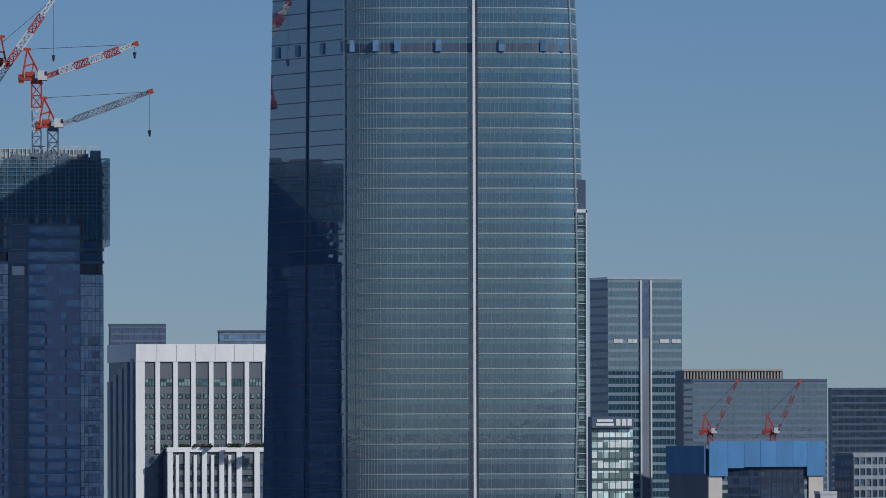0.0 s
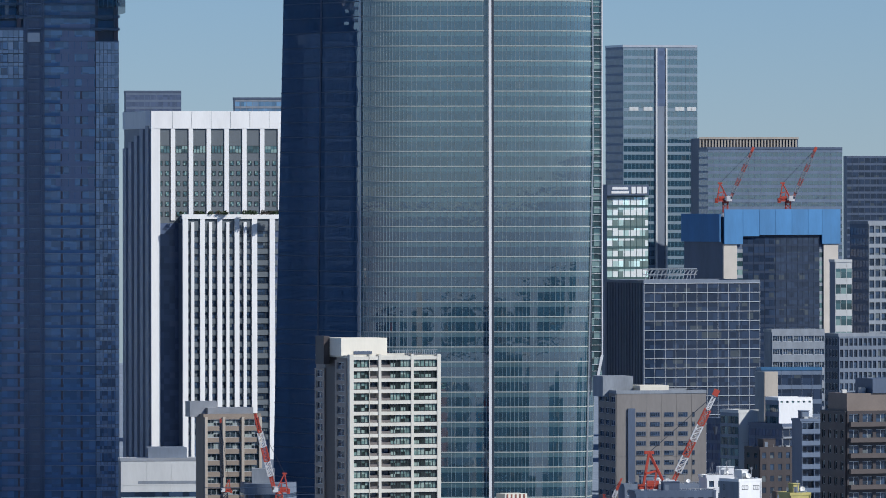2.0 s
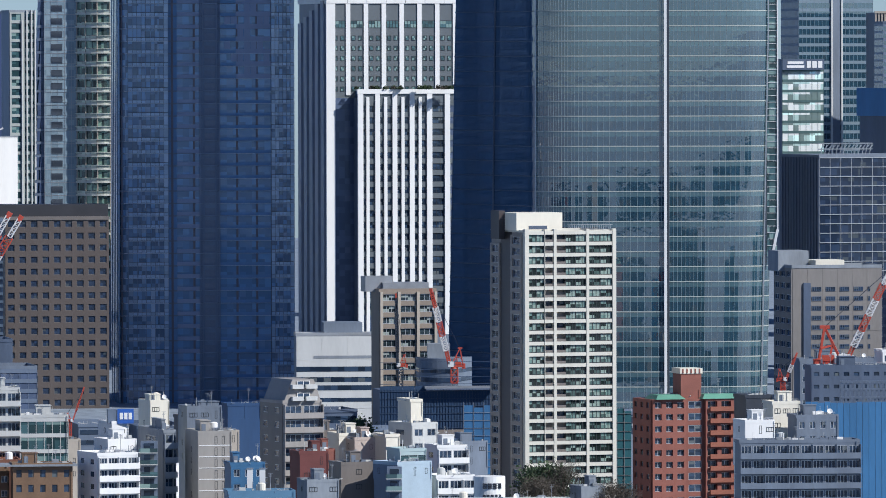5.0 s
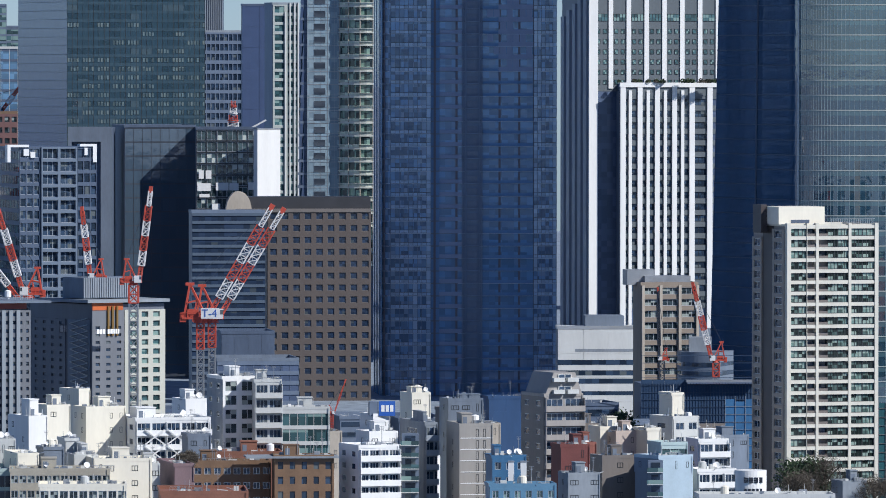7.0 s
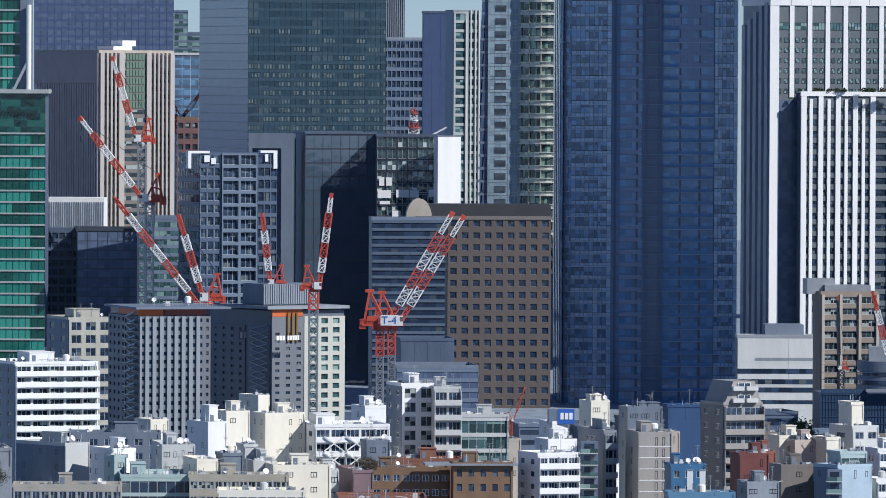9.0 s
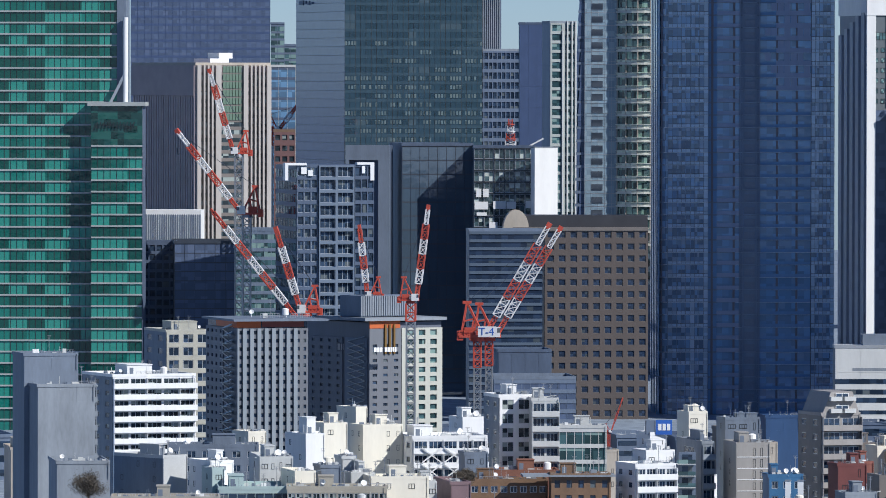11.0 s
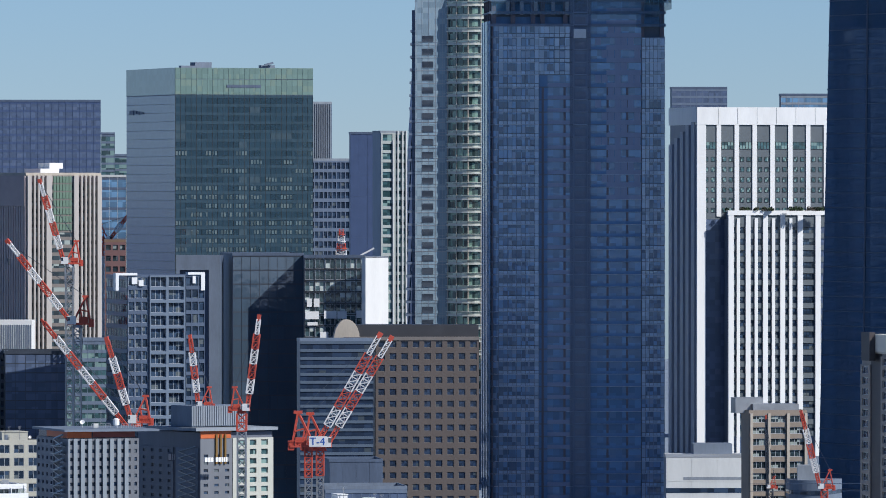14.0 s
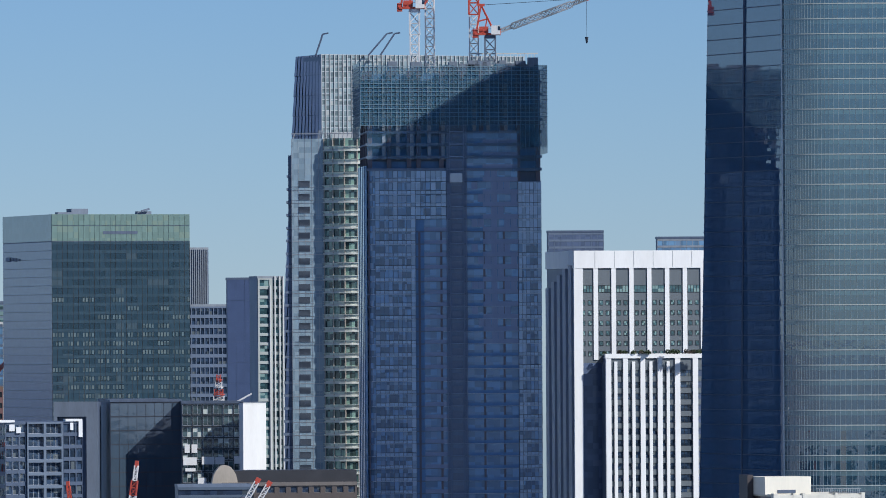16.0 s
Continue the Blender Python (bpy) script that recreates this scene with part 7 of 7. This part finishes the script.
tree("small bare reddish garden tree", -75.1, 1650, 24.0, 2.0, False)


def conifer(x, y, h, r):
    t = thing("conifer", "dark layered cedar tree", "tree", x, y)
    part("trunk", Bits().tube(0, 0, 0, h, 0.35, 0.06, 8), bark, t)
    c = Bits()
    for i in range(2600):
        f = random.random() ** 0.7
        z = h * (1 - f * 0.75)
        a = random.uniform(0, 6.28)
        layer = 0.65 + 0.35 * math.sin(z * 3.2)
        q = Vector((math.cos(a), math.sin(a), 0)) * r * f ** 0.6 * layer * random.uniform(0.5, 1.05) + Vector((0, 0, z))
        s = random.uniform(0.15, 0.4)
        u = Vector((math.cos(a), math.sin(a), -0.25)) * s * 1.4
        v = Vector((-math.sin(a), math.cos(a), 0.1)) * s * 0.5
        k = len(c.v)
        c.v += [tuple(q - u), tuple(q + v), tuple(q + u), tuple(q - v)]
        c.f.append((k, k + 1, k + 2, k + 3))
    part("needles", c, leaf, t, kind="stuff")


conifer(129.9, 1660, 29.7, 5.0)

# ==== right of the apartment tower ====
# red brick apartment building with green roofs
t, w, dep = block("brick_apartment_building", "red brick apartment building with green hipped roof edges", 77.6, 81.6, 102.3, 1760, 31.9, 18)
zt = 31.9
core(t, w, dep, zt, brick_red)
bf = 6
cells(t, FRONT, w * 0.36, 0, zt, 3, 12, brick_red, g_winb, pier=0.4, spandrel=0.5, depth=0.6, split=2)
cells(t, FRONT, w * 0.20, 0, zt, 1, 12, brick_red, g_winb, pier=0.3, spandrel=0.4, depth=0.2, split=2, u0=w * 0.36)
cells(t, FRONT, w * 0.44, 0, zt, 3, 12, brick_red, g_winb, pier=0.3, spandrel=0.4, depth=1.2, split=2, u0=w * 0.56)
sl = Bits().box(w * 0.6, -1.9, -0.1, w, -1.2, 0.9).mesh("balcony_front", paint("orange brick tile", (0.28, 0.10, 0.06), 0.65, 0.3, 4.0))
for j in range(12):
    copy_part("balcony_front", sl, t, pose(0, 0, zt * j / 12))
cells(t, LEFT, dep, 0, zt, 3, 12, brick_red, g_winb, pier=0.6, spandrel=0.55, depth=0.3, split=1)
for u0, u1 in ((0.02, 0.34), (0.52, 0.95)):
    r = Bits()
    r.v += [(w * u0, -1.6, zt), (w * u1, -1.6, zt), (w * u1, 6, zt), (w * u0, 6, zt), (w * u0 + 1, 0, zt + 1.0), (w * u1 - 1, 0, zt + 1.0), (w * u1 - 1, 5, zt + 1.0), (w * u0 + 1, 5, zt + 1.0)]
    r.f += [(4, 5, 6, 7), (0, 1, 5, 4), (1, 2, 6, 5), (2, 3, 7, 6), (3, 0, 4, 7), (3, 2, 1, 0)]
    part("green_roof", r, green_roof, t)
part("roof_tower", Bits().box(w * 0.33, 1, zt, w * 0.55, 6, 37.5), brick_red, t)
part("roof_tower_cap", Bits().box(w * 0.32, 0.8, 37.5, w * 0.56, 6.2, 38.7), cream, t)
for i in range(5):
    part("cap_post", Bits().box(w * (0.34 + 0.045 * i), 0.7, 37.6, w * (0.355 + 0.045 * i), 0.8, 38.6), brick_red, t)
roof_bits(t, w, dep, zt, 9, 77)
clutter(t, w, dep, zt, 78, 24)

house("matt black box house", 99.2, 100.2, 106.0, 1720, 33.8, black, 1, 1, 0, 15, None, 1, 0.0, style="blank")
house("white house with a gabled end", 97.1, 97.9, 104.0, 1680, 30.1, white, 3, 3, 1, 15, g_winb, 3, 0.4, style="sparse")
house("cream office with glazed top floor", 104.8, 105.5, 111.4, 1710, 32.8, cream, 3, 6, 0, 12, g_win, 6, 0.5, style="sparse")
house("grey office with dark windows and roof planting", 109.3, 110.0, 119.0, 1700, 30.3, midgrey, 4, 5, 0, 10, g_winb, 8, 0.3)
t, w, dep = house("long grey building with continuous balconies", 93.7, 94.4, 119.3, 1640, 27.7, midgrey, 10, 4, 0, 5, g_winb, 6, 0.0, style="balcony", name="balcony_house")
# wall of blue sheeting round a site
s = thing("sheeted_site", "site screened by a tall wall of bright blue sheeting", "building site", 121.8, 1850)
ws = 20.88
n = 14
for i in range(n):
    part("blue_sheet", Bits().box(ws * i / n, -0.05, 0, ws * (i + 1) / n - 0.08, 0.05, 27.4 + random.uniform(-0.15, 0.15)), blue_sheet, s)
b = Bits()
for i in range(n + 1):
    b.bar((ws * i / n, 0.3, 0), (ws * i / n, 0.3, 27.7), 0.06)
part("scaffold_poles", b, steel, s)
f = Bits()
for i in range(12):
    x = ws * (0.42 + 0.05 * i)
    f.box(x, 8, 0, x + 0.5, 8.5, 31.8)
for z in (27.9, 29.8, 31.6):
    f.box(ws * 0.42, 7.9, z, ws, 8.6, z + 0.5)
part("steel_frame", f, bluegrey, s)
house("dark roof hall with a faint sign band", 129.1, 130.5, 150.4, 1960, 31.3, darkgrey, 8, 3, 0, 8, g_winb, 8, 0.2, name="dark_hall", spandrel=0.7)
house("grey office with open roof plant", 132.7, 134.2, 155.2, 2060, 29.3, midgrey, 8, 4, 0, 8, g_winb, 14, 0.3, name="low_office")
house("white roof with crowded plant and pipes", 150.6, 151.2, 160.4, 2000, 33.7, white, 4, 3, 0, 10, g_winb, 14, 0.4)
# The side's grey is shade painted on a white block.
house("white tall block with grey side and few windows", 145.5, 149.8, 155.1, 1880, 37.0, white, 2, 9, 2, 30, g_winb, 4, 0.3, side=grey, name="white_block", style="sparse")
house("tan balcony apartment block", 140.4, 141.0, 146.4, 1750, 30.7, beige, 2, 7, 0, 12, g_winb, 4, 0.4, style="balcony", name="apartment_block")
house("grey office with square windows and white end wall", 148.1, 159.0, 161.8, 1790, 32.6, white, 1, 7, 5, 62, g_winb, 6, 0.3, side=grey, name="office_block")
house("yellow and cream rooftop house", 157.6, 158.7, 163.4, 1840, 35.2, paint("pale yellow render", (0.55, 0.48, 0.16), 0.6, 0.2), 1, 1, 0, 15, None, 3, 0.3, style="blank")
house("low brown house behind the white block", 158.1, 159.2, 165.3, 1900, 31.1, brown, 3, 4, 1, 15, g_winb, 4, 0.3)
house("dark mid-rise with small windows", 169.9, 172.9, 183.5, 2100, 37.6, darkbrown, 5, 10, 2, 25, g_winb, 4, 0.3, name="dark_midrise", pier=0.5)
house("grey scaffolded mid-rise", 181.0, 182.1, 188.5, 2080, 45.7, bluegrey, 4, 16, 0, 12, g_winb, 5, 0.3, name="scaffolded_block", style="balcony")

# dark brown tall apartment block
t, w, dep = block("brown_apartment_tower", "dark brown apartment tower with stacked balconies", 155.2, 160.6, 181.2, 1720, 58.2, 20, category="apartment building")
zt = 58.2
core(t, w, dep, zt, darkbrown)
fh = 3.3
nf = int(zt / fh)
cells(t, FRONT, w, 0, zt, 7, nf, paint("dark brown tile", (0, 0, 0)), g_winb, pier=0.25, spandrel=0.4, depth=0.4, split=2)
cells(t, LEFT, dep, 0, zt, 4, nf, darkbrown, g_win, pier=0.55, spandrel=0.5, depth=0.4, split=1)
bl = Bits().box(0.3, -1.6, 0, w * 0.42, -0.4, 1.0).mesh("balcony", paint("umber tile", (0.085, 0.07, 0.065), 0.6, 0.2))
bl2 = Bits().box(w * 0.5, -1.6, 0, w - 0.3, -0.4, 1.0).mesh("balcony", paint("umber tile", (0.085, 0.07, 0.065), 0.6, 0.2))
for j in range(nf):
    copy_part("balcony", bl, t, pose(0, 0, j * zt / nf))
    copy_part("balcony", bl2, t, pose(0, 0, j * zt / nf))
part("roof_house", Bits().box(0.3, 0.5, zt, w, 10, 62.0), paint("tan render", (0.19, 0.155, 0.13), 0.6, 0.2), t)
part("vault_roof", Bits().prism([(w * 0.28, 0.2), (w, 0.2), (w, 9), (w * 0.28, 9)], 62.0, 65.2), darkgrey, t)
roof_bits(t, w * 0.4, dep, 62.0, 4, 3)

# ==== filling of the low city between and behind ====
r = random.Random(11)
walls = [white, cream, pale, grey, beige, midgrey, taupe]
for i in range(36):
    x = -235 + i * 12.0 + r.uniform(-3, 3)
    y = r.uniform(1850, 2040)
    zt = r.uniform(8, 17)
    house("small city building among many roofs", x - 3, x, x + r.uniform(6, 11), y, zt, r.choice(walls), 3, 3, 0, r.uniform(10, 30), g_winb, 2, 0.35, style="sparse")

# low blocks at the feet of the towers; the filler row is coloured dark for shade
house("low block wrapped in navy blue sheeting", -15.1, -14.3, -5.9, 1950, 22.7, paint("navy sheeting", (0.03, 0.075, 0.18), 0.6, 0.2, 1.5, 1), 1, 1, 0, 10, None, 2, 0.0, style="blank", name="sheeted_block")
r = random.Random(23)
for i in range(34):
    x = -275 + i * 15.6 + r.uniform(-3, 3)
    y = r.uniform(2070, 2180)
    t, w, dep = block("low_block", "low city block coloured dark for shade, with ribbon windows", x - 4, x, x + r.uniform(11, 17), y, 12, r.uniform(6, 18))
    zt = r.uniform(8, 13)
    # Dark choices put the towers' shade into the wall colour.
    m = r.choice((darkgrey, bluegrey, midgrey, taupe))
    core(t, w, dep, zt, m, roof=m)
    ribbon = Bits()
    for j in range(3):
        ribbon.box(0.4, -0.1, zt * (j + 0.3) / 3, w - 0.4, 0.05, zt * (j + 0.75) / 3)
    part("ribbon_glazing", ribbon, g_winb, t, kind="stuff")
    clutter(t, w, dep, zt, i, 10)

for nm, x0, x1, y, zt, mt in (("netted_scaffold", 46.0, 53.8, 2040, 18.9, paint("bright blue net", (0.05, 0.16, 0.33), 0.8, 0.3, 1.5, 1)),
                              ("netted_scaffold", 75.5, 78.8, 1800, 28.2, paint("teal net", (0.03, 0.13, 0.16), 0.8, 0.3, 1.5, 1))):
    t = thing(nm, "scaffold hung with coloured dust nets", "scaffold", x0, y)
    w = x1 - x0
    n = max(2, round(w / 3))
    for i in range(n):
        part("net_sheet", Bits().box(w * i / n + 0.05, 0, 0, w * (i + 1) / n - 0.05, 0.1, zt - 0.6 * (i % 2)), mt, t)
        part("upright", Bits().bar((w * i / n, -0.1, 0), (w * i / n, -0.1, zt + 0.8), 0.06), steel, t)
    for j in range(int(zt / 2)):
        part("ledger", Bits().bar((0, -0.12, j * 2.0 + 1), (w, -0.12, j * 2.0 + 1), 0.05), steel, t)

# ==== the city at the camera's back, which the glass towers mirror ====
r = random.Random(31)
for i in range(44):
    a = radians(-52 + 2.5 * i)
    far = 2900 + r.uniform(-120, 200)
    x, y = 115 + far * math.sin(a), 2400 - far * math.cos(a)
    zt = r.uniform(36, 43) if 8 < math.degrees(a) < 40 else r.uniform(22, 31)
    t = thing("far_block", "plain grey city block with ribbon windows", "building", x + 50, y, 0, 180 + math.degrees(a))
    w = r.uniform(80, 122)
    part("body", Bits().box(0, 0, 0, w, 40, zt), r.choice((darkgrey, bluegrey, midgrey)), t)
    ribbon = Bits()
    for j in range(int(zt / 3.6)):
        ribbon.box(1, -0.1, 3.6 * j + 1.2, w - 1, 0.05, 3.6 * j + 2.9)
    part("ribbon_glazing", ribbon, g_winb, t, kind="stuff")
    part("roof_plant", Bits().box(w * 0.3, 8, zt, w * 0.55, 20, zt + r.uniform(2, 4)), grey, t)
